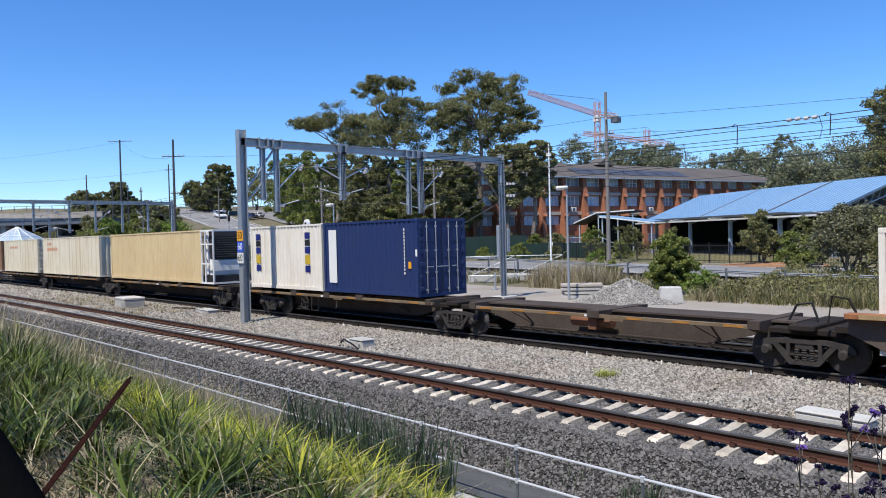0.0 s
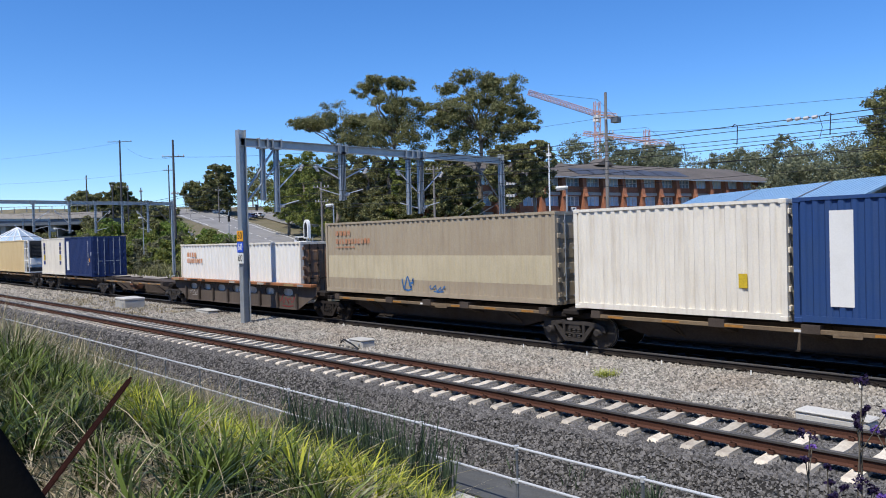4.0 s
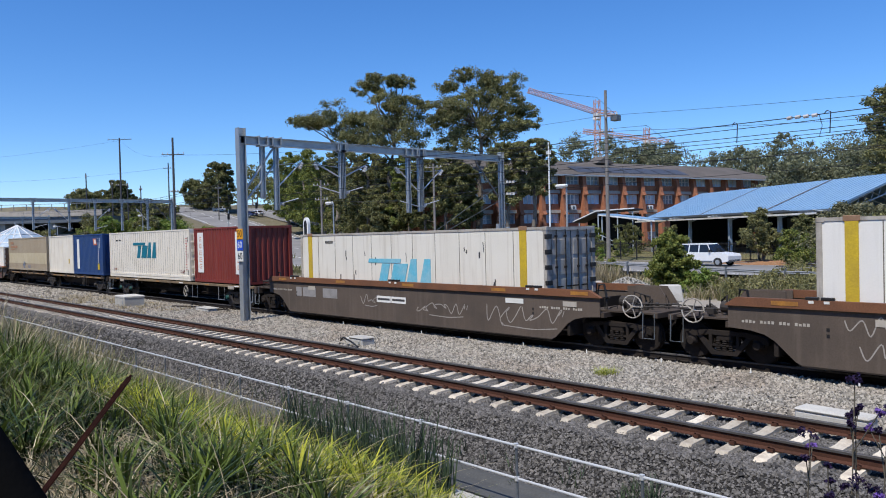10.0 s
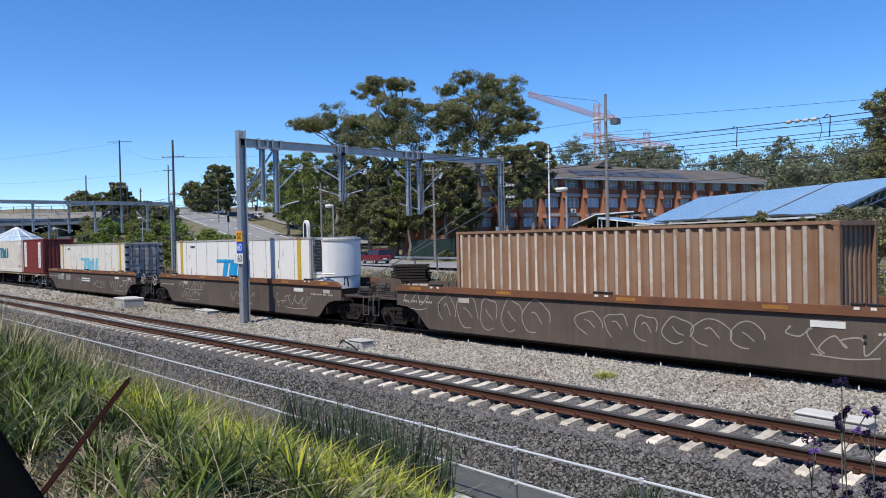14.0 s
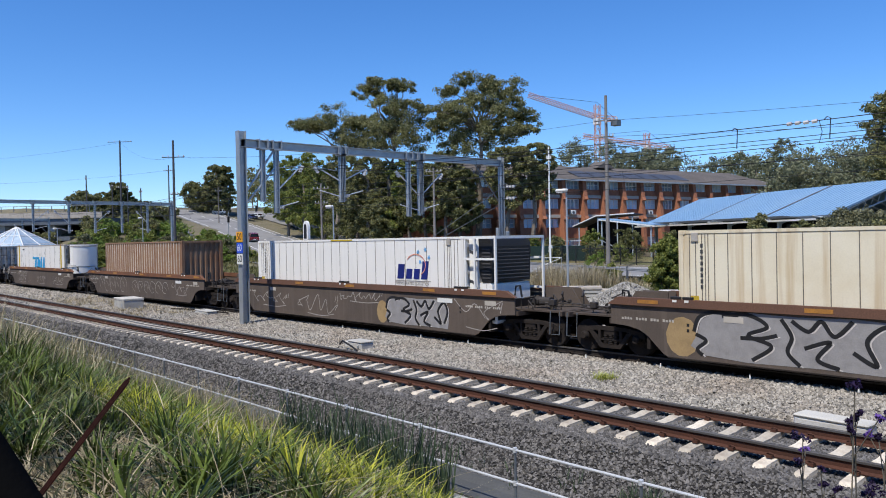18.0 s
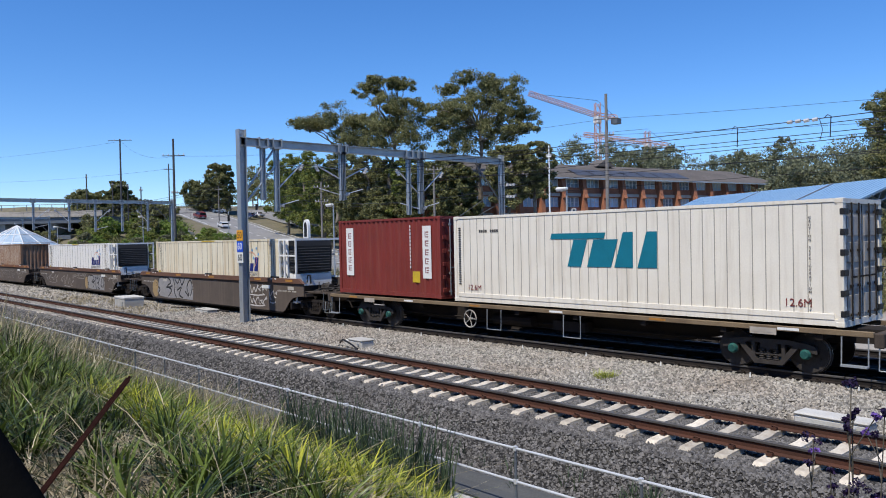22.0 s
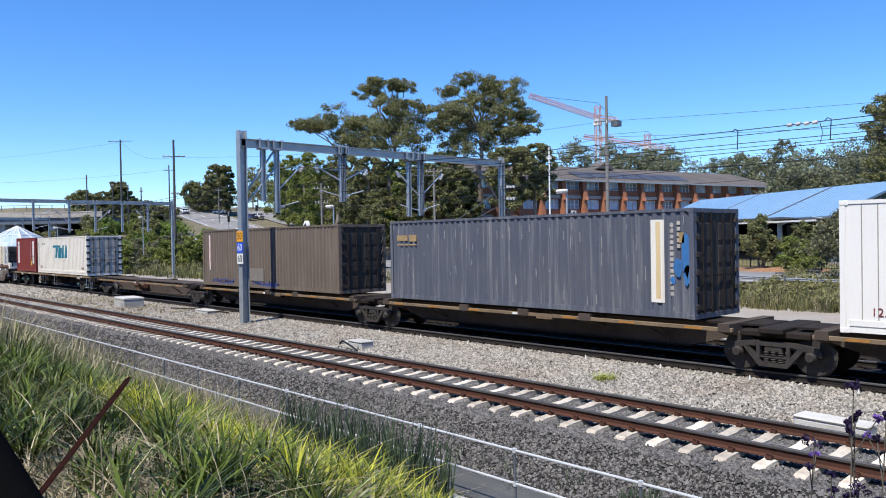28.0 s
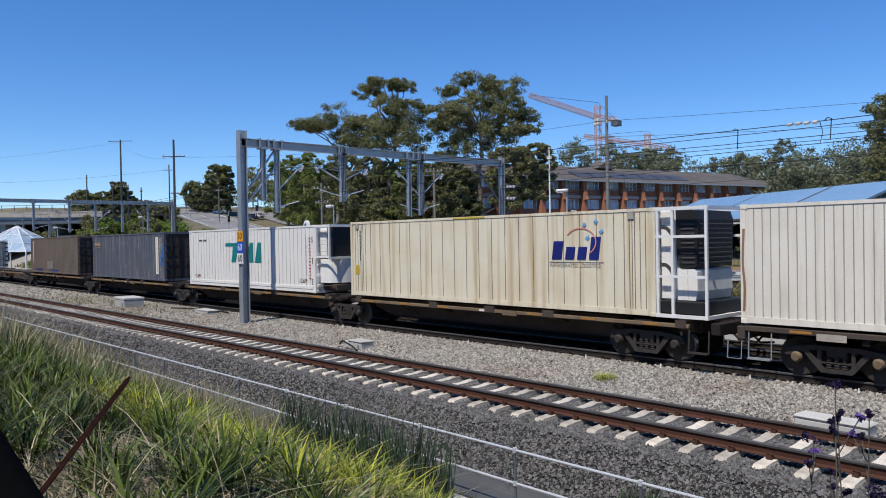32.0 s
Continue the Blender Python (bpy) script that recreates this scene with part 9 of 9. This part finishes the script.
blades("drain_weeds", "green weeds along the drain and fence", "reed", np.concatenate([tussocks(-6.6, -5.6, 9.3, 9.8, 14, 26, 0.1, 33, 0.6, 1.1), tussocks(-20, 2, 9.4, 9.8, 60, 9, 0.1, 34, 0.4, 0.9)]), 0.42, 0.02, 0.6, 35, 4, "weeds")
blades("ballast_weed", "yellow green tuft growing in the ballast", "tuft", tussocks(-11.35, -11.0, 15.5, 15.8, 8, 44, 0.12, 36, 0.7, 1.1), 0.3, 0.012, 0.9, 37, 4, "weeds")
blades("ballast_weeds", "sparse olive weeds between the tracks", "grass_dry", tussocks(-60, -38, 14.2, 17.2, 170, 16, 0.25, 38, 0.5, 1.1), 0.34, 0.03, 0.9, 39, 4, "weeds")
# rough grass beyond the train
blades("yard_rough_grass", "tall dry rough grass beyond the yard", "grass_dry", tussocks(-21, 2, 36.4, 50.5, 700, 18, 0.35, 41, 0.5, 1.2), 0.95, 0.03, 0.6, 42, 3)
blades("yard_rough_olive", "tall olive rough grass beyond the yard", "grass_olive", tussocks(-21, 2, 36.2, 50.5, 900, 20, 0.35, 69, 0.4, 1.2), 0.95, 0.035, 0.7, 70, 3)
rr_ = np.random.RandomState(72)
cs_ = np.stack([rr_.uniform(-21, 2, 340), rr_.uniform(36.6, 50, 340), rr_.uniform(0.1, 0.95, 340)], -1)
cs_[:, 2] += ground_z(cs_[:, 0], cs_[:, 1])
v_, f_ = leaf_cloud(cs_, rr_.uniform(0.35, 0.8, 340), 150, 0.13, rr_, 0.0, 0.9)
me_ = numpy_mesh("rough_scrub", v_, f_)
me_.materials.append(MAT["scrub_leaf"])
tagged(new("rough_scrub", me_), "grey green low scrub in the rough grass", "scrub", kind="stuff")
blades("yard_rough_green", "green weeds in the rough grass", "scrub_leaf", tussocks(-21, 2, 36.5, 50.5, 760, 20, 0.35, 43, 0.5, 1.2), 0.9, 0.06, 0.6, 44, 3, "weeds")
blades("yard_tussock", "brown grass clump beside the mast", "grass_dry", tussocks(-35.5, -30.5, 40.0, 44.5, 90, 44, 0.35, 45, 0.8, 1.3), 1.55, 0.04, 0.4, 46, 3)
blades("yard_fringe", "dry weeds along the road edge", "grass_dry", tussocks(-75, -20, 43.5, 49, 700, 14, 0.4, 47, 0.4, 1.1), 0.7, 0.06, 0.6, 48, 3, "weeds")
blades("yard_fringe_green", "green weeds along the road edge", "leaf_grey", tussocks(-75, -24, 42, 48, 420, 14, 0.4, 49, 0.4, 1.1), 0.7, 0.07, 0.6, 50, 3, "weeds")

blades("slope_weeds", "rough green and straw weeds on the slope below the road", "grass_olive", np.concatenate([tussocks(-150, -70, 34, 46, 1200, 9, 0.6, 67, 0.5, 1.3), tussocks(-150, -93, 46, 57, 900, 9, 0.6, 71, 0.5, 1.3)]), 1.0, 0.12, 0.7, 68, 3, "weeds")

# bushes and small trees
bush(-23.6, 39.8, 3.7, 1.5, 61, "dense green bush beside the gravel heap", clumps=40, count=330, size=0.19)
bush(-21.0, 38.6, 1.5, 1.3, 62, "bright green low bush in the rough grass", "leaf_light", 14, 170, 0.17)
bush(-36.0, 49.6, 2.3, 1.0, 63, "bright green shrub beside the road", "leaf_light", 12, 150, 0.18)
bush(-33.5, 48.0, 1.6, 1.2, 64, "dark green shrub beside the road", "leaf_bush", 12, 150, 0.18)
bush(-24.2, 58.6, 3.0, 1.9, 65, "rounded green shrub by the school fence", "leaf_bush", 16, 200, 0.22)
for x, y, h, s, sd in ((-28.3, 61.6, 4.9, 1.9, 66), (-24.6, 61.0, 4.3, 1.5, 67)):
    bush(x, y, h, s, sd, "small dark green tree on the school lawn", "leaf_dark" if sd == 67 else "leaf_gum", 20, 220, 0.24, low=0.25)
bush(-17.2, 50.0, 4.8, 3.1, 68, "spreading grey green wattle tree with bare lower stems", "leaf_grey", 34, 220, 0.24, stems=9, low=0.42)
bush(-12.8, 47.5, 4.6, 2.9, 69, "spreading olive wattle tree with bare lower stems", "leaf_gum", 30, 220, 0.24, stems=8, low=0.42)
for k, (x, y, h, s) in enumerate(((-52, 70.5, 3.4, 2.0), (-47.5, 71.5, 3.6, 1.9), (-56, 69, 3.0, 1.8), (-60, 70, 2.8, 1.8), (-64.5, 70.5, 3.0, 1.8), (-43.5, 73.5, 3.2, 1.5), (-70, 71, 2.6, 1.8))):
    bush(x, y, h, s, 70 + k, "dark green hedge shrub along the school", ("leaf_bush", "leaf_dark", "leaf_gum")[k % 3], 14, 170, 0.26)
for k, (x, y, h, w_) in enumerate(((-58, 65.0, 2.1, 1.5), (-53, 65.4, 1.8, 1.3), (-63.5, 64.8, 1.6, 1.4), (-48.5, 66.2, 2.3, 1.4), (-45.5, 66.8, 1.9, 1.3), (-70, 64.6, 1.5, 1.2))):
    bush(x, y, h, w_, 170 + k, "olive green shrub against the green fence", ("leaf_bush", "leaf_gum")[k % 2], 12, 150, 0.2)
rng_h = np.random.RandomState(5)
for k in range(30):
    x, y = rng_h.uniform(-132, -96), rng_h.uniform(33, 50)
    bush(x, y, rng_h.uniform(2.4, 4.4), rng_h.uniform(2.0, 3.4), 90 + k, "bright green shrub on the slope beside the line", ("leaf_bush", "leaf_light", "leaf_bush", "leaf_grey")[k % 4], 13, 190, 0.40)
for k, (x, y, h) in enumerate(((-118, 57, 2.6), (-123, 60, 3.0), (-128, 61, 3.4), (-134, 63, 3.2), (-112, 55, 2.2), (-105, 54, 2.0), (-99, 52, 2.4), (-140, 66, 2.6))):
    bush(x, y, h, 2.2, 150 + k, "green shrub below the road", ("leaf_bush", "leaf_light")[k % 2], 13, 190, 0.36)
for k in range(12):
    x, y = rng_h.uniform(-172, -138), rng_h.uniform(40, 64)
    bush(x, y, rng_h.uniform(2.6, 4.6), rng_h.uniform(3, 5), 130 + k, "olive green shrub on the hill", ("leaf_bush", "leaf_gum", "leaf_light")[k % 3], 12, 190, 0.5)

# the tall gums before the school
LOBES_A = [(-1.9, -2.5, 25.6, 1.3), (-1.3, -1.7, 26.2, 1.0), (0.5, 0.6, 26.3, 1.2), (1.4, 1.7, 25.8, 1.2), (-0.8, -1.0, 24.3, 1.5), (-0.1, -0.1, 22.7, 1.7), (1.1, 1.3, 23.2, 1.5), (2.8, 3.4, 23.0, 1.2), (2.0, 2.4, 21.4, 1.7), (0.7, 0.8, 20.4, 2.0), (-0.6, -0.8, 20.2, 1.8), (2.2, 2.7, 19.3, 1.7), (-0.1, -0.2, 18.1, 2.2), (1.4, 1.7, 17.4, 2.0)]
LOBES_B = [(-0.6, -0.6, 24.4, 1.4), (-2.6, -2.6, 23.3, 1.2), (0.6, 0.6, 23.6, 1.4), (1.7, 1.6, 23.9, 1.2), (2.7, 2.6, 23.1, 1.4), (3.5, 3.3, 21.9, 1.2), (4.3, 4.0, 20.0, 1.2), (4.6, 4.2, 18.1, 1.1), (3.2, 3.0, 20.1, 1.5), (1.9, 1.8, 21.2, 1.7), (0.3, 0.3, 21.7, 1.7), (-1.2, -1.2, 21.6, 1.7), (-2.6, -2.7, 21.1, 1.5), (-3.6, -3.7, 20.0, 1.2), (-3.8, -4.0, 18.5, 1.2), (-2.7, -2.7, 18.5, 1.7), (-1.4, -1.4, 19.2, 1.8), (0.2, 0.2, 19.1, 1.8), (1.8, 1.8, 18.6, 1.8), (3.2, 3.0, 17.1, 1.5), (0.7, 0.7, 16.5, 2.0), (-1.1, -1.1, 16.5, 2.0), (-2.7, -2.8, 16.2, 1.5)]
LOBES_C = [(-2.7, -4.1, 24.4, 1.5), (-1.7, -2.6, 25.0, 1.5), (-0.7, -1.1, 25.4, 1.7), (0.4, 0.6, 26.3, 1.9), (1.7, 2.5, 25.7, 1.9), (2.8, 3.9, 25.0, 1.7), (3.9, 5.4, 25.7, 1.7), (1.0, 1.4, 24.0, 1.9), (4.6, 6.4, 23.6, 1.7), (3.4, 4.7, 22.9, 1.9), (2.1, 3.1, 22.1, 2.1), (4.3, 5.9, 21.1, 2.3)]
gum_tree(-86.1, 69.3, 25.0, 4.6, 201, "tall gum tree with an uneven open crown", clumps=0, lobes=LOBES_A, count=820, size=0.20)
gum_tree(-70.4, 71.4, 23.5, 5.0, 202, "broad tall gum tree with a dense olive crown", clumps=0, lobes=LOBES_B, count=680, size=0.20)
gum_tree(-115.3, 78.3, 24.5, 5.2, 203, "leaning gum tree with a flat open crown", clumps=0, lean=(1.8, 2.6), lobes=LOBES_C, count=820, size=0.23)
for k, (x, y, h, s, m, bare, lab) in enumerate((
        (-149.9, 90.0, 18.0, 5.0, "leaf_bush", 0.2, "green gum tree above the road"), (-135.0, 85.1, 19.5, 5.0, "leaf_bush", 0.2, "yellow green gum tree above the road"),
        (-120.2, 80.1, 16.5, 4.6, "leaf_bush", 0.15, "olive green tree beside the road"), (-106.5, 75.6, 18.0, 4.4, "leaf_gum", 0.2, "olive green gum tree beside the road"),
        (-95.2, 71.8, 16.6, 4.0, "leaf_gum", 0.2, "olive green gum tree beside the road"), (-87.3, 69.5, 15.0, 3.8, "leaf_dark", 0.3, "dark green understorey tree"),
        (-82.3, 68.9, 15.6, 3.2, "leaf_bush", 0.3, "yellow green tree among the gums"), (-77.9, 68.2, 13.6, 3.6, "leaf_dark", 0.3, "dark green understorey tree"),
        (-73.4, 68.4, 14.8, 3.2, "leaf_gum", 0.42, "olive gum tree before the school"), (-69.6, 67.2, 12.0, 3.0, "leaf_dark", 0.35, "dark green tree before the school"),
        (-64.1, 70.1, 14.6, 3.0, "leaf_gum", 0.48, "olive tree beside the school building"), (-61.8, 72.2, 14.8, 2.8, "leaf_gum", 0.52, "olive tree beside the school building"),
        (-100.4, 73.5, 13.8, 3.6, "leaf_dark", 0.3, "dark green understorey tree"), (-85.7, 67.9, 9.5, 3.2, "leaf_gum", 0.28, "grey green low tree beside the road"))):
    gum_tree(x, y, h, s, 204 + k, lab, m, 44, bare=bare, count=820, size=0.23)
gum_tree(-32.5, 112.0, 21.5, 5.5, 241, "tall grey green gum tree behind the shed", "leaf_gum", 52, bare=0.2, count=1000)
gum_tree(-25.0, 108.0, 20.0, 6.0, 242, "tall grey green gum tree behind the shed", "leaf_gum", 52, bare=0.2, count=1000)
for k, (x, y, h, s, m) in enumerate(((-197, 96, 14.0, 3.6, "leaf_gum"), (-194, 97.5, 14.5, 1.7, "leaf_dark"), (-203, 94, 8, 5, "leaf_dark"), (-176, 62, 9.8, 3.0, "leaf_dark"), (-184, 58, 6.8, 4.5, "leaf_gum"), (-181, 60, 6.2, 3.5, "leaf_dark"), (-168, 68, 5.2, 4.0, "leaf_gum"), (-172, 66, 6.0, 3.0, "leaf_dark"))):
    gum_tree(x, y, h, s, 220 + k, "rounded dark tree on the hill", m, 34, bare=0.12, count=620, size=0.42, fat=0.5)


def far_wood(name, lab, spots, leaf, seed, size, count, clumps):
    """A far belt of trees as one mass of trunks and crowns."""
    rng = np.random.RandomState(seed)
    cs, rs = [], []
    g = Geo()
    for x, y, h, s in spots:
        z = float(ground_z(x, y))
        g.tube([(x, y, z - 0.5), (x + rng.normal(0, 0.6), y, z + h * 0.45), (x + rng.normal(0, 1.2), y, z + h * 0.8)], 0.02 * h, 5, 0.006 * h)
        for k in range(clumps):
            u = k / clumps
            wd = s * rng.uniform(0.2, 1.0) * math.sin(math.pi * min(1, 0.2 + 0.72 * u)) ** 0.7
            a = rng.uniform(0, 6.28)
            cs.append((x + wd * math.cos(a), y + wd * math.sin(a), z + h * (0.25 + 0.7 * u)))
            rs.append(s * rng.uniform(0.34, 0.6))
    v, f = leaf_cloud(cs, rs, count, size, rng)
    me = numpy_mesh(name, v, f)
    me.materials.append(MAT[leaf])
    ob = tagged(new(name, me), lab, "trees", kind="stuff")
    part("trunks", g, "bark", ob)


rw = random.Random(77)
spots = [(-132 + 5.4 * k + rw.uniform(-2, 2), 168 + 0.7 * k + rw.uniform(-6, 10), rw.uniform(25, 32) - 6.5 * min(1, max(0, (k - 4) / 3)), rw.uniform(4.5, 7)) for k in range(36)]
spots += [(-135 + 4.6 * k + rw.uniform(-2, 2), 192 + 0.7 * k + rw.uniform(-6, 10), rw.uniform(24, 29) - 3.2 * min(1, max(0, (k - 3) / 3)), rw.uniform(5, 7)) for k in range(44)]
far_wood("far_gum_belt", "far belt of grey green gum trees behind the school", spots, "leaf_hazed", 301, 0.44, 300, 18)
spots = [(-56 + 6.0 * k + rw.uniform(-3, 3), 130 + 1.3 * k + rw.uniform(-8, 10), rw.uniform(12, 17), rw.uniform(4.5, 7)) for k in range(20)]
spots += [(-58 + 4.2 * k + rw.uniform(-3, 3), 150 + 1.3 * k + rw.uniform(-8, 10), rw.uniform(11, 14.5), rw.uniform(4.5, 6.5)) for k in range(30)]
far_wood("shed_gum_belt", "belt of grey green gum trees behind the shed", spots, "leaf_hazed", 302, 0.36, 380, 22)
spots = [(-240 + 9 * k + rw.uniform(-4, 4), 132 + rw.uniform(-10, 14), rw.uniform(10, 15), rw.uniform(5, 8)) for k in range(14)]
far_wood("hill_gum_belt", "belt of dark trees on the hill", spots, "leaf_gum", 303, 0.6, 120, 20)
spots = [(-106 - 5 * k + rw.uniform(-2, 2), 93 + 1.0 * k + rw.uniform(-3, 8), rw.uniform(11, 17), rw.uniform(4, 6)) for k in range(17)]
far_wood("roadside_gum_belt", "belt of green trees above the road", spots, "leaf_bush", 304, 0.34, 420, 22)

# ---- close to the camera ----
# Black bar added in place of a ground shadow on the near grass.
ep = thing("shadow_bar", "black bar added in place of a shadow on the near grass", "fence post")
part("post", Geo().tube([(-0.922, 0.88, 1.5), (-1.557, 0.221, 2.973)], 0.046, 10), "shadow_black", ep, smooth=True)
pk = thing("star_picket", "rusty steel angle bar leaning out of the grass", "fence picket")
a, b = Vector((-3.72, 0.88, 2.02)), Vector((-3.98, 1.42, 2.49))
part("flange", Geo().tube([a, b], 0.017, 4), "picket_rust", pk, "rust-brown angle steel")
part("flange", Geo().tube([a + Vector((0.03, 0.0, 0.02)), b + Vector((0.03, 0.0, 0.02))], 0.008, 4), "picket_rust", pk)


def verbena(x, y, ztop, seed, lean):
    """Thin branching weed with small purple flower heads."""
    rng = np.random.RandomState(seed)
    z0 = float(ground_z(x, y))
    h = ztop - z0
    w = thing("verbena", "thin weed with purple and dark flower heads", "weed", (x, y, z0), group="purple weeds")
    g, tips = Geo(), []
    for k in range(3):
        top = Vector((lean + rng.normal(0, 0.10), rng.normal(0, 0.10), h * rng.uniform(0.78, 1.0) if k else h))
        base = Vector((rng.normal(0, 0.05), rng.normal(0, 0.05), 0))
        mid = base.lerp(top, 0.6) + Vector((rng.normal(0, 0.02), rng.normal(0, 0.02), 0))
        g.tube([base, base.lerp(mid, 0.5), mid, top], 0.0034, 5, 0.0018)
        tips.append(top)
        for q in range(2):
            e = top + Vector((rng.normal(0, 0.045), rng.normal(0, 0.045), rng.uniform(-0.10, -0.01)))
            g.tube([mid.lerp(top, 0.55 + 0.12 * q), e], 0.0018, 4)
            tips.append(e)
    part("stem", g, "weed", w)
    for k, p in enumerate(tips):
        v, f = leaf_cloud([p], [0.028 if k == 0 else 0.014], 90, 0.011, rng, 0.0, 1.0)
        part("flower_head", numpy_mesh("flower_head", v, f), "flower" if k % 4 == 1 else "seedhead", w, "small tufted flower head")
    return w


WEEDS = [verbena(-0.79, 2.38, 2.72, 401, 0.0), verbena(-0.72, 2.30, 2.42, 404, 0.03), verbena(-1.06, 2.70, 2.50, 403, 0.0)]
blades("near_stalks", "dry grass stalks close by", "weed", tussocks(-1.9, -0.3, 2.3, 3.6, 46, 6, 0.07, 410, 0.5, 1.1), 1.0, 0.0035, 0.35, 411, 5)


# ---- what moves ----
def on_road(x, side, way):
    """Pose of a car on the hill road where it passes x; way +1 runs down to the east, -1 climbs to the west."""
    for a, b in zip(ROAD[:-1], ROAD[1:]):
        if b[0] <= x <= a[0]:
            t = (x - a[0]) / (b[0] - a[0])
            y = a[1] + (b[1] - a[1]) * t
            h = math.atan2(b[1] - a[1], b[0] - a[0])
            break
    z = float(ground_z(x, y)) + 0.165
    dz = float(ground_z(x - 4, y)) - float(ground_z(x + 4, y))
    px, py = x - math.sin(h) * side, y + math.cos(h) * side
    turn = h - math.pi if way < 0 else h
    tilt = math.degrees(math.atan2(dz, 8)) * (1 if way < 0 else -1)
    return pose(px, py, z, 0, tilt, math.degrees(turn))


def motions():
    """The train rides along its track and its wheels turn; cars pass on the road; weeds sway."""
    for ob, u, y, z in MOVERS:
        walk(ob, [(t, pose(u - run(t), y, z)) for t in range(0, 33, 2)])
    for d, wheels in WHEELS.items():
        first = wheels[0]
        walk(first, [(k / 15, pose(d, 0, 0.46) @ Matrix.Rotation(-run(k / 15) / 0.46, 4, "Y")) for k in range(0, 481)])
        for w in wheels[1:]:
            w.rotation_mode = "QUATERNION"
            w.animation_data_create()
            w.animation_data.action = first.animation_data.action
            w.animation_data.action_slot = first.animation_data.action_slot
    drives = [[(0, -188), (10, -31.0), (13, 16), (20, 130), (32, 250)],
              [(0, 172), (12, -18), (17, -97), (18, -113.5), (19, -131), (20, -147), (21, -160), (22, -167.5), (23, -175.5), (25, -188), (32, -212)],
              [(0, 146), (14, -74), (17, -121), (18, -141.5), (19, -156), (20, -165), (21, -175), (22, -186), (23, -198), (32, -260)]]
    for (ob, way, side), stops in zip(CARS, drives):
        ts, xs = zip(*stops)
        walk(ob, [(t, on_road(float(np.interp(t, ts, xs)), side, way)) for t in range(0, 33)])
    for k, ob in enumerate(WEEDS):
        at = ob.matrix_basis.translation.copy()
        walk(ob, [(t * 0.8, pose(*at, 1.2 * math.sin(2.1 * t + k), 1.6 * math.sin(1.7 * t + 2 * k), 0)) for t in range(0, 41)])


motions()
